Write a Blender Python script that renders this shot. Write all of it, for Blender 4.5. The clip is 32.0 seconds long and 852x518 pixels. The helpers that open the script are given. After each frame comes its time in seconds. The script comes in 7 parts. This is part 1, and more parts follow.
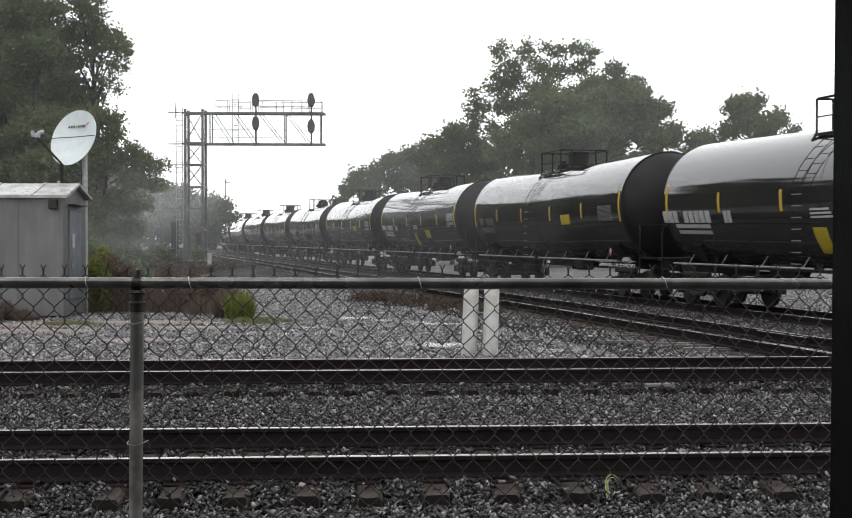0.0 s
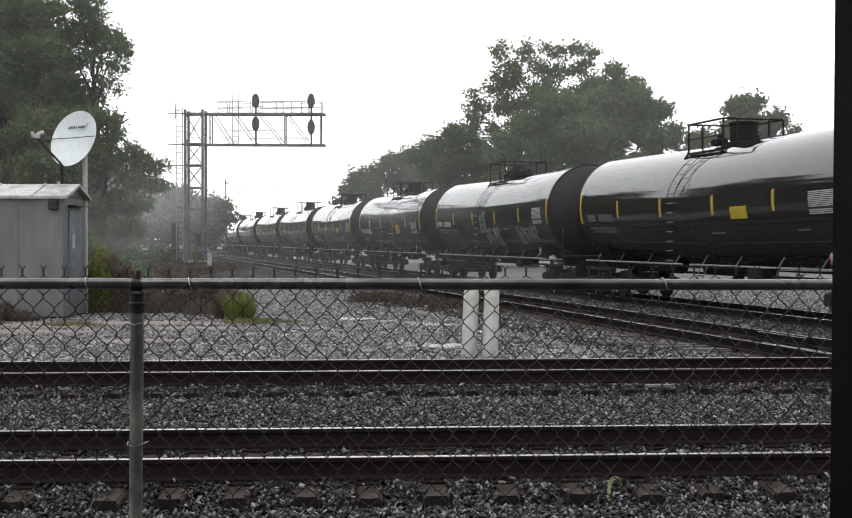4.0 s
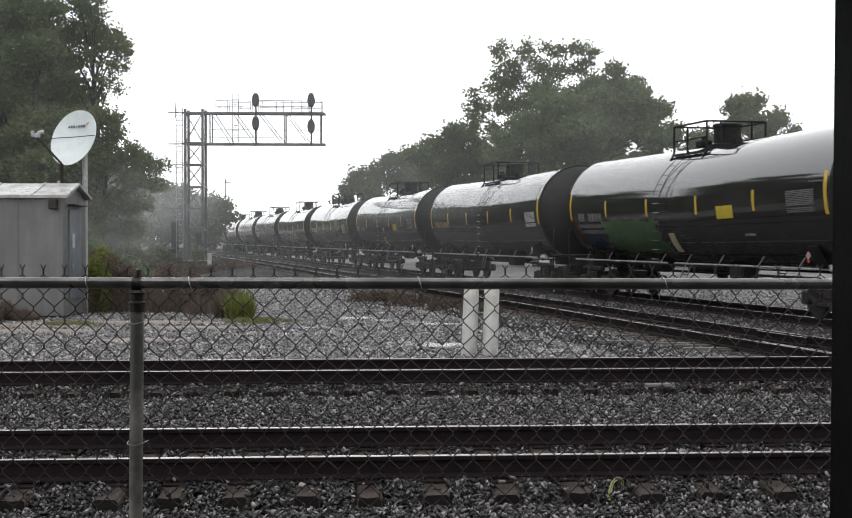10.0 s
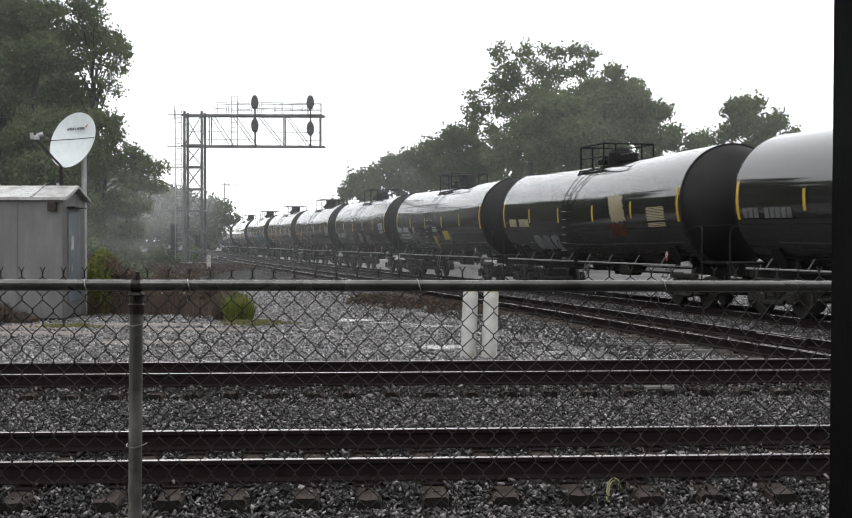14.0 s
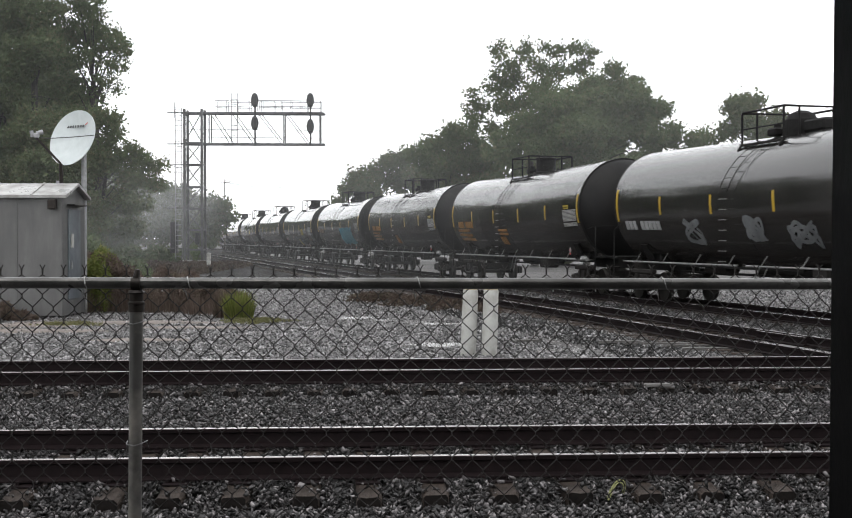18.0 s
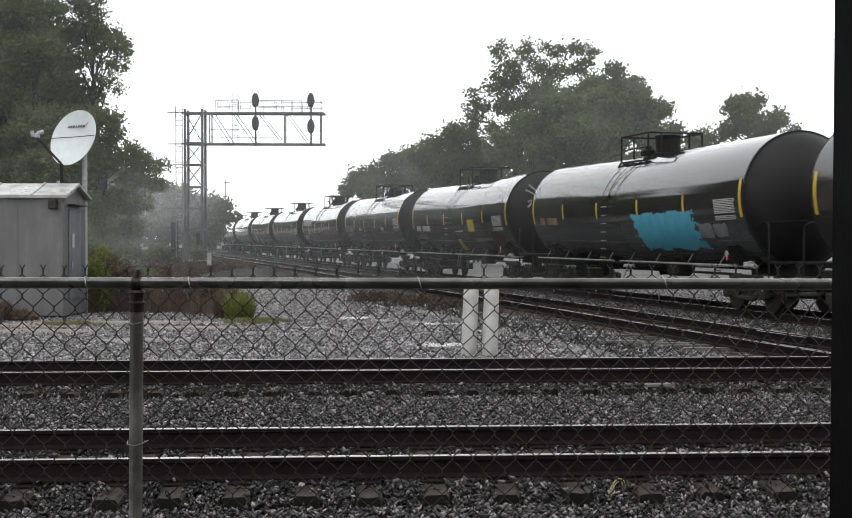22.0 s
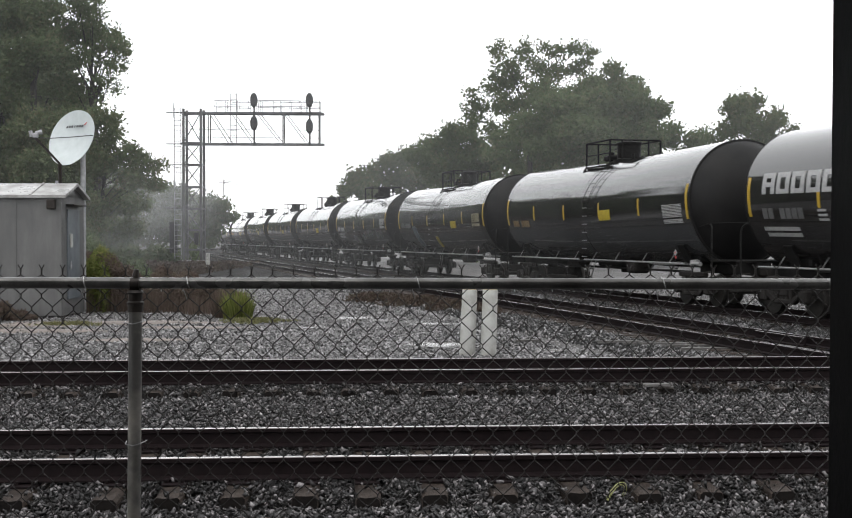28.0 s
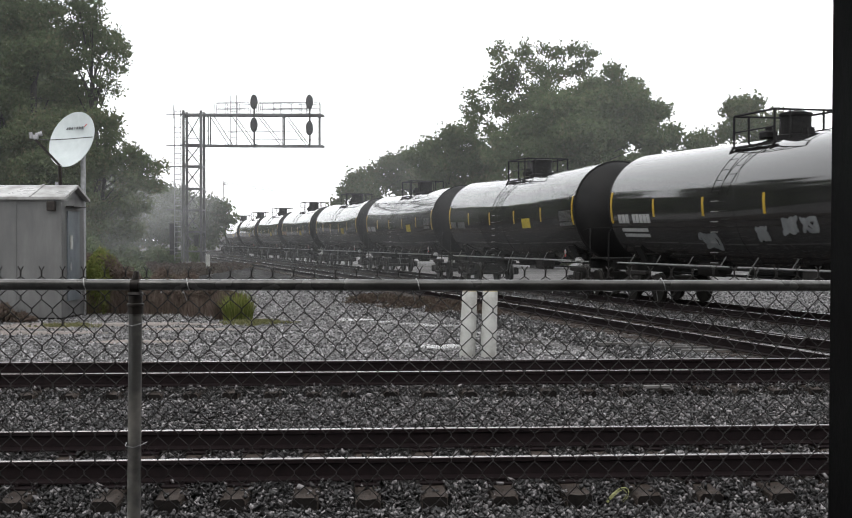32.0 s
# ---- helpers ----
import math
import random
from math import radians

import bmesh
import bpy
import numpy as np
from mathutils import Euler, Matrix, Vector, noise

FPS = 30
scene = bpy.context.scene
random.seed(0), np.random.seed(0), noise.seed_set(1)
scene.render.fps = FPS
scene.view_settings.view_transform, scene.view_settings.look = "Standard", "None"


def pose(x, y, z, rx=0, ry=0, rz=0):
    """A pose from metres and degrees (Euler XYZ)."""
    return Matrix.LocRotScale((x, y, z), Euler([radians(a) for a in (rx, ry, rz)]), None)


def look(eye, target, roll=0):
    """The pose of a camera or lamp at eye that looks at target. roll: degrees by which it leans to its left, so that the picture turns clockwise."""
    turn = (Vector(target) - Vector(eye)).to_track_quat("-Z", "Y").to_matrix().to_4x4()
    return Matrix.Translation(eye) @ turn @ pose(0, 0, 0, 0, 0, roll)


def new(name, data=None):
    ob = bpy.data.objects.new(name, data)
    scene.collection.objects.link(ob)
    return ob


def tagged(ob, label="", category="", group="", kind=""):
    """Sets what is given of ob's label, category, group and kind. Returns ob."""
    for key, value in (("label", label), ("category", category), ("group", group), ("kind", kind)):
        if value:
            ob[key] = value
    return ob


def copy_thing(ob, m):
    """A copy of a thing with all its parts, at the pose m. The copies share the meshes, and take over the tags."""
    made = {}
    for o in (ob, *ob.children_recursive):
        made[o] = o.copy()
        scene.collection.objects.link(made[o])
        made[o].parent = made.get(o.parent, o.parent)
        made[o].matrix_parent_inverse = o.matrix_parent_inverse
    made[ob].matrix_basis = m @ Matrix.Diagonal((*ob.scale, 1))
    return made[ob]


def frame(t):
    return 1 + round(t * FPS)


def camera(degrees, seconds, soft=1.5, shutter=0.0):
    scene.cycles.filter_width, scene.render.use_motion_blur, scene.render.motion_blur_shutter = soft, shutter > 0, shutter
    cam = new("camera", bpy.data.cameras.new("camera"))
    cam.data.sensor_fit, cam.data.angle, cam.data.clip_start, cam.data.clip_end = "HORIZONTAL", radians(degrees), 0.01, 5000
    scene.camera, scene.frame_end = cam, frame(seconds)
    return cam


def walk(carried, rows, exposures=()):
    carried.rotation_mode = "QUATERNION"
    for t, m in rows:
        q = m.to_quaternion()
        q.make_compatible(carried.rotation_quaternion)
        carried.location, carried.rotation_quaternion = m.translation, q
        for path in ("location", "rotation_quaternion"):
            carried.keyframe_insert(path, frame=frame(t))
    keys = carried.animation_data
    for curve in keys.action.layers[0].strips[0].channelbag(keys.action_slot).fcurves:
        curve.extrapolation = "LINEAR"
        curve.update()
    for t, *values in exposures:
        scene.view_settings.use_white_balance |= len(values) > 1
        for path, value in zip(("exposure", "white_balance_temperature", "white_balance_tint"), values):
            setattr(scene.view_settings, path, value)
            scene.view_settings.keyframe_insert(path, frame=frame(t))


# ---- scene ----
EXPO = 0.1
cam = camera(38.03, 32.0, soft=1.1, shutter=0.14)
EYE = (0.0, 0.0, 1.892)
TILT = 89.13
# slight sway of the camera: seconds, degrees up, degrees to the left
walk(cam, [(t, pose(*EYE, TILT + up, 0, left)) for t, up, left in [
    (0, -0.040, 0.038),
    (1, 0.000, 0.038),
    (2, 0.000, 0.038),
    (3, 0.000, 0.038),
    (3.5, 0.000, 0.038),
    (5.5, -0.040, 0.033),
    (6, -0.040, 0.038),
    (7, -0.040, 0.000),
    (8, 0.000, 0.033),
    (9, -0.040, 0.038),
    (10, -0.040, 0.038),
    (11, 0.000, 0.033),
    (12, -0.025, 0.000),
    (13, 0.000, 0.000),
    (14, 0.063, 0.000),
    (14.5, 0.038, -0.020),
    (16.5, -0.033, 0.038),
    (17, 0.000, 0.000),
    (18, -0.040, 0.000),
    (19, -0.040, 0.000),
    (20, -0.040, 0.000),
    (21, 0.000, 0.000),
    (22, -0.040, 0.025),
    (23, -0.040, 0.038),
    (24, -0.040, 0.000),
    (25, -0.040, 0.000),
    (25.5, 0.000, 0.038),
    (27.5, -0.040, -0.005),
    (28, -0.040, -0.040),
    (29, -0.040, -0.040),
    (30, -0.040, -0.040),
    (31, 0.038, -0.013),
    (32, 0.038, -0.040),
]], exposures=[(0.0, EXPO), (32.0, EXPO)])

# ---- daylight: an even rain sky ----
world = bpy.data.worlds.new("rain_sky")
scene.world = world
world.use_nodes = True
wn = world.node_tree
wn.nodes.clear()
sky = wn.nodes.new("ShaderNodeTexSky")
sky.sky_type = "NISHITA"
sky.sun_disc = False
sky.sun_elevation, sky.sun_rotation = radians(58), radians(200)
sky.air_density, sky.dust_density, sky.ozone_density = 1.0, 2.0, 1.0
# a closed deck of rain cloud veils the blue
pale = wn.nodes.new("ShaderNodeMixRGB")
pale.inputs["Fac"].default_value = 0.88
pale.inputs["Color2"].default_value = (12.5, 12.6, 12.7, 1)
back = wn.nodes.new("ShaderNodeBackground")
back.inputs["Strength"].default_value = 0.15
wout = wn.nodes.new("ShaderNodeOutputWorld")
wn.links.new(sky.outputs["Color"], pale.inputs["Color1"])
wn.links.new(pale.outputs["Color"], back.inputs["Color"])
wn.links.new(back.outputs["Background"], wout.inputs["Surface"])

sun_data = bpy.data.lights.new("sun", "SUN")
sun_data.energy, sun_data.angle, sun_data.color = 0.5, radians(40), (1.0, 0.97, 0.92)
sun = new("sun", sun_data)
sun.matrix_world = look((0, 0, 60), Vector((0, 0, 60)) - Vector((math.sin(radians(200)) * math.cos(radians(58)), math.cos(radians(200)) * math.cos(radians(58)), math.sin(radians(58)))))


# ---- materials ----
def shader(name, rough=0.6, metal=0.0, spec=0.5):
    mat = bpy.data.materials.new(name)
    mat.use_nodes = True
    nt = mat.node_tree
    bsdf = nt.nodes["Principled BSDF"]
    bsdf.inputs["Roughness"].default_value = rough
    bsdf.inputs["Metallic"].default_value = metal
    bsdf.inputs["Specular IOR Level"].default_value = spec
    return mat, nt, bsdf


def add_noise(nt, scale, detail=4, rough=0.6, coords="Object", stretch=(1, 1, 1)):
    tc = nt.nodes.new("ShaderNodeTexCoord")
    mp = nt.nodes.new("ShaderNodeMapping")
    mp.inputs["Scale"].default_value = stretch
    no = nt.nodes.new("ShaderNodeTexNoise")
    no.inputs["Scale"].default_value = scale
    no.inputs["Detail"].default_value = detail
    no.inputs["Roughness"].default_value = rough
    nt.links.new(tc.outputs[coords], mp.inputs["Vector"])
    nt.links.new(mp.outputs["Vector"], no.inputs["Vector"])
    return no.outputs["Fac"]


def ramp(nt, fac, stops):
    r = nt.nodes.new("ShaderNodeValToRGB")
    while len(r.color_ramp.elements) < len(stops):
        r.color_ramp.elements.new(0.5)
    for e, (p, c) in zip(r.color_ramp.elements, stops):
        e.position = p
        e.color = (*c, 1) if len(c) == 3 else (c[0], c[0], c[0], 1)
    nt.links.new(fac, r.inputs["Fac"])
    return r.outputs["Color"]


def mix(nt, fac, a, b, mode="MIX"):
    m = nt.nodes.new("ShaderNodeMix")
    m.data_type, m.blend_type = "RGBA", mode
    if isinstance(fac, float):
        m.inputs["Factor"].default_value = fac
    else:
        nt.links.new(fac, m.inputs["Factor"])
    for k, v in (("A", a), ("B", b)):
        sock = [s for s in m.inputs if s.name == k and s.type == "RGBA"][0]
        if isinstance(v, tuple):
            sock.default_value = (*v, 1)
        else:
            nt.links.new(v, sock)
    return [s for s in m.outputs if s.type == "RGBA"][0]


def add_bump(nt, bsdf, fac, strength=0.3, distance=0.01):
    b = nt.nodes.new("ShaderNodeBump")
    b.inputs["Strength"].default_value = strength
    b.inputs["Distance"].default_value = distance
    nt.links.new(fac, b.inputs["Height"])
    nt.links.new(b.outputs["Normal"], bsdf.inputs["Normal"])


def surface(name, dark, light, scale, rough=(0.5, 0.7), metal=0.0, bump=0.2, depth=0.005, stain=None, stain_scale=0.7, stretch=(1, 1, 1), coords="Object", spec=0.5):
    """Grain between two colours, broad stains, roughness that varies, and relief."""
    mat, nt, bsdf = shader(name, rough[0], metal, spec)
    fine = add_noise(nt, scale, 5, 0.65, coords, stretch)
    col = ramp(nt, fine, [(0.3, dark), (0.7, light)])
    broad = add_noise(nt, stain_scale, 4, 0.6, coords)
    if stain:
        fac = ramp(nt, broad, [(0.45, (0,)), (0.68, (1,))])
        col = mix(nt, fac, col, stain)
    nt.links.new(col, bsdf.inputs["Base Color"])
    rg = ramp(nt, broad, [(0.35, (rough[0],)), (0.65, (rough[1],))])
    nt.links.new(rg, bsdf.inputs["Roughness"])
    if bump:
        add_bump(nt, bsdf, fine, bump, depth)
    return mat


def leaf_matter(name, colours, through_light=0.25):
    """Leaves whose colour varies from leaf to leaf and, broadly, over the crown."""
    mat, nt, bsdf = shader(name, 0.6, 0, 0.15)
    geo = nt.nodes.new("ShaderNodeNewGeometry")
    col = ramp(nt, geo.outputs["Random Per Island"], [(i / (len(colours) - 1), c) for i, c in enumerate(colours)])
    broad = add_noise(nt, 0.35, 3)
    col = mix(nt, ramp(nt, broad, [(0.4, (0,)), (0.65, (0.6,))]), col, tuple(0.9 * v for v in colours[1]))
    nt.links.new(col, bsdf.inputs["Base Color"])
    trans = nt.nodes.new("ShaderNodeBsdfTranslucent")
    nt.links.new(col, trans.inputs["Color"])
    both = nt.nodes.new("ShaderNodeMixShader")
    both.inputs["Fac"].default_value = through_light
    out = nt.nodes["Material Output"]
    nt.links.new(bsdf.outputs["BSDF"], both.inputs[1])
    nt.links.new(trans.outputs["BSDF"], both.inputs[2])
    nt.links.new(both.outputs["Shader"], out.inputs["Surface"])
    return mat


def stone_matter(name, colours, rough=(0.25, 0.6)):
    """Loose wet stones, each its own shade."""
    mat, nt, bsdf = shader(name, 0.4, 0, 0.38)
    geo = nt.nodes.new("ShaderNodeNewGeometry")
    col = ramp(nt, geo.outputs["Random Per Island"], [(i / (len(colours) - 1), c) for i, c in enumerate(colours)])
    fine = add_noise(nt, 60, 4)
    col = mix(nt, ramp(nt, fine, [(0.35, (0,)), (0.7, (0.5,))]), col, tuple(0.5 * v for v in colours[0]))
    nt.links.new(col, bsdf.inputs["Base Color"])
    nt.links.new(ramp(nt, add_noise(nt, 3, 3), [(0.35, (rough[0],)), (0.65, (rough[1],))]), bsdf.inputs["Roughness"])
    add_bump(nt, bsdf, fine, 0.15, 0.002)
    return mat


M_BALLAST = stone_matter("ballast_stone", [(0.005, 0.0045, 0.0046), (0.0078, 0.0066, 0.0064), (0.0105, 0.0098, 0.01), (0.026, 0.023, 0.0228), (0.09, 0.083, 0.084), (0.29, 0.27, 0.273)], (0.25, 0.55))
# near black: shade in the gaps between loose stones is put into this colour
M_BED = surface("ballast_bed", (0.005, 0.0047, 0.0047), (0.02, 0.0187, 0.0187), 30, (0.7, 0.95), bump=0.9, depth=0.04, spec=0.08)
M_GRAVEL = surface("wet_gravel", (0.036, 0.0348, 0.0342), (0.2, 0.194, 0.195), 14, (0.65, 0.95), bump=1.0, depth=0.05, spec=0.15, stain=(0.08, 0.077, 0.074), stain_scale=0.12)
M_LOOSE = stone_matter("loose_gravel", [(0.01, 0.0096, 0.0096), (0.03, 0.0288, 0.0287), (0.11, 0.106, 0.107), (0.46, 0.445, 0.45)], (0.25, 0.5))
M_TRACKSIDE = stone_matter("trackside_gravel", [(0.008, 0.0077, 0.0077), (0.02, 0.0192, 0.0193), (0.06, 0.058, 0.0585), (0.28, 0.271, 0.276)], (0.25, 0.5))
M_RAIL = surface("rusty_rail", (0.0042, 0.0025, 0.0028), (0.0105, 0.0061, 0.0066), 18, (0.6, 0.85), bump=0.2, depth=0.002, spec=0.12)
M_RAILTOP = surface("worn_rail_head", (0.2, 0.19, 0.19), (0.34, 0.325, 0.33), 6, (0.18, 0.32), metal=1.0, bump=0.02, stretch=(0.05, 1, 1))
M_TIE = surface("creosoted_wood", (0.006, 0.0048, 0.0042), (0.075, 0.057, 0.047), 9, (0.5, 0.8), bump=0.8, depth=0.014, stretch=(1.2, 16, 16), stain=(0.02, 0.0155, 0.0132), stain_scale=2.2, spec=0.12)
# darker copy of the tie wood, with the end faces' shade in its colour
M_TIESHADE = surface("shaded_tie_end", (0.003, 0.0025, 0.0023), (0.012, 0.0095, 0.0085), 14, (0.6, 0.85), bump=0.7, depth=0.01, spec=0.12)
M_OLDWOOD = surface("weathered_board", (0.04, 0.037, 0.035), (0.13, 0.124, 0.12), 8, (0.5, 0.8), bump=0.5, depth=0.006, stretch=(0.6, 8, 8), stain=(0.03, 0.027, 0.025), spec=0.3)
M_STEEL = surface("dull_steel", (0.015, 0.0125, 0.0115), (0.04, 0.033, 0.028), 14, (0.4, 0.7), metal=0.6)
M_GALV = surface("galvanised_steel", (0.065, 0.064, 0.062), (0.145, 0.142, 0.138), 24, (0.2, 0.42), metal=0.55, bump=0.08, depth=0.002, stain=(0.028, 0.026, 0.024), stain_scale=3)
# pale stains: partly weathering, partly light on the post put into colour
M_FENCEPOST = surface("weathered_lit_fence_post", (0.055, 0.053, 0.051), (0.1, 0.097, 0.093), 14, (0.35, 0.6), bump=0.15, depth=0.002, stain=(0.23, 0.215, 0.195), stain_scale=7, stretch=(1, 1, 0.3))
M_WIRE = surface("weathered_wire", (0.019, 0.0172, 0.0165), (0.044, 0.04, 0.0385), 40, (0.5, 0.75), metal=0.3, bump=0)
M_TIEWIRE = surface("bright_tie_wire", (0.28, 0.28, 0.28), (0.4, 0.4, 0.4), 40, (0.3, 0.5), metal=0.7, bump=0)
M_LATTICE = surface("grey_painted_steel", (0.064, 0.065, 0.068), (0.12, 0.122, 0.125), 8, (0.45, 0.7), bump=0.1, stain=(0.04, 0.036, 0.033))
M_LIGHTSTEEL = surface("pale_galvanised_steel", (0.2, 0.2, 0.205), (0.33, 0.33, 0.335), 12, (0.4, 0.6), metal=0.4, bump=0.05)
M_SIGNAL = surface("black_signal_paint", (0.012, 0.012, 0.012), (0.028, 0.028, 0.03), 10, (0.45, 0.65), bump=0.05)
M_CABIN = surface("dull_aluminium_sheet", (0.084, 0.083, 0.0825), (0.127, 0.126, 0.125), 3, (0.4, 0.6), metal=0.3, bump=0.05, stretch=(1, 1, 0.2), stain=(0.09, 0.09, 0.09))
M_CABINDOOR = surface("blue_grey_door_paint", (0.075, 0.086, 0.098), (0.11, 0.122, 0.136), 4, (0.35, 0.5), bump=0.04, stain=(0.06, 0.068, 0.078))
M_CABINROOF = surface("pale_roof_sheet", (0.2, 0.199, 0.195), (0.33, 0.328, 0.32), 5, (0.25, 0.45), bump=0.05, stain=(0.15, 0.142, 0.132), stain_scale=1.6)
M_DISH = surface("pale_dish_paint", (0.43, 0.47, 0.475), (0.52, 0.56, 0.565), 4, (0.3, 0.45), bump=0.02)
M_DARK = surface("dark_letter_paint", (0.04, 0.042, 0.044), (0.06, 0.062, 0.064), 20, (0.4, 0.5), bump=0)
M_RED = surface("red_mark", (0.4, 0.02, 0.02), (0.5, 0.03, 0.03), 20, (0.4, 0.5), bump=0)
M_BOLLARD = surface("chalky_white_paint", (0.3, 0.3, 0.285), (0.42, 0.42, 0.4), 6, (0.4, 0.65), bump=0.15, depth=0.004, stain=(0.22, 0.215, 0.195), stain_scale=2.5)
M_BOLLARDTOP = surface("tan_cap", (0.34, 0.28, 0.18), (0.45, 0.38, 0.26), 8, (0.5, 0.7), bump=0.1)
M_BARK = surface("bark", (0.008, 0.007, 0.006), (0.03, 0.026, 0.022), 6, (0.7, 0.9), bump=0.8, depth=0.03, stretch=(1, 1, 0.2))
M_LEAF = leaf_matter("summer_leaves", [(0.066, 0.089, 0.042), (0.081, 0.107, 0.051), (0.097, 0.117, 0.058), (0.124, 0.114, 0.066)], 0.36)
M_LEAFB = leaf_matter("deep_green_leaves", [(0.07, 0.098, 0.047), (0.087, 0.116, 0.056), (0.103, 0.127, 0.065), (0.127, 0.126, 0.073)], 0.36)
M_BRUSH = leaf_matter("rusty_weeds", [(0.076, 0.058, 0.05), (0.098, 0.072, 0.061), (0.12, 0.092, 0.075), (0.098, 0.09, 0.066)], 0.35)
M_DEADWEED = leaf_matter("dead_brown_weeds", [(0.045, 0.034, 0.028), (0.065, 0.047, 0.038), (0.08, 0.06, 0.048), (0.06, 0.056, 0.036)], 0.3)
M_DRYGRASS = leaf_matter("thin_pale_grass", [(0.09, 0.095, 0.045), (0.13, 0.13, 0.06), (0.16, 0.145, 0.075)], 0.3)
M_SHRUB = leaf_matter("fresh_green_weeds", [(0.06, 0.085, 0.02), (0.105, 0.13, 0.032), (0.16, 0.175, 0.05), (0.2, 0.185, 0.075)], 0.35)
M_STRAW = leaf_matter("yellow_green_blades", [(0.22, 0.23, 0.1), (0.34, 0.35, 0.16), (0.46, 0.46, 0.25)], 0.3)
M_POST = surface("black_painted_post", (0.0015, 0.0015, 0.0015), (0.004, 0.0038, 0.0038), 60, (0.7, 0.9), bump=0.4, depth=0.002, spec=0.08)
M_DIRT = surface("bare_dirt", (0.12, 0.1, 0.088), (0.23, 0.198, 0.178), 7, (0.6, 0.9), bump=0.5, depth=0.02, spec=0.2, stain=(0.12, 0.108, 0.098), stain_scale=0.9)
M_CONCRETE = surface("concrete", (0.2, 0.19, 0.18), (0.32, 0.31, 0.3), 8, (0.6, 0.85), bump=0.3, stain=(0.14, 0.13, 0.12))



def haze_matter(name, thick, scale, soft=None):
    """Translucent sheet that stands in for rain haze: scatters a little of the daylight and lets the rest pass, in
    drifting swathes. soft: half sizes of a patch that thins out to its rim.
    """
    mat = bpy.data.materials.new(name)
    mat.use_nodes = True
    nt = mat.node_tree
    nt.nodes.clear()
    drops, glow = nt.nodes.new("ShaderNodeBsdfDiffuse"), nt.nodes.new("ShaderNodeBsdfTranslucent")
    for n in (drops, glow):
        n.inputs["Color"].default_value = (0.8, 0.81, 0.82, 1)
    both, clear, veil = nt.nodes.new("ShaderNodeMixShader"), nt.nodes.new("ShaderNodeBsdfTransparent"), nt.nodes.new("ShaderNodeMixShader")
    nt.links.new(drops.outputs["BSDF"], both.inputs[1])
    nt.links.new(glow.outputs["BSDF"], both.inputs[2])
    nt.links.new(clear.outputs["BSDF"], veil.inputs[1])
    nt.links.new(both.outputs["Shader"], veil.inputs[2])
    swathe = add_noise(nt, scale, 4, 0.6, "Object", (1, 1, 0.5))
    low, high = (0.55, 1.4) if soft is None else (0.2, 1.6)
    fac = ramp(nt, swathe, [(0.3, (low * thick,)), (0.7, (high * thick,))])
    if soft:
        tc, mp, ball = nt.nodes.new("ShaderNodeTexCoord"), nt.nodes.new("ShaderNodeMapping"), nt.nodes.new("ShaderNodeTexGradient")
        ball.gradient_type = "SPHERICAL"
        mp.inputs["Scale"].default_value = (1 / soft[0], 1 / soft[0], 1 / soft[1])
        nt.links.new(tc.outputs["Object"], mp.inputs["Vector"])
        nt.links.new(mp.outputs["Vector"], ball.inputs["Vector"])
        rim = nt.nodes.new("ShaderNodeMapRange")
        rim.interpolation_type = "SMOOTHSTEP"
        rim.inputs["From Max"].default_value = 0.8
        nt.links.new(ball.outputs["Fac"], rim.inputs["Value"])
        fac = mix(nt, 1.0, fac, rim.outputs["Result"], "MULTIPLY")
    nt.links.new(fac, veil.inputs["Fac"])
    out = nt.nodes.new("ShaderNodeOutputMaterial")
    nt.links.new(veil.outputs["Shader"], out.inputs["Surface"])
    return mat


# a hanging drop: the glint of sky in it is put into a pale base colour
M_DROP, nt, bsdf = shader("glint_pale_drop", 0.05, 0, 0.6)
bsdf.inputs["Base Color"].default_value = (0.75, 0.76, 0.78, 1)
bsdf.inputs["Transmission Weight"].default_value = 0.35

# water lying on the gravel; its pale base colour stands in for reflected sky
M_WATER, nt, bsdf = shader("sky_pale_water", 0.2, 0, 0.5)
bsdf.inputs["Base Color"].default_value = (0.26, 0.257, 0.253, 1)
add_bump(nt, bsdf, add_noise(nt, 30, 2), 0.4, 0.006)

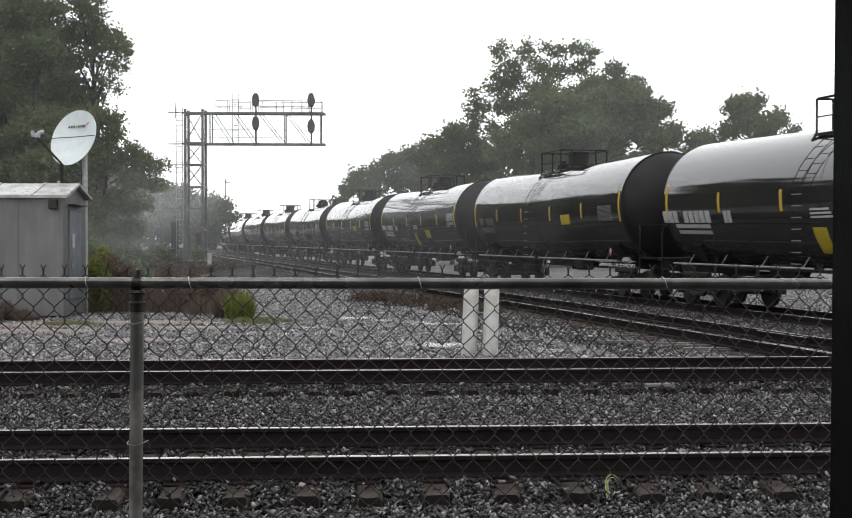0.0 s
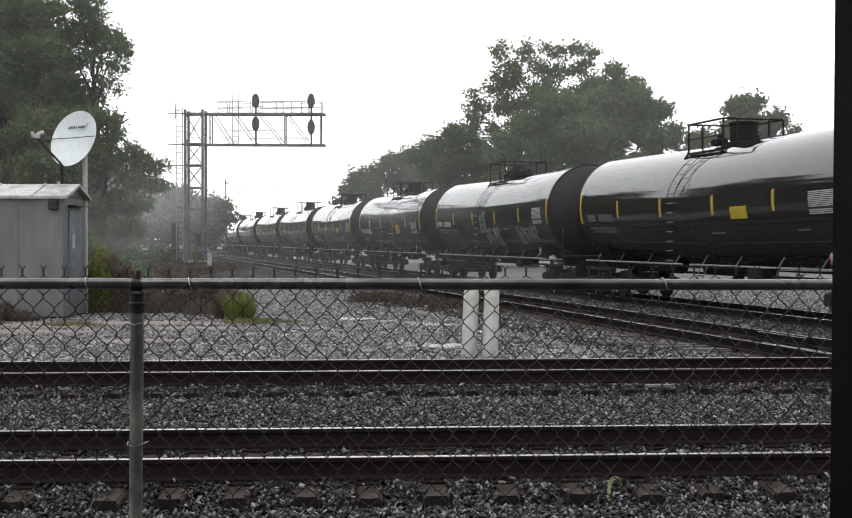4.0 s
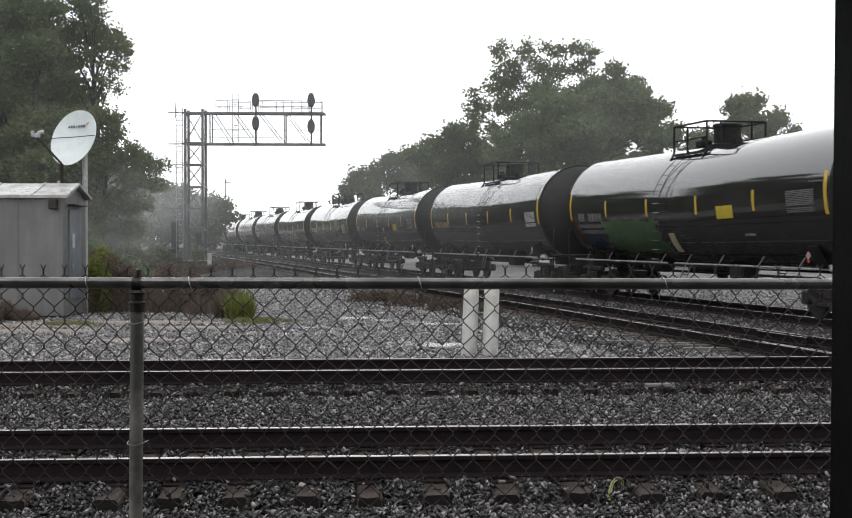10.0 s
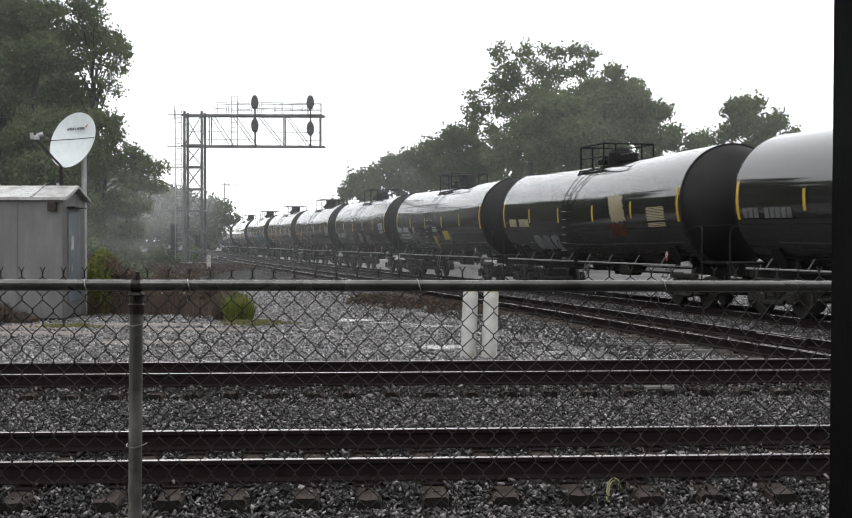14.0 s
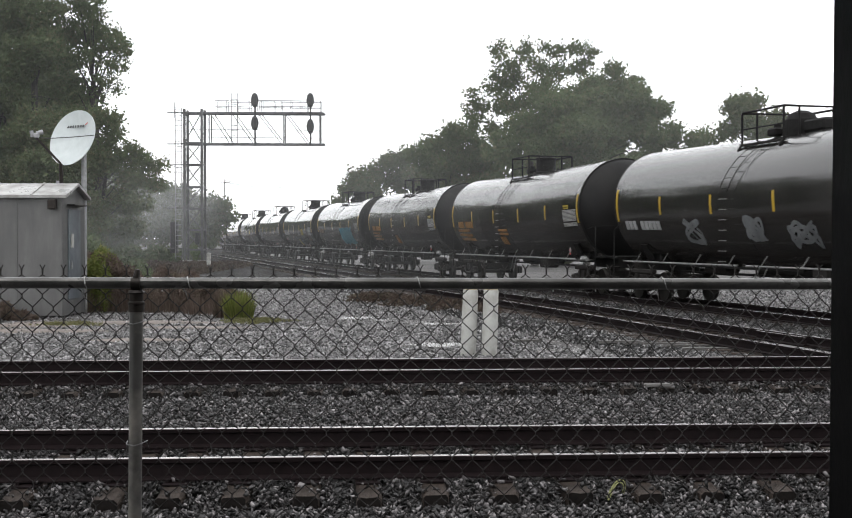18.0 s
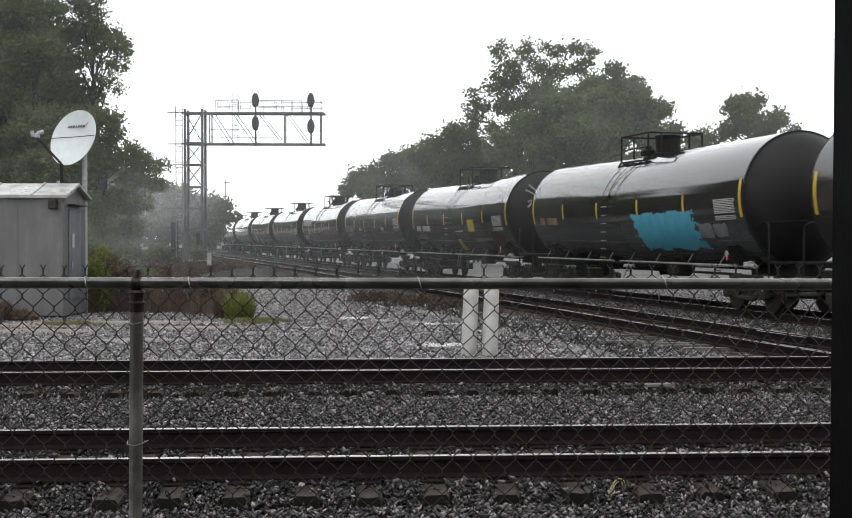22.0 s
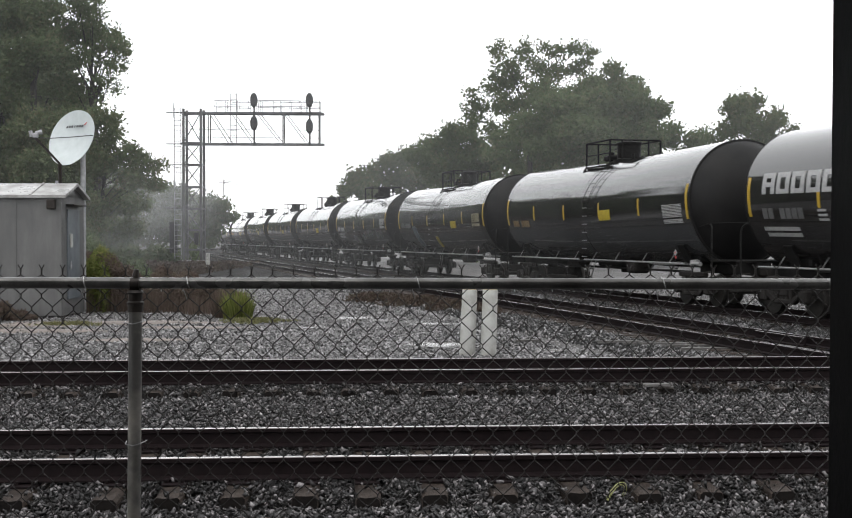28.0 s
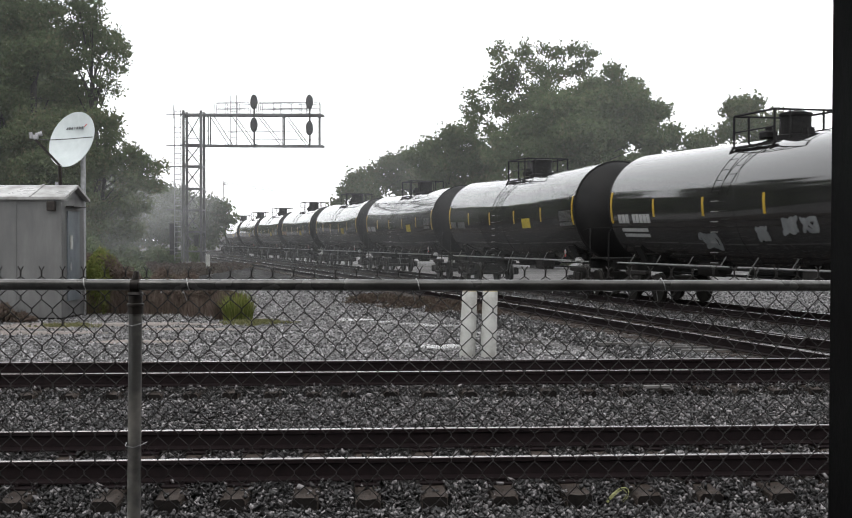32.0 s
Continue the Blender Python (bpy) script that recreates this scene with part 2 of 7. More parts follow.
def tank_matter(name, dark, light, streaks, rough, smear_share, smear_colour, coat=0.35):
    """Wet tank paint: grime, runs of rain-washed dirt, and a paler streaked smear mixed in over the lower half."""
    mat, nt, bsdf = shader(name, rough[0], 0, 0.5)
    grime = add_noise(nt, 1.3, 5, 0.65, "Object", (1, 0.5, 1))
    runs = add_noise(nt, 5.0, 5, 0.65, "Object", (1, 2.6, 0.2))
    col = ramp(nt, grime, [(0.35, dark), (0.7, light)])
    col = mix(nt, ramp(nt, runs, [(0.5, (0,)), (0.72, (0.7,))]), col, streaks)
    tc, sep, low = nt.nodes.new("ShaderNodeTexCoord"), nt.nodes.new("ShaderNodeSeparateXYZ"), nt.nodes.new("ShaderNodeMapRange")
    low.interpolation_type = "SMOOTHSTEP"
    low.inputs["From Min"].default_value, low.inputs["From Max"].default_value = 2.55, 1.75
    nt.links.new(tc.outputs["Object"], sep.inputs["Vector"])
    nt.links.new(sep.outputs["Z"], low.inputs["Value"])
    smear = ramp(nt, add_noise(nt, 2.2, 5, 0.7, "Object", (1, 1.5, 0.3)), [(0.3, (0.25 * smear_share,)), (0.65, (smear_share,))])
    col = mix(nt, mix(nt, 1.0, smear, low.outputs["Result"], "MULTIPLY"), col, smear_colour)
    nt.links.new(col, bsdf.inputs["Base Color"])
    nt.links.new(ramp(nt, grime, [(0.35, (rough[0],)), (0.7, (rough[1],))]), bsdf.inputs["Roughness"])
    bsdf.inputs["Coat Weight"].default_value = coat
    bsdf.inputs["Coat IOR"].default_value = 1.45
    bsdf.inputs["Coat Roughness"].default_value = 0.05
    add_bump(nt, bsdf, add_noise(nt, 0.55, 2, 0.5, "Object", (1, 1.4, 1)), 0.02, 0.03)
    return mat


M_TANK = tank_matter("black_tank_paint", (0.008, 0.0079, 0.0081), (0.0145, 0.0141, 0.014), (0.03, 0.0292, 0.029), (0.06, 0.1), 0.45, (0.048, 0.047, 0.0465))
M_TANKSMEAR = tank_matter("smeared_tank_paint", (0.0095, 0.0094, 0.0096), (0.0175, 0.017, 0.0168), (0.04, 0.0405, 0.0415), (0.08, 0.12), 0.95, (0.068, 0.071, 0.074), 0.25)
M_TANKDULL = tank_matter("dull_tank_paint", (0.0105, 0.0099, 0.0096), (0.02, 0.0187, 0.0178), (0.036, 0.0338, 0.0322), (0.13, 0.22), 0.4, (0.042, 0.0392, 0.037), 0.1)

M_HEAD = surface("matt_black_head", (0.0075, 0.0074, 0.0076), (0.0125, 0.0122, 0.0122), 2, (0.4, 0.55), bump=0.05, stain=(0.0145, 0.0138, 0.0135), spec=0.15)
# blacks of steelwork and trucks lifted a little: grime, and haze put into colour
M_BLACK = surface("black_steelwork", (0.008, 0.0078, 0.0078), (0.016, 0.0155, 0.015), 9, (0.55, 0.8), bump=0.1, spec=0.12)
M_TRUCK = surface("grimy_cast_steel", (0.012, 0.011, 0.0105), (0.026, 0.0235, 0.022), 9, (0.6, 0.85), bump=0.3, spec=0.12)
M_WHEEL = surface("worn_wheel_steel", (0.016, 0.0148, 0.014), (0.04, 0.037, 0.034), 9, (0.4, 0.6), metal=0.7, bump=0.1)
M_PIPE = surface("scuffed_pale_pipe", (0.09, 0.09, 0.09), (0.22, 0.218, 0.214), 4, (0.35, 0.5), bump=0.05)
M_YELLOW = surface("yellow_reflector", (0.3, 0.19, 0.012), (0.4, 0.26, 0.02), 6, (0.35, 0.5), bump=0.02)
M_YELLOWPLATE = surface("yellow_stencil_plate", (0.26, 0.2, 0.015), (0.38, 0.29, 0.025), 6, (0.35, 0.5), bump=0.02)
M_ORANGE = surface("orange_lettering", (0.2, 0.09, 0.015), (0.27, 0.125, 0.025), 8, (0.4, 0.55), bump=0)
M_FADED = surface("faded_ochre_lettering", (0.1, 0.066, 0.03), (0.16, 0.105, 0.045), 8, (0.4, 0.55), bump=0)
M_WHITE = surface("white_stencil", (0.2, 0.2, 0.2), (0.34, 0.34, 0.34), 14, (0.4, 0.6), bump=0)
M_GREYPLATE = surface("faded_grey_stencil", (0.05, 0.05, 0.05), (0.1, 0.1, 0.1), 10, (0.4, 0.6), bump=0)
M_BLUE = surface("blue_spray_paint", (0.06, 0.29, 0.4), (0.11, 0.4, 0.52), 3, (0.3, 0.45), bump=0)
M_GREEN = surface("dull_green_spray_paint", (0.062, 0.105, 0.055), (0.1, 0.155, 0.085), 2, (0.3, 0.45), bump=0)
M_NAVY = surface("dark_blue_spray_paint", (0.022, 0.03, 0.06), (0.035, 0.048, 0.09), 3, (0.3, 0.45), bump=0)
M_PALEPAINT = surface("pale_spray_paint", (0.08, 0.085, 0.09), (0.18, 0.185, 0.19), 3, (0.3, 0.45), bump=0)
M_PALEBLUE = surface("pale_blue_spray_paint", (0.09, 0.12, 0.135), (0.15, 0.19, 0.21), 3, (0.3, 0.45), bump=0)
M_RUSTPAINT = surface("rust_red_spray_paint", (0.045, 0.02, 0.014), (0.085, 0.036, 0.024), 3, (0.3, 0.45), bump=0)
M_CREAM = surface("cream_spray_paint", (0.22, 0.19, 0.12), (0.3, 0.26, 0.17), 3, (0.3, 0.45), bump=0)


# ---- mesh helpers ----
def part(name, bm, material, parent, label=""):
    """Links a bmesh as one mesh object under a thing or a part."""
    me = bpy.data.meshes.new(name)
    bm.to_mesh(me)
    bm.free()
    return hang(name, me, material, parent, label)


def hang(name, me, material, parent, label=""):
    if material and not me.materials:
        me.materials.append(material)
    ob = new(name, me)
    if parent:
        ob.parent = parent
    if label:
        tagged(ob, label)
    return ob


def thing(name, at, label, category, group="", kind="", turn=0.0):
    """An Empty at a thing's base, to which its parts are hung."""
    ob = new(name)
    ob.matrix_basis = pose(*at, 0, 0, turn)
    ob.empty_display_size = 0.2
    return tagged(ob, label, category, group, kind)


def smooth(ob):
    for p in ob.data.polygons:
        p.use_smooth = True
    ob.data.set_sharp_from_angle(angle=radians(38))
    return ob


def block(bm, centre, size, turn=None, bevel=0.0):
    m = Matrix.Translation(centre) @ (turn or Matrix()) @ Matrix.Diagonal((*size, 1))
    made = bmesh.ops.create_cube(bm, size=1, matrix=m)["verts"]
    if bevel:
        edges = list({e for v in made for e in v.link_edges})
        bmesh.ops.bevel(bm, geom=edges, offset=bevel, segments=1, affect="EDGES")
    return bm


def bar(bm, p, q, r, n=8, r2=None):
    """A round bar from p to q."""
    p, q = Vector(p), Vector(q)
    d = q - p
    m = Matrix.Translation((p + q) / 2) @ d.to_track_quat("Z", "Y").to_matrix().to_4x4()
    bmesh.ops.create_cone(bm, cap_ends=True, segments=n, radius1=r, radius2=r if r2 is None else r2, depth=d.length, matrix=m)
    return bm


def angle_bar(bm, p, q, w, t=None):
    """A flat-sided steel section from p to q."""
    p, q = Vector(p), Vector(q)
    d = q - p
    m = d.to_track_quat("Z", "Y").to_matrix().to_4x4()
    return block(bm, (p + q) / 2, (w, t or w, d.length), m)


def chain(bm, points, r, n=6):
    """One bent round bar through the given points."""
    pts = [Vector(p) for p in points]
    rings = []
    for i, p in enumerate(pts):
        d = (pts[min(i + 1, len(pts) - 1)] - pts[max(i - 1, 0)]).normalized()
        m = d.to_track_quat("Z", "Y").to_matrix()
        rings.append([bm.verts.new(p + m @ Vector((r * math.cos(2 * math.pi * k / n), r * math.sin(2 * math.pi * k / n), 0))) for k in range(n)])
    for a, c in zip(rings, rings[1:]):
        turn = min(range(n), key=lambda s: sum((a[k].co - c[(k + s) % n].co).length for k in range(n)))
        for k in range(n):
            bm.faces.new((a[k], a[(k + 1) % n], c[(k + 1 + turn) % n], c[(k + turn) % n]))
    bm.faces.new(rings[0][::-1])
    bm.faces.new(rings[-1])
    return bm


def spun(profile, n=48, axis="Y", centre=(0, 0, 0)):
    """A bmesh turned about an axis from (radius, along) pairs."""
    bm = bmesh.new()
    rings = []
    for r, a in profile:
        ring = []
        for i in range(n):
            w = 2 * math.pi * i / n
            c, s = r * math.cos(w), r * math.sin(w)
            v = {"Y": (c, a, s), "Z": (c, s, a), "X": (a, c, s)}[axis]
            ring.append(bm.verts.new(Vector(v) + Vector(centre)))
        rings.append(ring)
    for r0, r1 in zip(rings, rings[1:]):
        for i in range(n):
            j = (i + 1) % n
            bm.faces.new((r0[i], r0[j], r1[j], r1[i]))
    bm.faces.new(rings[0][::-1])
    bm.faces.new(rings[-1])
    bmesh.ops.recalc_face_normals(bm, faces=bm.faces)
    return bm


def soup(name, verts, faces, material):
    """One mesh from arrays of corners and of equal-sided faces."""
    me = bpy.data.meshes.new(name)
    n, k = faces.shape
    me.vertices.add(len(verts))
    me.vertices.foreach_set("co", np.ascontiguousarray(verts, dtype=np.float32).ravel())
    me.loops.add(n * k)
    me.loops.foreach_set("vertex_index", faces.astype(np.int32).ravel())
    me.polygons.add(n)
    me.polygons.foreach_set("loop_start", np.arange(0, n * k, k, dtype=np.int32))
    me.update(calc_edges=True)
    me.validate()
    me.materials.append(material)
    return me


ICO = (1 + 5 ** 0.5) / 2
ICO_V = np.array([(-1, ICO, 0), (1, ICO, 0), (-1, -ICO, 0), (1, -ICO, 0), (0, -1, ICO), (0, 1, ICO), (0, -1, -ICO), (0, 1, -ICO), (ICO, 0, -1), (ICO, 0, 1), (-ICO, 0, -1), (-ICO, 0, 1)]) / 1.9
ICO_F = np.array([(0, 11, 5), (0, 5, 1), (0, 1, 7), (0, 7, 10), (0, 10, 11), (1, 5, 9), (5, 11, 4), (11, 10, 2), (10, 7, 6), (7, 1, 8), (3, 9, 4), (3, 4, 2), (3, 2, 6), (3, 6, 8), (3, 8, 9), (4, 9, 5), (2, 4, 11), (6, 2, 10), (8, 6, 7), (9, 8, 1)])


# rough blocks with eight corners
BOX_V = np.array([(x, y, z) for x in (-1, 1) for y in (-1, 1) for z in (-1, 1)]) * 0.72
BOX_F = np.array([(0, 1, 3), (0, 3, 2), (4, 6, 7), (4, 7, 5), (0, 4, 5), (0, 5, 1), (2, 3, 7), (2, 7, 6), (0, 2, 6), (0, 6, 4), (1, 5, 7), (1, 7, 3)])
OCT_V = np.array([(1, 0, 0), (-1, 0, 0), (0, 1, 0), (0, -1, 0), (0, 0, 1), (0, 0, -1)]) * 1.1
OCT_F = np.array([(0, 2, 4), (2, 1, 4), (1, 3, 4), (3, 0, 4), (2, 0, 5), (1, 2, 5), (3, 1, 5), (0, 3, 5)])


def stones(name, spots, sizes, material, seed, corners=ICO_V, sides=ICO_F):
    """Angular stones at the given places, each of its own shape and turn."""
    rng = np.random.default_rng(seed)
    n = len(spots)
    shape = corners[None] * (1 + rng.uniform(-0.5, 0.4, (n, len(corners), 1))) + rng.uniform(-0.3, 0.3, (n, len(corners), 3))
    shape = shape * rng.uniform((0.8, 0.5, 0.25), (1.75, 1.2, 0.7), (n, 1, 3)) * sizes[:, None, None] / 2
    q = rng.normal(size=(n, 4))
    q /= np.linalg.norm(q, axis=1, keepdims=True)
    w, x, y, z = q.T
    rot = np.stack([1 - 2 * (y * y + z * z), 2 * (x * y - z * w), 2 * (x * z + y * w), 2 * (x * y + z * w), 1 - 2 * (x * x + z * z), 2 * (y * z - x * w), 2 * (x * z - y * w), 2 * (y * z + x * w), 1 - 2 * (x * x + y * y)], 1).reshape(n, 3, 3)
    v = np.einsum("nij,nkj->nki", rot, shape) + spots[:, None]
    f = sides[None] + len(corners) * np.arange(n)[:, None, None]
    return soup(name, v.reshape(-1, 3), f.reshape(-1, 3), material)


def leaves(name, centres, sizes, material, seed, flat=0.35, long=1.5):
    """A leaf of four corners, folded along its rib, at each place."""
    rng = np.random.default_rng(seed)
    n = len(centres)
    d = rng.normal(size=(n, 3))
    d[:, 2] -= 0.3
    d /= np.linalg.norm(d, axis=1, keepdims=True)
    u = rng.normal(size=(n, 3))
    u[:, 2] *= flat
    side = np.cross(d, u)
    side /= np.linalg.norm(side, axis=1, keepdims=True) + 1e-9
    up = np.cross(side, d)
    L, Wd = sizes[:, None] * long / 2, sizes[:, None] / 2
    fold = Wd * 0.35
    v = np.stack([centres - d * L, centres + side * Wd + up * fold, centres + d * L, centres - side * Wd + up * fold], 1)
    base = 4 * np.arange(n)[:, None]
    f = np.concatenate([base + np.array([[0, 1, 2]]), base + np.array([[0, 2, 3]])], 1).reshape(-1, 3)
    return soup(name, v.reshape(-1, 3), f, material)


def spots_along(start, stop, seed):
    """Where the ties of a track lie, metres along it."""
    rng = random.Random(seed)
    out, s = [], start
    while s < stop:
        out.append(s)
        s += 0.505 + rng.uniform(-0.03, 0.03)
    return out


# ---- the line of the train: straight, then easing away to the right ----
LINE_STEP = 0.5
line_s = np.arange(-60.0, 700.0, LINE_STEP)
line_turn = np.interp(line_s, [-60, 0, 20, 110, 140, 165, 200, 260, 275, 700], [-0.0002, 0.0004, 0.0, 0.0, 0.0003, 0.0026, 0.0062, 0.007, 0.0, 0.0])
line_head = np.concatenate([[0.0], np.cumsum((line_turn[1:] + line_turn[:-1]) / 2 * LINE_STEP)])
line_zero = int(np.argmin(abs(line_s)))
line_head += radians(-14.6) - line_head[line_zero]
line_x = np.concatenate([[0.0], np.cumsum(np.sin((line_head[1:] + line_head[:-1]) / 2) * LINE_STEP)])
line_y = np.concatenate([[0.0], np.cumsum(np.cos((line_head[1:] + line_head[:-1]) / 2) * LINE_STEP)])
line_x += 12.72 - line_x[line_zero]
line_y += 17.06 - line_y[line_zero]


def on_line(s, aside=0.0):
    """The point s metres along the line, and aside metres to its camera side, with the heading."""
    x, y, h = (float(np.interp(s, line_s, a)) for a in (line_x, line_y, line_head))
    return x - aside * math.cos(h), y + aside * math.sin(h), h


RAIL_Z = 0.19
DROP = 0.11  # the train's own track lies this much lower than the others
FRONT_TURN = radians(3.26)


def front_line(s, across):
    """The point s metres along the front tracks, across metres behind the camera's foot."""
    c, n = math.cos(FRONT_TURN), math.sin(FRONT_TURN)
    return s * c, across + s * n


# ---- ground ----
def ground_height(x, y):
    """Level yard; the strip before the front track falls away, the train's side lies a little lower, and broad swells lie far out."""
    beside = float(np.interp(y, line_y, line_x)) - x
    z = -0.08 - 0.15 * min(1.0, max(0.0, (9.0 - beside) / 3.0)) * (y > 17.0)
    if y < 17.0:
        z -= 0.12
    if y < 8.6:
        z -= min(0.25, (8.6 - y) * 0.12)
    far = max(0.0, math.hypot(x, y) - 260)
    return z + 0.004 * far * math.sin(x * 0.004) * math.cos(y * 0.003) * 0.3


def build_ground():
    bm = bmesh.new()
    xs = [-3000, -1200, -500, -250, -120, -70] + [-50 + 2.5 * i for i in range(41)] + [70, 120, 250, 500, 1200, 3000]
    ys = [-600, -200, -60, -20] + [-8 + 2.0 * i for i in range(45)] + [90, 110, 140, 180, 240, 320, 450, 700, 1200, 3200]
    grid = [[bm.verts.new((x, y, ground_height(x, y))) for x in xs] for y in ys]
    for j in range(len(ys) - 1):
        for i in range(len(xs) - 1):
            bm.faces.new((grid[j][i], grid[j][i + 1], grid[j + 1][i + 1], grid[j + 1][i]))
    g = part("ground", bm, M_GRAVEL, None)
    tagged(smooth(g), "wet grey gravel yard with puddles between the railway tracks", "ground", kind="structure")


build_ground()


def bed_sheet(name, section, place, s0, s1, step, label):
    """A ballast bed: a cross-section of (aside, height) swept along a line."""
    rng = random.Random(3)
    bm = bmesh.new()
    rows = []
    s = s0
    while s <= s1:
        rows.append([bm.verts.new((*place(s, a + rng.uniform(-0.05, 0.05)), z + rng.uniform(-0.012, 0.008))) for a, z in section])
        s += step
    for r0, r1 in zip(rows, rows[1:]):
        for i in range(len(section) - 1):
            bm.faces.new((r0[i], r0[i + 1], r1[i + 1], r1[i]))
    bmesh.ops.recalc_face_normals(bm, faces=bm.faces)
    ob = part(name, bm, M_BED, None)
    return tagged(ob, label, "ballast", kind="structure")


bed_sheet("ballast_bed_front", [(6.0, -0.5), (7.5, -0.27), (8.4, -0.2), (9.1, -0.16), (9.3, -0.1), (11.9, -0.1), (12.6, -0.12), (14.6, -0.12), (15.5, -0.12), (18.3, -0.1), (19.1, -0.16)], front_line, -16.0, 16.5, 0.5, "stone bed under the front tracks, near black to paint shade between the stones")
bed_sheet("ballast_bed_rear", [(8.3, -0.2), (7.2, -0.04), (3.9, -0.04), (2.2, -0.14), (-1.7, -0.14), (-3.0, -0.26)], lambda s, a: on_line(s, a)[:2], -30, 560, 2.0, "long bed of dark crushed stone under the train's tracks")


bed_sheet("ballast_bank", [(14.5, -0.1), (13.0, -0.05), (8.6, -0.05), (7.5, -0.1)], lambda s, a: on_line(s, a)[:2], 44, 130, 2.0, "bank of dark ballast beside the middle track")


# ---- tracks ----
RAIL_SHAPE = [(-0.076, 0.02), (0.076, 0.02), (0.076, 0.032), (0.012, 0.052), (0.010, 0.145), (0.036, 0.155), (0.037, 0.182), (0.028, 0.187), (-0.028, 0.187), (-0.037, 0.182), (-0.036, 0.155), (-0.010, 0.145), (-0.012, 0.052), (-0.076, 0.032)]


def sweep(place, shape, s_list, aside, drop=0.0):
    bm = bmesh.new()
    rows = [[bm.verts.new((*place(s, aside + a)[:2], z - drop)) for a, z in shape] for s in s_list]
    n = len(shape)
    for r0, r1 in zip(rows, rows[1:]):
        for i in range(n):
            bm.faces.new((r0[i], r0[(i + 1) % n], r1[(i + 1) % n], r1[i]))
    bm.faces.new(rows[0])
    bm.faces.new(rows[-1][::-1])
    bmesh.ops.recalc_face_normals(bm, faces=bm.faces)
    return bm


def tie_mesh(seed):
    """A squared timber, its ends split and its top edges worn."""
    rng = random.Random(seed)
    bm = bmesh.new()
    xs = [-1.3, -1.22, -0.9, -0.5, 0.0, 0.5, 0.9, 1.22, 1.3]
    rows = []
    for i, x in enumerate(xs):
        tip = 1 if i in (0, 8) else 0
        x += rng.uniform(-0.03, 0.03) * tip
        w = [0.1 + rng.uniform(-0.008, 0.004) - 0.008 * tip for k in range(2)]
        z = [rng.uniform(-0.007, 0.0) - 0.01 * tip for k in range(3)]
        c = 0.016 + rng.uniform(0, 0.012)
        rows.append([bm.verts.new(p) for p in ((x, -w[0], -0.17), (x, -w[0], z[0] - c), (x, -w[0] + c, z[0]), (x, rng.uniform(-0.03, 0.03), z[1] - rng.uniform(0, 0.008)), (x, w[1] - c, z[2]), (x, w[1], z[2] - c), (x, w[1], -0.17))])
    for r0, r1 in zip(rows, rows[1:]):
        for k in range(7):
            bm.faces.new((r0[k], r0[(k + 1) % 7], r1[(k + 1) % 7], r1[k]))
    bm.faces.new(rows[0])
    bm.faces.new(rows[-1])
    bmesh.ops.recalc_face_normals(bm, faces=bm.faces)
    me = bpy.data.meshes.new("tie")
    bm.to_mesh(me)
    bm.free()
    me.materials.append(M_TIE)
    me.materials.append(M_TIESHADE)
    # end faces get the darker copy, so their shade is painted on
    for p in me.polygons:
        p.material_index = 1 if abs(p.normal.x) > 0.8 else 0
    return me


def plate_mesh():
    bm = bmesh.new()
    block(bm, (0, 0, 0.008), (0.34, 0.19, 0.016), bevel=0.003)
    for dx, dy in ((-0.1, 0.06), (0.1, 0.06), (-0.1, -0.06), (0.1, -0.06)):
        block(bm, (dx, dy, 0.026), (0.04, 0.025, 0.04), bevel=0.004)
    me = bpy.data.meshes.new("tie_plate")
    bm.to_mesh(me)
    bm.free()
    me.materials.append(M_RAIL)
    return me


FRONT_TIES = [-5.45, -4.9, -4.4, -3.9, -3.12, -2.43, -1.99, -1.5, -0.964, -0.508, 0.008, 0.545, 1.07, 1.6, 2.12, 2.66, 3.2, 3.72, 4.26]


def ties_of(label, span):
    """The front track's ties lie at uneven steps; elsewhere they are evenly spaced."""
    return FRONT_TIES if label == FRONT_LABEL else spots_along(*span, len(label))


TIES, PLATE = [tie_mesh(k) for k in range(6)], plate_mesh()


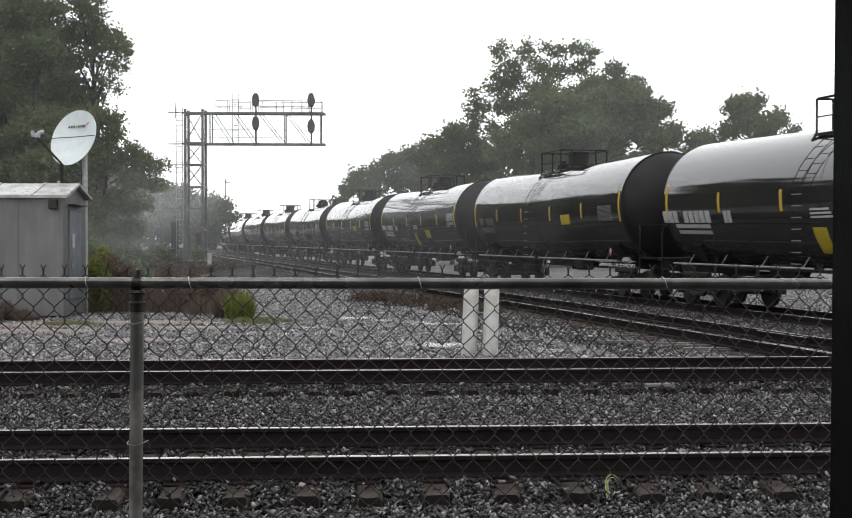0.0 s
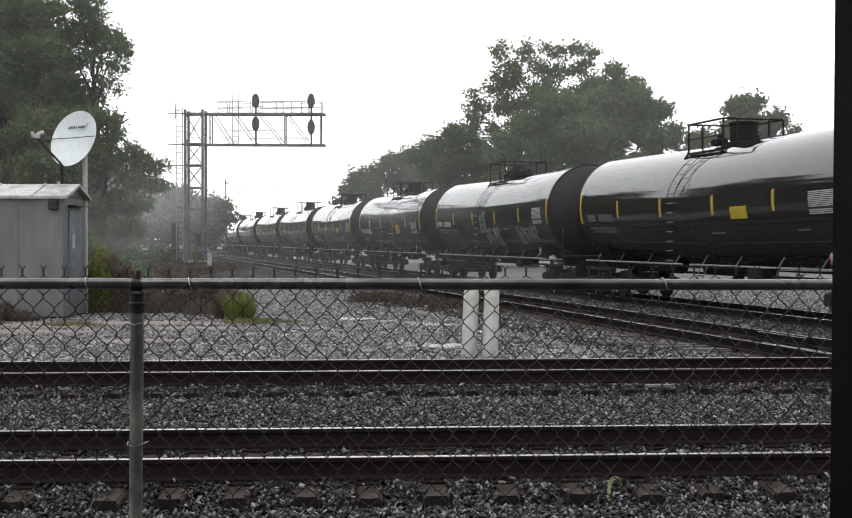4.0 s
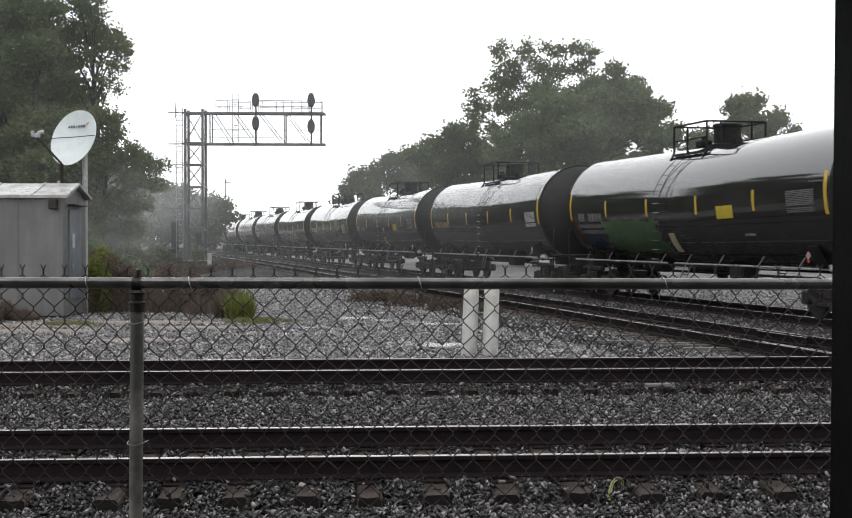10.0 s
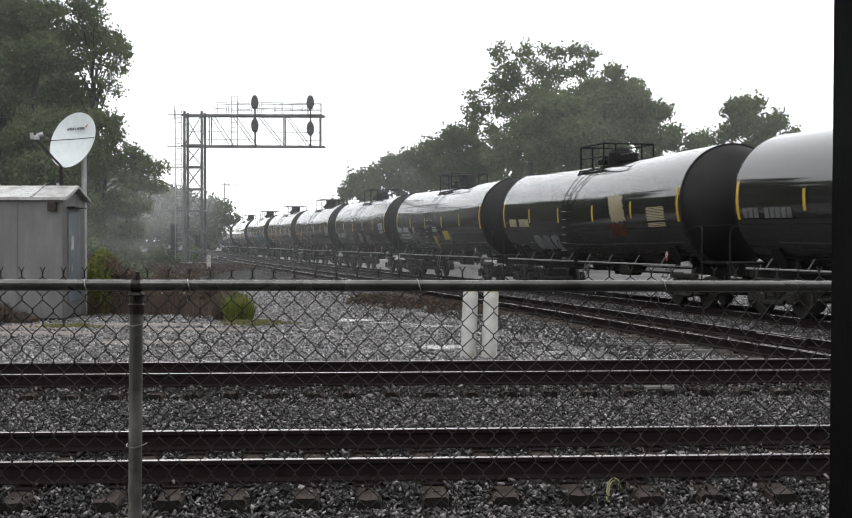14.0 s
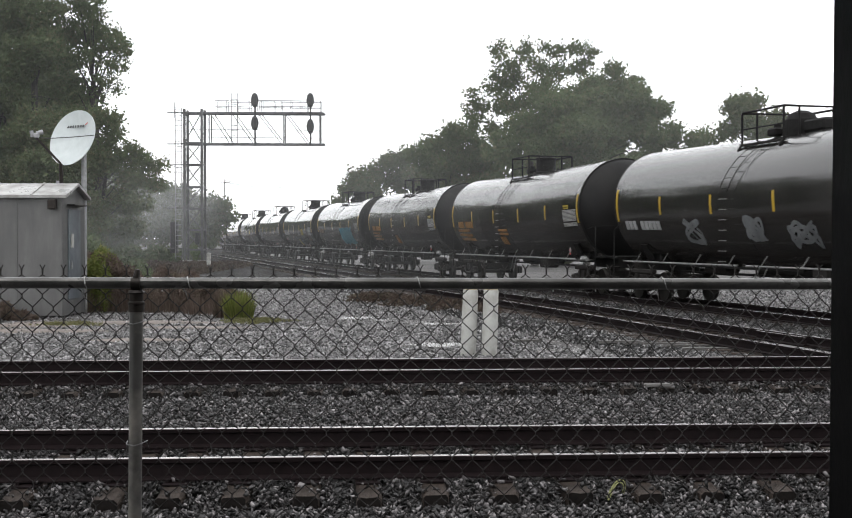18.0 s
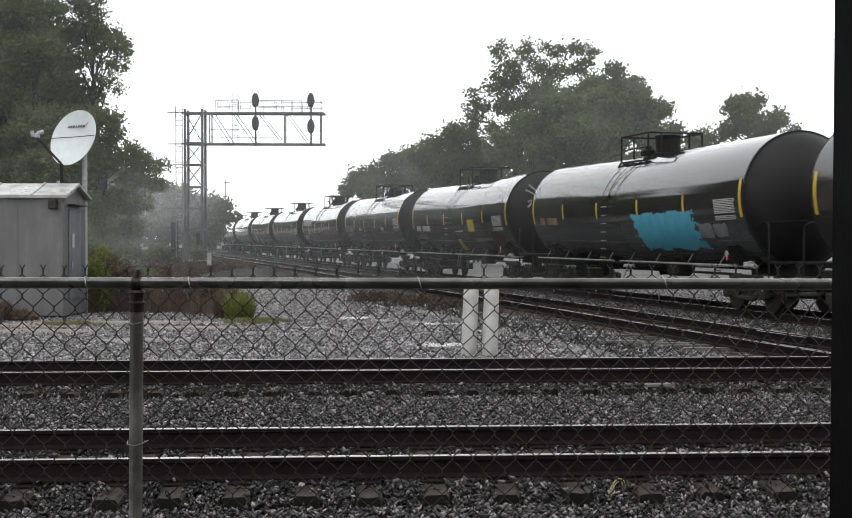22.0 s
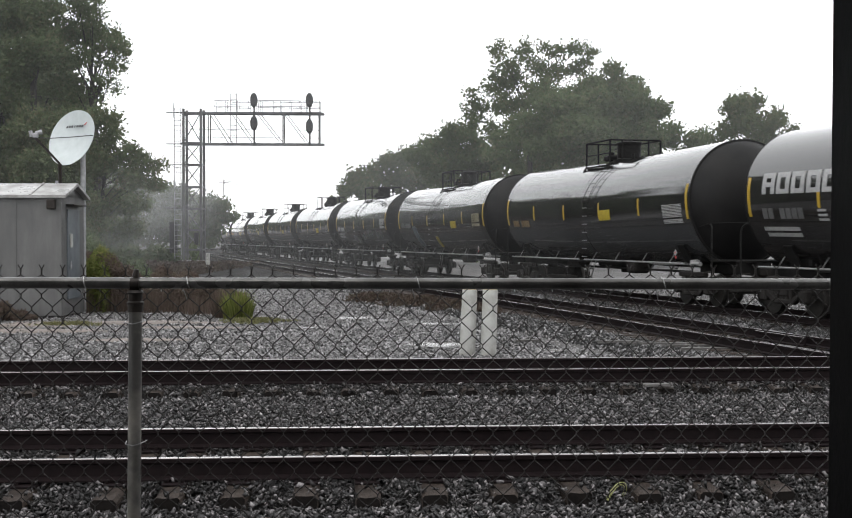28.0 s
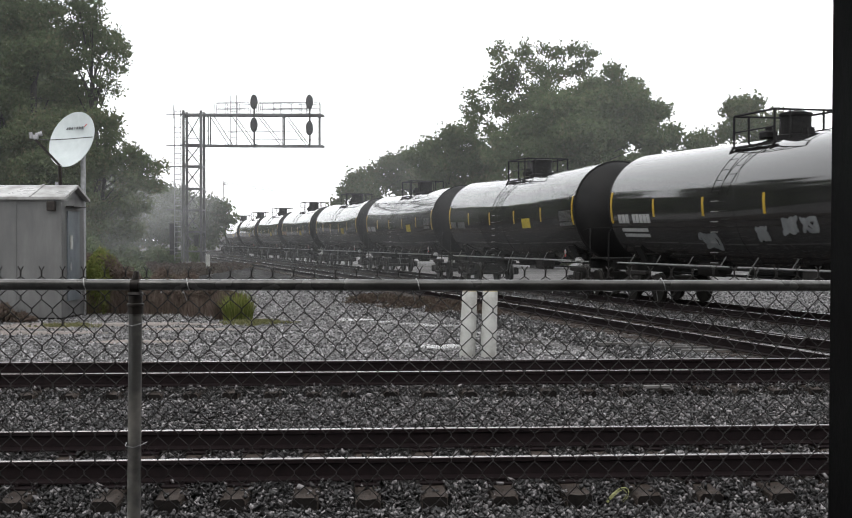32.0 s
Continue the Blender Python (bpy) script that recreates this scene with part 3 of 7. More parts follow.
def railway(label, place, heading, s_list, centre, near_s, far_s, plates=True, drop=0.0):
    """A track: two rails with their bright heads, and ties with plates; far ties are joined."""
    track = thing("railway_track", (0, 0, 0), label, "railway track")
    rng = random.Random(len(label))
    for side in (-0.7535, 0.7535):
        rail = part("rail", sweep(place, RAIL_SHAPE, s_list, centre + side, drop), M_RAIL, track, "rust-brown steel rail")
        part("running_surface", sweep(place, [(-0.025, 0.186), (0.025, 0.186), (0.021, 0.191), (-0.021, 0.191)], s_list, centre + side, drop), M_RAILTOP, rail, "bright worn rail head")
    for s in ties_of(label, near_s):
        x, y = place(s, centre)[:2]
        h = heading(s) + rng.uniform(-0.02, 0.02)
        tie = hang("tie", rng.choice(TIES), None, track)
        tie.matrix_basis = Matrix.Translation((x, y, rng.uniform(-0.008, 0.004) - drop)) @ Matrix.Rotation(h, 4, "Z")
        if plates:
            for side in (-0.7535, 0.7535):
                p = hang("tie_plate", PLATE, None, tie)
                p.matrix_basis = Matrix.Translation((side, 0, 0.0))
    if far_s:
        bm = bmesh.new()
        s = far_s[0]
        while s < far_s[1]:
            x, y = place(s, centre)[:2]
            block(bm, (x, y, -0.085 - drop), (2.6, 0.225, 0.17), Matrix.Rotation(heading(s), 4, "Z"))
            s += 0.52
        tagged(part("far_timber", bm, M_TIE, track, "row of dark wooden ties"), kind="stuff")
    return track


FRONT_LABEL = "front railway track with dark creosoted ties and shining wet rails"
SECOND_LABEL = "second railway track with rusty rails before the gravel yard"
front_s = [-22 + i * 2.0 for i in range(23)]
railway(FRONT_LABEL, front_line, lambda s: FRONT_TURN + math.pi / 2, front_s, 10.48, (-6.5, 6.2), None)
railway(SECOND_LABEL, front_line, lambda s: FRONT_TURN + math.pi / 2, front_s, 16.885, (-8.6, 8.5), None)
rear_s = [-25 + 2.5 * i for i in range(10)] + [2.5 * i for i in range(0, 20)] + [5.0 * i for i in range(10, 61)] + [320, 360, 420, 500, 560]


def middle_line(s, aside=0.0):
    """The middle track, its offset from the train's track varied to fit the camera's view of its rails."""
    return on_line(s, aside + float(np.interp(s, [9, 16, 24, 45], [5.34, 5.16, 5.16, 5.35])))


MIDDLE = railway("middle railway track with bright wet rails", middle_line, lambda s: -on_line(s)[2], rear_s, 0.0, (-2, 36), (36, 220), plates=False)
railway("railway track under the tank train", on_line, lambda s: -on_line(s)[2], rear_s, 0.0, (2, 36), (36, 220), plates=False, drop=DROP)
# short guard rails inside the running rails
for aside, s0, s1 in ((0.6, 3.0, 5.3), (-0.6, 5.9, 7.6)):
    guard = part("guard_rail", sweep(middle_line, [(a * 0.8, 0.02 + (z - 0.02) * 0.94) for a, z in RAIL_SHAPE], [s0 + (s1 - s0) * i / 4 for i in range(5)], aside), M_RAIL, MIDDLE, "short rusty guard rail beside the running rail")
    part("running_surface", sweep(middle_line, [(-0.02, 0.176), (0.02, 0.176), (0.017, 0.181), (-0.017, 0.181)], [s0 + (s1 - s0) * i / 4 for i in range(5)], aside), M_RAILTOP, guard)


# ---- loose stones ----
def scatter_front():
    rng = np.random.default_rng(5)
    gap = 0.044
    ys = np.concatenate([np.arange(8.5, 9.75, 0.02), np.arange(9.75, 11.2, gap), np.arange(11.2, 15.9, 0.034), np.arange(15.9, 18.7, gap)])
    spots = []
    for y in ys:
        half = 0.36 * y + 0.5
        x = np.arange(-half, half, 0.036 if 11.2 < y < 15.9 else gap if y > 9.75 else 0.031)
        spots.append(np.stack([x, np.full_like(x, y)], 1))
    p = np.concatenate(spots)
    p = p + rng.uniform(-0.6, 0.6, p.shape) * gap
    across = p[:, 1] - p[:, 0] * math.tan(FRONT_TURN)
    z = np.interp(across, [6.0, 7.5, 8.4, 9.0, 9.17, 9.2, 11.9, 12.6, 14.6, 15.3, 15.57, 15.6, 18.3, 19.1], [-0.4, -0.19, -0.12, -0.1, -0.11, -0.03, -0.03, -0.07, -0.07, -0.09, -0.1, -0.05, -0.05, -0.12])
    keep = np.ones(len(p), bool)
    for c in (10.48, 16.885):
        for side in (-0.7535, 0.7535):
            keep &= abs(across - c - side) > 0.085
    for c, label, span, bare in ((10.48, FRONT_LABEL, (-6.5, 6.2), 0.96), (16.885, SECOND_LABEL, (-8.6, 8.5), 0.5)):
        along = p[:, 0] * math.cos(FRONT_TURN) + (p[:, 1] - c) * math.sin(FRONT_TURN)
        ties = np.array(ties_of(label, span))
        near = np.min(abs(along[:, None] - ties[None]), axis=1)
        inside = abs(across - c) < 1.32
        keep &= ~(inside & (near < 0.11) & (rng.random(len(p)) < np.where(near > 0.085, 0.7 * bare, bare)))
        z = np.where(inside & (near >= 0.11), np.interp(across - c, [-1.31, -0.9], [-0.085, -0.012]), z)
        z = np.where(inside & (near < 0.11), 0.012, z)
    p, z = p[keep], z[keep]
    size = rng.uniform(0.016, 0.048, len(p)) * np.interp(across[keep], [9.0, 10.5, 12], [0.95, 0.95, 1.0])
    spots = np.concatenate([p, (z + rng.uniform(-0.03, 0.026, len(p)))[:, None]], 1)
    me = stones("ballast_stones", spots, size, M_BALLAST, 6, BOX_V, BOX_F)
    tagged(hang("ballast_stones", me, None, None), "dark wet crushed-stone ballast lying between the rails", "ballast", kind="stuff")


scatter_front()


PUDDLES = (((-1.75, 30.7), (0.46, 0.42), 1), ((-1.0, 29.9), (0.3, 0.16), 9), ((0.3, 28.6), (0.55, 0.28), 2), ((0.2, 22.9), (0.5, 0.4), 5), ((-0.3, 29.2), (0.3, 0.1), 6), ((-2.6, 27.4), (0.3, 0.12), 7), ((2.3, 21.9), (0.4, 0.14), 8), ((1.2, 26.5), (0.4, 0.2), 12))

DIRT = (((-7.4, 29.2), (2.6, 0.9), 1), ((-8.6, 26.6), (1.9, 0.8), 2), ((-5.2, 27.6), (1.5, 0.5), 3), ((-5.6, 24.2), (1.3, 0.4), 5), ((-9.3, 28.2), (2.0, 0.7), 6))


def scatter_yard():
    rng = np.random.default_rng(15)
    n = 90000
    y = 18.9 + 34 * rng.random(n) ** 1.5
    x = rng.uniform(-1, 1, n) * (0.37 * y + 0.5)
    size = rng.uniform(0.03, 0.075, n)
    beside = np.interp(y, line_y[line_zero - 40:line_zero + 200], line_x[line_zero - 40:line_zero + 200]) - x
    z = np.interp(beside, [-2.9, -1.8, 2.2, 4.0, 7.4, 8.3, 9.0], [-0.21, -0.12, -0.12, -0.035, -0.035, -0.13, -0.078])
    keep = (abs(abs(beside * 0.968 - 5.25) - 0.7535) > 0.15) & (abs(abs(beside * 0.968) - 0.7535) > 0.1)
    for (px, py), (rx, ry), _ in PUDDLES:
        keep &= ((x - px) / rx) ** 2 + ((y - py) / ry) ** 2 > 0.45
    for (px, py), (rx, ry), _ in DIRT:
        keep &= (((x - px) / rx) ** 2 + ((y - py) / ry) ** 2 > 0.8) | (rng.random(n) < 0.3)
    spots = np.stack([x, y, z], 1)
    rail_side = (beside + rng.uniform(-0.7, 0.7, n) < 7.4) & (beside > -2.9)
    me = stones("yard_stones", spots[keep & ~rail_side], size[keep & ~rail_side], M_LOOSE, 16, OCT_V, OCT_F)
    tagged(hang("yard_stones", me, None, None), "loose wet grey stones strewn over the yard", "gravel", kind="stuff")
    me = stones("trackside_stones", spots[keep & rail_side], size[keep & rail_side], M_TRACKSIDE, 17, OCT_V, OCT_F)
    tagged(hang("trackside_stones", me, None, None), "dark wet crushed stone round the middle track", "gravel", kind="stuff")


scatter_yard()


def puddle(at, size, seed):
    rng = random.Random(seed)
    bm = bmesh.new()
    ring = []
    for i in range(28):
        w = 2 * math.pi * i / 28
        k = 1 + 0.22 * math.sin(3 * w + seed) + 0.13 * math.sin(5 * w + 2 * seed) + rng.uniform(-0.12, 0.12)
        ring.append(bm.verts.new((k * size[0] * math.cos(w), k * size[1] * math.sin(w), 0)))
    top = bm.faces.new(ring)
    low = bmesh.ops.extrude_face_region(bm, geom=[top])["geom"]
    bmesh.ops.translate(bm, verts=[v for v in low if isinstance(v, bmesh.types.BMVert)], vec=(0, 0, -0.03))
    bmesh.ops.recalc_face_normals(bm, faces=bm.faces)
    ob = part("puddle", bm, M_WATER, None)
    ob.matrix_basis = pose(at[0], at[1], -0.06)
    tagged(ob, "shallow rain puddle on the gravel yard, sky sheen put into its pale colour", "puddle", "puddles in the yard")


for at, size, seed in PUDDLES:
    puddle(at, size, seed)


def dirt_patch(at, size, seed):
    """Bare trodden dirt with a ragged edge, a little proud of the gravel."""
    rng = random.Random(seed)
    bm = bmesh.new()
    mid = bm.verts.new((0, 0, 0.03))
    rings = []
    for k, z in ((0.5, 0.026), (0.85, 0.016), (1.0, -0.03)):
        ring = []
        for i in range(40):
            w = 2 * math.pi * i / 40
            q = k * (1 + 0.2 * math.sin(2 * w + seed) + 0.12 * math.sin(5 * w + 2 * seed) + rng.uniform(-0.08, 0.08))
            ring.append(bm.verts.new((q * size[0] * math.cos(w), q * size[1] * math.sin(w), z + rng.uniform(-0.006, 0.006))))
        rings.append(ring)
    for i in range(40):
        j = (i + 1) % 40
        bm.faces.new((mid, rings[0][i], rings[0][j]))
        for a, b in zip(rings, rings[1:]):
            bm.faces.new((a[i], b[i], b[j], a[j]))
    bmesh.ops.recalc_face_normals(bm, faces=bm.faces)
    ob = smooth(part("dirt_patch", bm, M_DIRT, None))
    ob.matrix_basis = pose(at[0], at[1], -0.092)
    tagged(ob, "patch of bare brown trodden dirt on the gravel", "ground", "dirt patches", kind="structure")


for at, size, seed in DIRT:
    dirt_patch(at, size, seed)


# ---- old boards left beside the tracks ----
def board(at, size, turn, seed):
    rng = random.Random(seed)
    bm = bmesh.new()
    block(bm, (0, 0, 0), size, bevel=0.008)
    for v in bm.verts:
        v.co += Vector((rng.uniform(-0.02, 0.02), rng.uniform(-0.008, 0.008), rng.uniform(-0.004, 0.004)))
    ob = part("board", bm, M_OLDWOOD, None)
    ob.matrix_basis = pose(*at, 0, 0, turn)
    tagged(ob, "grey weathered board lying on the ballast", "board", "old boards")


for k, (at, size, turn) in enumerate((((2.95, 15.75, 0.03), (0.34, 0.13, 0.035), 6), ((4.3, 22.6, -0.015), (1.3, 0.13, 0.05), -4), ((4.75, 22.1, -0.015), (1.1, 0.12, 0.05), 5), ((5.05, 21.4, -0.015), (1.2, 0.15, 0.06), -2), ((3.6, 23.0, -0.015), (0.8, 0.12, 0.05), 9), ((1.95, 23.6, -0.05), (0.5, 0.14, 0.06), 12))):
    board(at, size, turn, k)


# ---- chain-link fence ----
FENCE_Y = 3.87


def build_fence():
    fence = thing("chain_link_fence", (0, FENCE_Y, -0.1), "weathered galvanised chain-link fence with a round top rail", "fence")
    rail_z = 1.853
    bm = bmesh.new()
    bar(bm, (-3.3, 0, rail_z + 0.006), (3.1, 0, rail_z - 0.004), 0.0175, 16)
    smooth(part("top_rail", bm, M_GALV, fence, "grey galvanised top rail, wet along its top"))
    for x, lean in ((-0.912, 0.012), (2.14, 0.0)):
        bm = bmesh.new()
        bar(bm, (x - lean - 0.006, 0.004, -0.3), (x + lean * 0.4, 0.0, rail_z - 0.03), 0.0207, 16)
        post = smooth(part("post", bm, M_FENCEPOST, fence, "dull galvanised fence post"))
        bm = spun([(0.0, 0.0), (0.0245, 0.0), (0.0245, 0.022), (0.027, 0.024), (0.027, 0.03), (0.0215, 0.034), (0.0215, 0.056), (0.027, 0.06), (0.02, 0.068), (0.0, 0.07)], 16, "Z", (x + lean * 0.4, 0, rail_z - 0.088))
        smooth(part("post_cap", bm, M_STEEL, post, "dark rusted post cap"))
        bm = spun([(0.019, -0.014), (0.021, -0.014), (0.021, 0.014), (0.019, 0.014)], 16, "X", (x + lean * 0.4, 0, rail_z))
        bar(bm, (x + lean * 0.4, 0, rail_z + 0.02), (x + lean * 0.4 + 0.004, 0, rail_z + 0.045), 0.012, 8, 0.007)
        smooth(part("rail_collar", bm, M_STEEL, post, "dark cap sleeve with its knob"))
        for z in (1.73, 1.35, 0.95, 0.5):
            bm = bmesh.new()
            pts = [(x - 0.03 + 0.0, 0.02, z + 0.006), (x - 0.024, -0.018, z + 0.002), (x, -0.0235, z - 0.002), (x + 0.02, -0.016, z + 0.003), (x + 0.034, 0.02, z + 0.008)]
            chain(bm, pts, 0.0017)
            part("tie_wire", bm, M_LIGHTSTEEL, post, "pale wire tie")
    for x in (-1.83, -1.078, -0.755, -0.036, 0.73, 1.5, 2.6):
        bm = bmesh.new()
        pts = [(x + 0.004 * k - 0.004, 0.022 * math.sin(w), rail_z + 0.022 * math.cos(w)) for k, w in enumerate([2.6, 1.6, 0.8, 0.0, -0.8, -1.6, -2.2])]
        chain(bm, pts, 0.0016)
        bar(bm, pts[0], (x + 0.004, 0.026, rail_z - 0.05), 0.0014)
        part("rail_tie", bm, M_TIEWIRE, fence, "bright aluminium wire tie")
    # woven wires, each a zigzag hooked into the next
    half, rise, top, first = 0.0331, 0.0395, 1.892, -1.2755
    v, f = [], []

    def strand(points, r):
        base = len(v)
        for i, p in enumerate(points):
            p = Vector(p)
            a = Vector(points[max(i - 1, 0)])
            b = Vector(points[min(i + 1, len(points) - 1)])
            d = (b - a).normalized()
            s = d.cross(Vector((0, 1, 0))).normalized()
            u = s.cross(d)
            for w in range(5):
                c = 2 * math.pi * w / 5
                v.append(p + (s * math.cos(c) + u * math.sin(c)) * r)
        for i in range(len(points) - 1):
            for w in range(5):
                q = (w + 1) % 5
                f.append((base + 5 * i + w, base + 5 * i + q, base + 5 * i + 5 + q, base + 5 * i + 5 + w))

    rng = random.Random(2)
    for i in range(-30, 116):
        x0 = first + i * half
        pts = []
        for j in range(0, 48):
            low = (i + j) % 2
            x = x0 + (half if low else 0.0) + rng.uniform(-0.0012, 0.0012)
            z, d = top - j * rise + rng.uniform(-0.001, 0.001), 0.027 + (0.003 if low else -0.003)
            pts.append((x, d, z + 0.0045))
            pts.append((x, d, z - 0.0045))
        if i % 2 == 0:
            pts = [(x0 + 0.009, 0.024, top + 0.02), (x0 + 0.0015, 0.027, top + 0.008), (x0 + 0.001, 0.027, top - 0.012)] + pts[2:]
        else:
            xk = x0 + half
            pts = [(xk - 0.009, 0.03, top + 0.02), (xk - 0.0015, 0.027, top + 0.008), (xk - 0.001, 0.027, top - 0.012)] + pts[2:]
        strand(pts, 0.0019)
    me = soup("woven_wire", np.array([tuple(p) for p in v]), np.array(f), M_WIRE)
    tagged(hang("woven_wire", me, None, fence, "diamond mesh of weathered wire with twisted ends"), kind="stuff")


build_fence()


# ---- rain drops hanging under the top rail ----
def hanging_drop(x):
    bm = spun([(0.0, -0.007), (0.003, -0.0055), (0.0042, -0.002), (0.003, 0.0015), (0.0008, 0.005), (0.0, 0.006)], 10, "Z")
    bmesh.ops.scale(bm, vec=(0.6, 0.6, 0.6), verts=bm.verts)
    ob = smooth(part("rain_drop", bm, M_DROP, None))
    ob.matrix_basis = pose(x, FENCE_Y - 0.004, 1.7325)
    tagged(ob, "rain drop under the fence rail, painted pale for its glint", "drop", "drops under the rail")


for x in (-0.826, -0.758, 0.28, 0.398, 0.53, 0.64, 1.05):
    hanging_drop(x)

# ---- dark post beside the camera ----
bm = bmesh.new()
block(bm, (0, 0, 1.545), (0.14, 0.14, 2.4), bevel=0.006)
ob = part("shelter_post", bm, M_POST, None)
ob.matrix_basis = pose(0.4325, 1.07, -0.1, 0, 0.28, 0)
tagged(ob, "dark painted upright post at the camera's shelter", "post")


# ---- bollards ----
def bollard(at, lean, tall):
    b = thing("bollard", (*at, -0.09), "chalky white concrete-filled post beside the second track", "bollard", "white bollards", turn=0)
    b.matrix_basis = pose(*at, -0.09, 0, lean, 0)
    body = spun([(0.0, 0.0), (0.135, 0.0), (0.133, 0.3), (0.128, tall - 0.05), (0.124, tall - 0.04), (0.0, tall - 0.04)], 28, "Z")
    smooth(part("body", body, M_BOLLARD, b))
    smooth(part("cap", spun([(0.0, 0.0), (0.125, 0.0), (0.127, 0.02), (0.11, 0.05), (0.06, 0.065), (0.0, 0.07)], 28, "Z", (0, 0, tall - 0.036)), M_BOLLARDTOP, b, "tan weathered cap"))


bollard((0.72, 21.1), 2.2, 1.16)
bollard((1.075, 21.0), 1.6, 1.16)


# ---- equipment cabin with its dish ----
def build_cabin():
    c = thing("equipment_cabin", (-9.12, 31.0, -0.09), "grey sheet-metal equipment cabin on skids with a pale roof", "cabin")
    wide, deep, tall = 4.6, 2.05, 3.05
    bm = bmesh.new()
    for y in (0.25, deep - 0.25):
        block(bm, (-wide / 2, y, 0.02), (wide - 0.3, 0.14, 0.06), bevel=0.01)
    part("skid", bm, M_STEEL, c, "dark steel skids")
    for nm, cen, size in (("front_wall", (-wide / 2, 0.03, 0.05 + tall / 2), (wide, 0.06, tall)), ("end_wall", (-0.03, deep / 2, 0.05 + tall / 2), (0.06, deep - 0.13, tall)), ("rear_wall", (-wide / 2, deep - 0.03, 0.05 + tall / 2), (wide, 0.06, tall)), ("far_end_wall", (-wide + 0.03, deep / 2, 0.05 + tall / 2), (0.06, deep - 0.13, tall)), ("floor", (-wide / 2, deep / 2, 0.15), (wide - 0.14, deep - 0.14, 0.06))):
        bm = bmesh.new()
        block(bm, cen, size, bevel=0.008)
        part(nm, bm, M_CABIN, c)
    for x in (-1.15, -2.3, -3.45):
        bm = bmesh.new()
        block(bm, (x, -0.006, 0.05 + tall / 2), (0.05, 0.012, tall - 0.05))
        part("wall_seam", bm, M_CABIN, c)
    # low gabled roof, ridge along its length
    bm = bmesh.new()
    e, z0, z1 = 0.12, 3.02, 3.36
    prof = [(-e, z0), (deep / 2, z1), (deep + e, z0), (deep + e, z0 + 0.07), (deep / 2, z1 + 0.07), (-e, z0 + 0.07)]
    a = [bm.verts.new((0.14, y, z)) for y, z in prof]
    b = [bm.verts.new((-wide - 0.14, y, z)) for y, z in prof]
    for i in range(6):
        j = (i + 1) % 6
        bm.faces.new((a[i], a[j], b[j], b[i]))
    bm.faces.new((a[0], a[1], a[4], a[5]))
    bm.faces.new((a[1], a[2], a[3], a[4]))
    bm.faces.new((b[0], b[5], b[4], b[1]))
    bm.faces.new((b[1], b[4], b[3], b[2]))
    bmesh.ops.recalc_face_normals(bm, faces=bm.faces)
    roof = part("roof", bm, M_CABINROOF, c, "pale low-pitched roof sheet, wet and streaked")
    for x in (-0.75, -1.9, -3.05):
        bm = bmesh.new()
        angle_bar(bm, (x, -e, z0 + 0.08), (x, deep / 2, z1 + 0.08), 0.04, 0.03)
        part("roof_seam", bm, M_CABINROOF, roof)
    bm = bmesh.new()
    a = [bm.verts.new((x, y, z)) for x in (0.0, -0.05) for y, z in ((0.0, 3.07), (deep, 3.07), (deep / 2, 3.36))]
    bm.faces.new(a[:3])
    bm.faces.new(a[3:][::-1])
    for i in range(3):
        j = (i + 1) % 3
        bm.faces.new((a[i], a[i + 3], a[j + 3], a[j]))
    bmesh.ops.recalc_face_normals(bm, faces=bm.faces)
    part("gable", bm, M_CABIN, c)
    bm = bmesh.new()
    block(bm, (0.02, 0.98, 1.6), (0.04, 1.05, 2.3), bevel=0.01)
    door = part("door", bm, M_CABINDOOR, c, "flush blue-grey steel door")
    bm = bmesh.new()
    block(bm, (0.05, 0.72, 1.95), (0.012, 0.22, 0.36))
    part("notice", bm, M_BOLLARD, door, "white notice sheet")
    bm = bmesh.new()
    block(bm, (0.07, 0.6, 1.33), (0.03, 0.05, 0.2), bevel=0.006)
    part("handle", bm, M_LIGHTSTEEL, door)
    bm = bmesh.new()
    block(bm, (0.11, 0.98, 2.86), (0.2, 1.2, 0.03), bevel=0.005)
    part("door_hood", bm, M_STEEL, c)
    bm = bmesh.new()
    block(bm, (-0.22, -0.09, 2.86), (0.2, 0.18, 0.24), bevel=0.015)
    part("junction_box", bm, M_STEEL, c, "small brown-grey box under the eave")
    bm = bmesh.new()
    bar(bm, (-0.42, 1.05, 3.3), (-0.42, 1.05, 3.5), 0.04, 10)
    part("vent_pipe", bm, M_LIGHTSTEEL, c)


build_cabin()


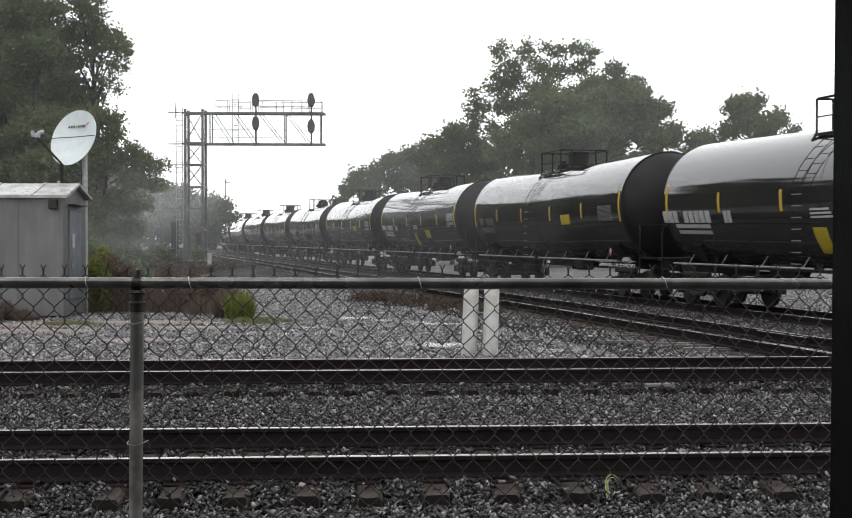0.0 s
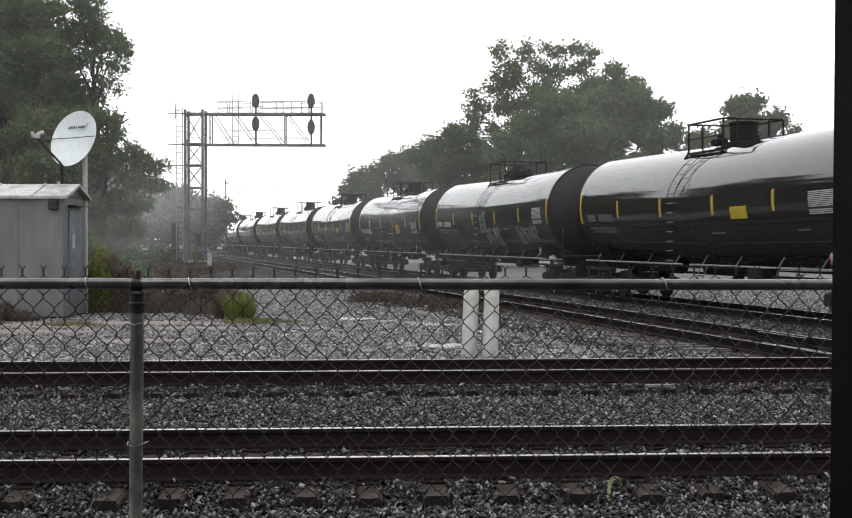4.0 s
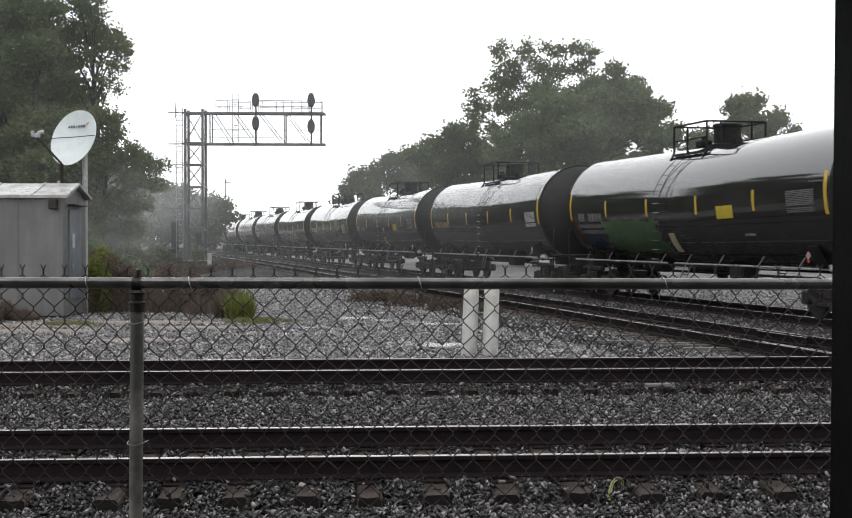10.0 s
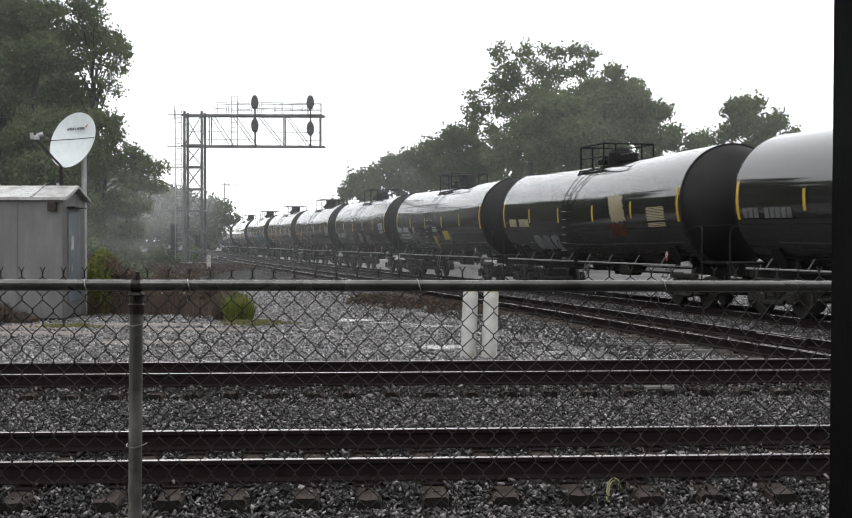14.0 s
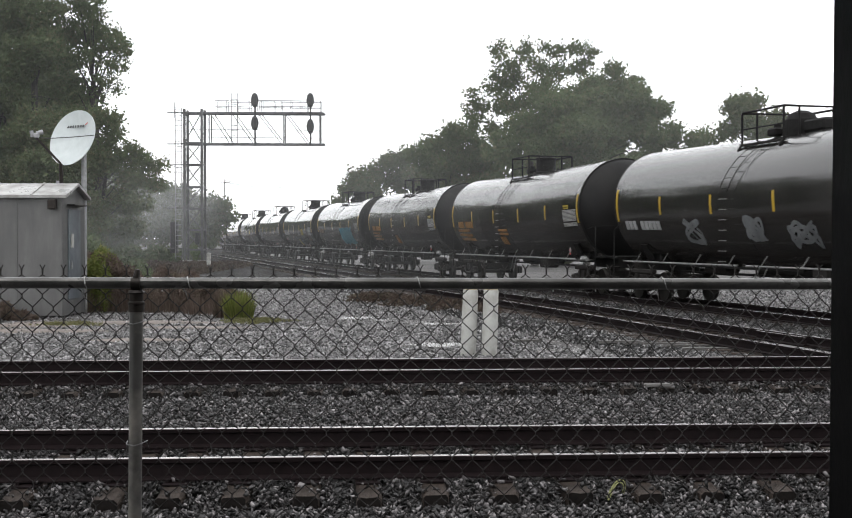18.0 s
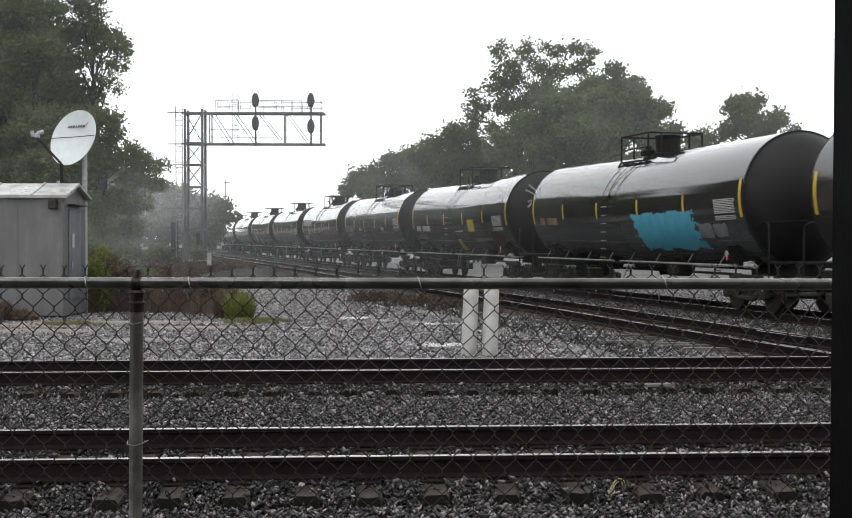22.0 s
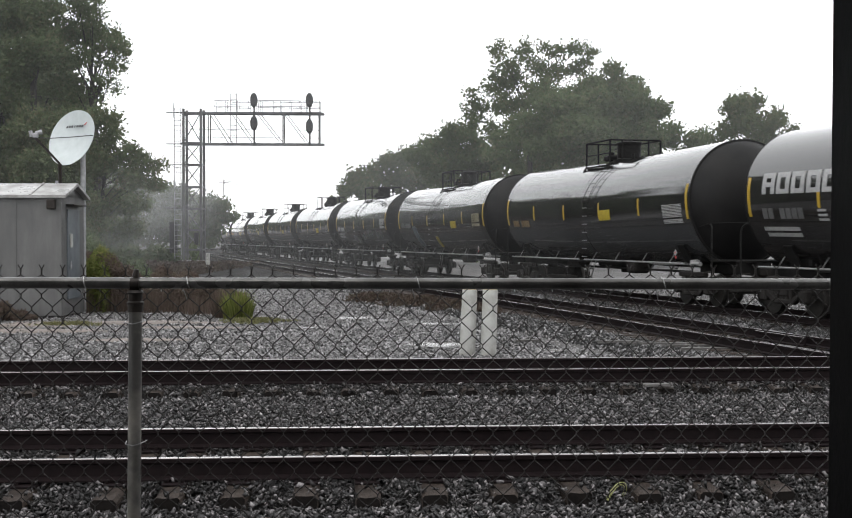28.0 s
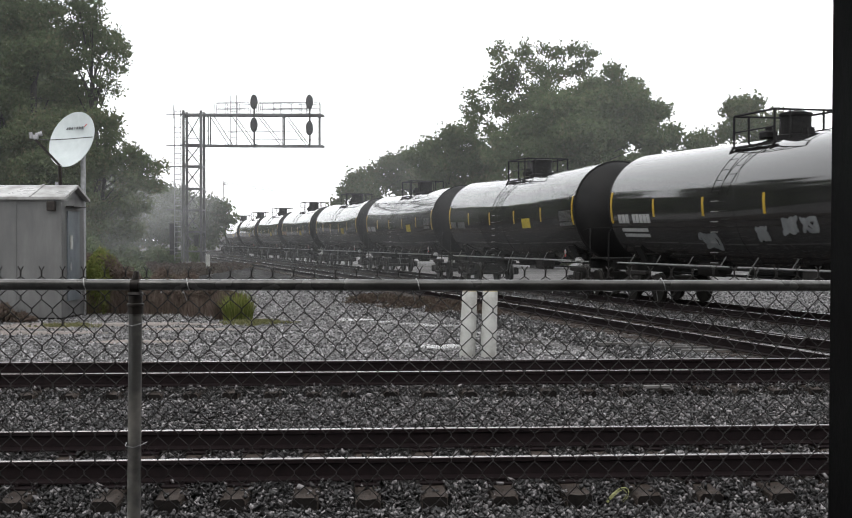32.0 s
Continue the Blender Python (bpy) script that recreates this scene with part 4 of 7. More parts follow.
def build_dish():
    d = thing("satellite_dish", (-8.92, 32.6, -0.09), "pale oval satellite dish on a mast behind the cabin", "satellite dish")
    bm = bmesh.new()
    bar(bm, (-0.24, 0.55, 0), (-0.24, 0.55, 4.45), 0.07, 12)
    smooth(part("mast", bm, M_LIGHTSTEEL, d))
    # the bowl faces to the camera's left and a little up
    face = Vector((-0.46, -0.83, 0.3)).normalized()
    up = (Vector((0, 0, 1)) - face * face.z).normalized()
    across = up.cross(face)
    m = Matrix((across, up, face)).transposed().to_4x4()
    m.translation = Vector((-0.4, 0.1, 4.66))
    bm = spun([(0.0, -0.17), (0.25, -0.15), (0.5, -0.085), (0.76, 0.03), (0.775, 0.035), (0.775, 0.015), (0.5, -0.11), (0.25, -0.175), (0.0, -0.195)], 56, "Z")
    bmesh.ops.transform(bm, matrix=m, verts=bm.verts)
    bowl = smooth(part("reflector", bm, M_DISH, d, "pale blue-grey dish reflector"))
    # the wordmark becomes plain bars
    for i, w in enumerate((0.075, 0.07, 0.06, 0.03, 0.07, 0.08, 0.075)):
        bm = bmesh.new()
        block(bm, (-0.36 + 0.092 * i, 0.36, -0.08 + 0.002 * i), (w * 0.85, 0.065, 0.012), Matrix.Rotation(radians(0), 4, "Z"))
        bmesh.ops.transform(bm, matrix=m, verts=bm.verts)
        part("word_bar", bm, M_DARK, bowl, "dark bar of a wordmark")
    bm = bmesh.new()
    block(bm, (0.3, 0.42, -0.06), (0.022, 0.1, 0.012), Matrix.Rotation(radians(-40), 4, "Z"))
    bmesh.ops.transform(bm, matrix=m, verts=bm.verts)
    part("red_tick", bm, M_RED, bowl, "small red tick")
    bm = bmesh.new()
    tip, foot = Vector((-1.2, -0.45, 4.62)), m @ Vector((-0.1, -0.77, 0.12))
    angle_bar(bm, foot, tip, 0.07, 0.05)
    arm = part("feed_arm", bm, M_STEEL, d, "dark feed arm")
    bm = bmesh.new()
    block(bm, tip + Vector((0, 0, 0.06)), (0.14, 0.12, 0.12), bevel=0.02)
    bar(bm, tip + Vector((0.0, 0, 0.12)), tip + Vector((0.14, 0.08, 0.16)), 0.04, 12, 0.065)
    bar(bm, tip + Vector((-0.1, 0, 0.03)), tip + Vector((-0.13, 0, 0.18)), 0.05, 10)
    part("feed_horn", bm, M_LIGHTSTEEL, arm, "pale grey feed horn")
    bm = bmesh.new()
    chain(bm, [tip + Vector((0.1, 0, 0.0)), m @ Vector((-0.77, 0.0, 0.06)), m @ Vector((0.0, 0.0, 0.06)), m @ Vector((0.77, 0.02, 0.06))], 0.012, 5)
    part("stay_rod", bm, M_STEEL, d, "thin stay rod")
    bm = bmesh.new()
    block(bm, (-0.27, 0.47, 4.5), (0.2, 0.16, 0.34), bevel=0.02)
    part("bracket", bm, M_LIGHTSTEEL, d)
    bm = bmesh.new()
    bar(bm, foot, foot + Vector((-0.03, 0.15, -0.65)), 0.05, 8)
    part("strut", bm, M_STEEL, d)


build_dish()


# ---- cantilever signal bridge ----
def build_signal_bridge():
    g = thing("signal_bridge", (-17.75, 95.0, 0.0), "grey lattice cantilever signal bridge reaching over the tracks", "signal bridge")
    k = 0.66
    for x in (-k, k):
        bm = bmesh.new()
        for y in (-k, k):
            block(bm, (x, y, 0.05), (0.7, 0.7, 0.5), bevel=0.04)
        part("footing", bm, M_CONCRETE, g)
        for y in (-k, k):
            bm = bmesh.new()
            angle_bar(bm, (x * 1.0, y, 0.2), (x, y, 11.85), 0.18, 0.18)
            for s in (-1, 1):
                angle_bar(bm, (x + s * 0.32, y, 0.25), (x + s * 0.05, y, 1.0), 0.05)
            part("leg", bm, M_LATTICE, g)
    levels = [1.1, 2.6, 4.25, 5.9, 7.6, 9.25, 11.55]
    for z in levels:
        for a, b in (((-k, -k), (k, -k)), ((-k, k), (k, k)), ((-k, -k), (-k, k)), ((k, -k), (k, k))):
            bm = bmesh.new()
            angle_bar(bm, (*a, z), (*b, z), 0.13)
            part("brace", bm, M_LATTICE, g)
    for z0, z1 in zip(levels, levels[1:]):
        for y in (-k,):
            bm = bmesh.new()
            angle_bar(bm, (-k, y, z0), (k, y, z1), 0.12, 0.06)
            if z0 > 1.0:
                angle_bar(bm, (k, y + 0.07, z0), (-k, y + 0.07, z1), 0.12, 0.06)
            part("diagonal", bm, M_LATTICE, g)
    # the arm: two trusses and a walkway between
    end = 10.0
    for y in (-0.5, 0.5):
        for z in (9.2, 11.55):
            bm = bmesh.new()
            angle_bar(bm, (-k - 0.3, y, z), (end, y, z - 0.05), 0.14)
            part("chord", bm, M_LATTICE, g)
        for i, x in enumerate((1.2, 6.9, 9.65)):
            bm = bmesh.new()
            angle_bar(bm, (x, y, 9.2), (x, y, 11.5), 0.09)
            part("hanger", bm, M_LATTICE, g)
        for x0, x1 in ((1.38, 2.84), (3.05, 4.64), (5.01, 6.77), (7.06, 8.73)):
            bm = bmesh.new()
            angle_bar(bm, (x0 + 0.2 * y, y, 11.5), (x1 + 0.2 * y, y, 9.25), 0.075, 0.06)
            part("diagonal", bm, M_LATTICE, g)
    for i in range(12):
        bm = bmesh.new()
        x = 0.9 + i * 0.8
        angle_bar(bm, (x, -0.5, 9.25), (x, 0.5, 9.25), 0.06)
        angle_bar(bm, (x, -0.5, 11.5), (x, 0.5, 11.5), 0.06)
        part("cross_strut", bm, M_LATTICE, g)
    bm = bmesh.new()
    block(bm, (5.2, 0, 11.62), (9.2, 0.9, 0.03))
    part("walkway", bm, M_LIGHTSTEEL, g, "pale grating walkway")
    for x0, x1 in ((1.65, 4.3), (4.9, 8.7), (5.2, 9.7)):
        for y in (-0.5, 0.5):
            bm = bmesh.new()
            for z in (12.05, 12.5):
                bar(bm, (x0, y, z), (x1, y, z - 0.06), 0.03, 6)
            n = 4
            for i in range(n):
                x = x0 + (x1 - x0) * i / (n - 1)
                bar(bm, (x, y, 11.5), (x, y, 12.5), 0.03, 6)
            part("handrail", bm, M_LIGHTSTEEL, g, "pale pipe handrail")
    for z in (9.8, 10.4):
        bm = bmesh.new()
        bar(bm, (-k, 0.55, z), (9.6, 0.55, z - 0.1), 0.025, 6)
        part("cable_run", bm, M_LIGHTSTEEL, g)

    def ladder(x, y, z0, z1, w):
        bm = bmesh.new()
        for s in (-w / 2, w / 2):
            bar(bm, (x + s, y, z0), (x + s, y, z1), 0.035, 6)
        lad = part("ladder", bm, M_LIGHTSTEEL, g, "thin steel ladder")
        z = z0 + 0.2
        while z < z1:
            bm = bmesh.new()
            bar(bm, (x - w / 2, y, z), (x + w / 2, y, z), 0.026, 5)
            part("rung", bm, M_LIGHTSTEEL, lad)
            z += 0.4

    ladder(-1.2, -0.2, 0.4, 12.0, 0.5)
    ladder(2.95, 0.7, 9.3, 13.2, 0.45)
    for z in (1.2, 4.3, 7.6, 9.2, 11.6):
        bm = bmesh.new()
        bar(bm, (-2.1, -0.2, z), (-k, -0.2, z), 0.04, 6)
        part("stand_off", bm, M_LATTICE, g)
    bm = bmesh.new()
    bar(bm, (-1.5, -0.2, 11.2), (-1.5, -0.2, 12.4), 0.03, 6)
    part("lightning_rod", bm, M_LATTICE, g)
    bm = bmesh.new()
    block(bm, (-1.6, 0.1, 2.05), (0.55, 0.4, 2.4), bevel=0.03)
    part("relay_case", bm, M_SIGNAL, g, "dark upright relay case")
    bm = bmesh.new()
    block(bm, (0.35, -0.85, 1.95), (0.3, 0.25, 0.9), bevel=0.03)
    part("relay_case", bm, M_SIGNAL, g)
    for x in (4.72, 8.95):
        bm = bmesh.new()
        bar(bm, (x, -0.6, 9.0), (x, -0.6, 12.9), 0.07, 8)
        mast = part("signal_mast", bm, M_SIGNAL, g)
        for z in (12.5, 10.75 if x < 6 else 10.5):
            head = bmesh.new()
            m = Matrix.Translation((x - 0.02, -0.62, z)) @ Matrix.Rotation(radians(90), 4, "X")
            bmesh.ops.create_cone(head, cap_ends=True, segments=28, radius1=0.5, radius2=0.5, depth=0.08, matrix=m @ Matrix.Diagonal((0.58, 1.14, 1, 1)))
            h = part("signal_head", head, M_SIGNAL, mast, "black oval colour-light signal head")
            bm = bmesh.new()
            for dz in (-0.26, 0.0, 0.26):
                bar(bm, (x - 0.02, -0.6, z + dz), (x - 0.02, -0.25, z + dz - 0.03), 0.12, 12)
            block(bm, (x - 0.02, -0.74, z), (0.4, 0.2, 0.85), bevel=0.04)
            part("lamp_housing", bm, M_SIGNAL, mast)


build_signal_bridge()

# ---- marker post ----
bm = bmesh.new()
block(bm, (0, 0, 0.55), (0.24, 0.18, 1.15), bevel=0.02)
ob = part("marker_post", bm, M_BOLLARD, None)
ob.matrix_basis = pose(-13.8, 78.5, -0.1)
tagged(ob, "short white concrete marker post beside the signal bridge", "post")


# ---- far pole line ----
def pole(at, tall):
    p = thing("utility_pole", (*at, 0), "distant wooden utility pole with a crossarm", "utility pole", "far pole line")
    bm = bmesh.new()
    bar(bm, (0, 0, 0), (0, 0, tall), 0.17, 8, 0.11)
    part("shaft", bm, M_BARK, p)
    bm = bmesh.new()
    block(bm, (0, 0, tall - 0.7), (2.4, 0.12, 0.14))
    part("crossarm", bm, M_BARK, p)


pole((-48.0, 295.0), 16.2)
pole((-22.0, 420.0), 19.5)
for dz in (0.0, 0.5):
    bm = bmesh.new()
    pts = [(-48 + 26 * i / 8, 295 + 125 * i / 8, 15.4 + 3.3 * i / 8 + dz - 1.2 * (1 - (i / 4 - 1) ** 2)) for i in range(9)]
    chain(bm, pts, 0.06, 4)
    tagged(part("overhead_wire", bm, M_SIGNAL, None), "thin overhead wire between far poles", "wire", "far wires")


# ---- trees ----
def grow(name, at, tall, radius, leaf, seed, count, label, size=0.2, low=0.12, clumps=130, group="trees along the line", lean=0.0):
    """A tree: tapered bent trunk with limbs, and a crown of leaf clumps with gaps and an uneven outline."""
    rng = np.random.default_rng(seed)
    t = thing(name, (*at, -0.1), label, "tree", group)
    z0, z1 = tall * low, tall
    centre = np.array([lean, 0, (z0 + z1) / 2])
    semi = np.array([radius, radius * 0.9, (z1 - z0) / 2])
    d = rng.normal(size=(clumps, 3))
    d /= np.linalg.norm(d, axis=1, keepdims=True)
    reach = rng.uniform(0.2, 1.0, (clumps, 1)) ** 0.5
    spots = centre + d * reach * semi * 0.95
    spots[:, 1:2] *= np.interp((spots[:, 2] - z0) / (z1 - z0), [0, 0.35, 0.8, 1], [0.95, 1.05, 1.0, 0.9])[:, None]
    rad = rng.uniform(0.07, 0.22, clumps) * radius + 0.2
    bm = bmesh.new()
    pts = [Vector((lean * (i / 6) ** 1.6 + 0.3 * math.sin(seed + i), 0.3 * math.cos(2 * seed + i), tall * 0.78 * i / 6)) * (1 if i else 0) for i in range(7)]
    r = 0.017 * tall
    for i in range(6):
        bar(bm, pts[i], pts[i + 1], r * (1 - i / 7), 9, r * (1 - (i + 1) / 7))
    trunk = part("trunk", bm, M_BARK, t)
    for i in range(16):
        a = pts[1 + i % 5]
        b = Vector(spots[i + 1])
        mid = (a + b) / 2 + Vector((0, 0, 0.08 * tall))
        bm = bmesh.new()
        bar(bm, a, mid, r * 0.42, 6, r * 0.25)
        bar(bm, mid, b, r * 0.25, 6, r * 0.08)
        part("limb", bm, M_BARK, trunk)
    per = rng.multinomial(int(count * 1.6), rad ** 2 / np.sum(rad ** 2))
    pos = []
    for s, q, n in zip(spots, rad, per):
        v = rng.normal(size=(n, 3))
        v /= np.linalg.norm(v, axis=1, keepdims=True)
        lump = 1 + 0.35 * np.sin(v[:, :1] * 5 + seed) * np.cos(v[:, 1:2] * 4)
        v = v * lump * rng.uniform(0.25, 1.0, (n, 1)) ** 0.5 * q
        v[:, 2] *= 0.8
        pos.append(s + v)
    pos = np.concatenate(pos)
    pos[:, 2] = np.maximum(pos[:, 2], 0.15)
    me = leaves("crown", pos, rng.uniform(0.6, 1.25, len(pos)) * size * 0.72, leaf, seed + 1)
    hang("crown", me, None, t)
    return t


def crown_tree(at, lobes, leaf, seed, label, size, fill, group, deep=0.9):
    """A tree whose crown is built of leafy lobes (aside, height, radius) on limbs; each lobe is a crowd of twigs that fan out and carry the leaves. fill: how closely the twigs stand."""
    rng = np.random.default_rng(seed)
    t = thing("tree", (*at, -0.1), label, "tree", group)
    tall = max(z + r for x, z, r in lobes)
    bm = bmesh.new()
    low = Vector((0, 0, 0))
    mid = Vector((0.2 * math.sin(seed), 0.3, tall * 0.3))
    high = Vector((float(np.mean([q[0] for q in lobes])) * 0.5, 0.1, tall * 0.62))
    r = 0.018 * tall
    for a, b, r0, r1 in ((low, mid, r, r * 0.8), (mid, high, r * 0.8, r * 0.45)):
        bar(bm, a, b, r0, 10, r1)
    trunk = part("trunk", bm, M_BARK, t)
    pos, sizes = [], []
    for k, (lx, lz, lr) in enumerate(lobes):
        c = np.array([lx, rng.uniform(-deep, deep) * lr, lz])
        bm = bmesh.new()
        start = mid.lerp(high, min(1.0, max(0.0, (lz - mid.z) / (high.z - mid.z + 0.01) - 0.35)))
        elbow = start.lerp(Vector(c), 0.55) + Vector((0, 0, 0.05 * tall * (1 if lz > start.z else -0.3)))
        bar(bm, start, elbow, r * 0.17, 6, r * 0.09)
        bar(bm, elbow, c, r * 0.09, 6, r * 0.02)
        part("limb", bm, M_BARK, trunk)
        twigs = max(6, int(26 * fill * (lr / (size * 6)) ** 2))
        # twigs gather in clumps on the lobe's outside, with shade between them
        clumps = max(4, int(5 + 3.5 * lr))
        e = rng.normal(size=(clumps, 3))
        e /= np.linalg.norm(e, axis=1, keepdims=True)
        e[:, 2] = e[:, 2] * 0.75 + 0.2
        hub = c + e * lr * rng.uniform(0.4, 0.8, (clumps, 1))
        own = rng.integers(0, clumps, twigs)
        d = rng.normal(size=(twigs, 3))
        d /= np.linalg.norm(d, axis=1, keepdims=True)
        d[:, 2] = np.abs(d[:, 2]) * np.where(rng.random(twigs) < 0.75, 1, -0.6)
        reach = rng.uniform(0.1, 1.0, (twigs, 1)) ** 0.45
        tip = hub[own] + d * reach * lr * 0.48 * rng.uniform(0.7, 1.1, (clumps, 1))[own] * np.array([1.15, 1.15, 0.8])
        inner = rng.random(twigs) < 0.36
        tip[inner] = c + d[inner] * reach[inner] * lr * 0.8
        way = d * 0.6 + rng.normal(size=(twigs, 3)) * 0.5 + np.array([0, 0, 0.35])
        way /= np.linalg.norm(way, axis=1, keepdims=True)
        per = 13
        along = rng.uniform(-1, 1, (twigs, per, 1)) * size * 3.2
        off = rng.normal(size=(twigs, per, 3)) * size * 1.05
        pos.append((tip[:, None] + way[:, None] * along + off).reshape(-1, 3))
    pos = np.concatenate(pos)
    pos[:, 2] = np.maximum(pos[:, 2], 0.15)
    hang("crown", leaves("crown", pos, rng.uniform(0.6, 1.3, len(pos)) * size, leaf, seed + 1, long=1.7), None, t)
    return t


LEFT, RIGHT = "tall leafy tree in full dark summer foliage, wet with rain", "broad leafy tree with dull green crown behind the train"
BEHIND, BESIDE = "trees along the line", "trees beside the cabin"
crown_tree((8.1, 92), [(-2.8, 15.9, 0.81), (-2.1, 14.7, 1.13), (-3.2, 13.4, 1.05), (-1.5, 13.4, 1.37), (-0.8, 15.8, 0.89), (0.0, 14.3, 1.05), (0.7, 16.2, 0.61), (1.8, 15.8, 0.97), (1.3, 14.1, 1.21), (3.1, 16.0, 0.81), (4.2, 15.8, 0.73), (3.5, 14.6, 1.21), (-2.5, 11.8, 1.37), (-0.9, 11.6, 1.46), (-3.0, 10.0, 1.05), (-4.2, 11.8, 1.13), (-4.7, 12.8, 0.57), (-4.5, 10.7, 0.89), (0.6, 12.2, 1.62)], M_LEAF, 30, RIGHT, 0.15, 1.15, BEHIND)
crown_tree((11.2, 86), [(-0.8, 11.5, 1.66), (-2.3, 10.6, 1.81), (1.1, 12.0, 1.51), (2.6, 11.5, 1.44), (4.2, 11.0, 1.29), (5.1, 10.9, 0.76), (1.8, 13.5, 0.68), (3.3, 12.5, 0.83), (-4.2, 9.3, 1.81), (-0.8, 8.9, 2.27), (1.9, 9.3, 2.08), (4.5, 9.0, 1.59), (6.2, 9.0, 0.98), (7.4, 8.7, 0.91), (-5.7, 7.9, 1.51), (-2.6, 7.8, 1.7), (0.4, 7.4, 1.89), (0.3, 10.9, 1.5), (1.9, 10.9, 1.45), (3.4, 10.4, 1.45), (-1.5, 9.8, 1.6), (0.6, 10.0, 1.6), (-3.2, 9.4, 1.4), (2.2, 12.4, 0.9), (0.2, 12.4, 0.9)], M_LEAFB, 31, RIGHT, 0.155, 3.7, BEHIND)
crown_tree((23.8, 90), [(-1.4, 11.4, 1.03), (0.1, 11.7, 1.03), (-0.6, 10.2, 1.5), (1.8, 10.5, 1.03), (1.2, 9.3, 1.35), (2.8, 9.5, 0.63), (-1.9, 9.6, 0.87), (-3.4, 9.1, 0.87), (0.2, 8.0, 1.58)], M_LEAF, 32, RIGHT, 0.15, 2.8, BEHIND)
crown_tree((2.0, 98), [(1.1, 9.9, 1.38), (-0.3, 9.7, 1.12), (-1.5, 9.2, 0.95), (0.5, 8.1, 1.72), (-2.6, 8.5, 1.03), (2.2, 8.6, 1.46), (-1.3, 7.3, 1.55)], M_LEAFB, 33, RIGHT, 0.16, 3.4, BEHIND)
crown_tree((-4.5, 110), [(2.5, 8.8, 1.16), (1.3, 8.8, 1.06), (0.0, 7.8, 1.16), (-1.5, 7.3, 0.97), (-2.4, 6.2, 0.87), (-3.3, 5.1, 0.68), (-0.5, 6.1, 1.45), (1.9, 6.9, 1.45), (3.9, 7.4, 1.45)], M_LEAF, 34, RIGHT, 0.17, 3.4, BEHIND)
crown_tree((-19.0, 60), [(-0.9, 12.6, 1.58), (0.8, 12.6, 1.21), (1.0, 10.8, 1.32), (-0.3, 10.5, 1.58), (-1.4, 8.9, 1.58), (1.0, 8.9, 1.21), (-0.1, 14.5, 1.58)], M_LEAFB, 35, LEFT, 0.095, 2.0, BESIDE)
crown_tree((-16.4, 61), [(-0.3, 12.3, 1.11), (0.9, 11.9, 0.84), (1.5, 11.4, 0.63), (1.7, 11.0, 0.4), (0.7, 11.2, 0.79), (-0.3, 10.8, 0.95), (1.1, 10.4, 0.53), (1.6, 10.4, 0.32), (0.7, 9.7, 0.58), (1.2, 9.4, 0.32), (0.0, 13.2, 0.79), (-0.6, 9.3, 0.74), (0.1, 9.0, 0.53), (-0.8, 14.5, 1.32), (-1.6, 12.2, 0.97), (-1.3, 10.6, 0.86), (-1.1, 13.4, 0.8), (-1.5, 9.2, 0.91), (-0.6, 11.7, 0.75), (0.2, 12.8, 0.75), (-0.8, 8.5, 0.7), (-1.8, 10.9, 0.91)], M_LEAFB, 39, LEFT, 0.095, 1.1, BESIDE)
crown_tree((-14.9, 57), [(-0.1, 7.4, 0.85), (0.4, 7.5, 0.45), (0.6, 6.5, 0.75), (1.3, 5.8, 0.7), (1.8, 5.6, 0.5), (2.4, 5.3, 0.35), (2.8, 5.4, 0.23), (0.1, 5.4, 1.15), (1.4, 4.7, 0.9), (2.3, 4.5, 0.5), (2.7, 4.4, 0.25), (0.6, 3.6, 1.15), (1.7, 3.6, 0.65), (-0.3, 2.6, 1.25), (1.0, 2.3, 0.85), (-1.0, 5.6, 1.4), (-1.3, 3.6, 1.5), (-1.0, 7.1, 0.9), (-3.3, 6.6, 1.75), (-3.8, 4.6, 2.0), (-2.3, 4.8, 1.75)], M_LEAF, 36, LEFT, 0.095, 1.8, BESIDE)
crown_tree((-21.4, 112), [(-1.0, 5.5, 1.77), (-2.5, 4.1, 1.77), (0.6, 4.3, 1.58), (1.8, 4.8, 1.08), (2.9, 4.7, 0.89), (3.6, 4.0, 0.64), (2.0, 3.1, 1.38), (-0.2, 2.9, 1.77), (-2.5, 2.6, 1.77)], M_LEAFB, 37, LEFT, 0.22, 3.0, BESIDE)
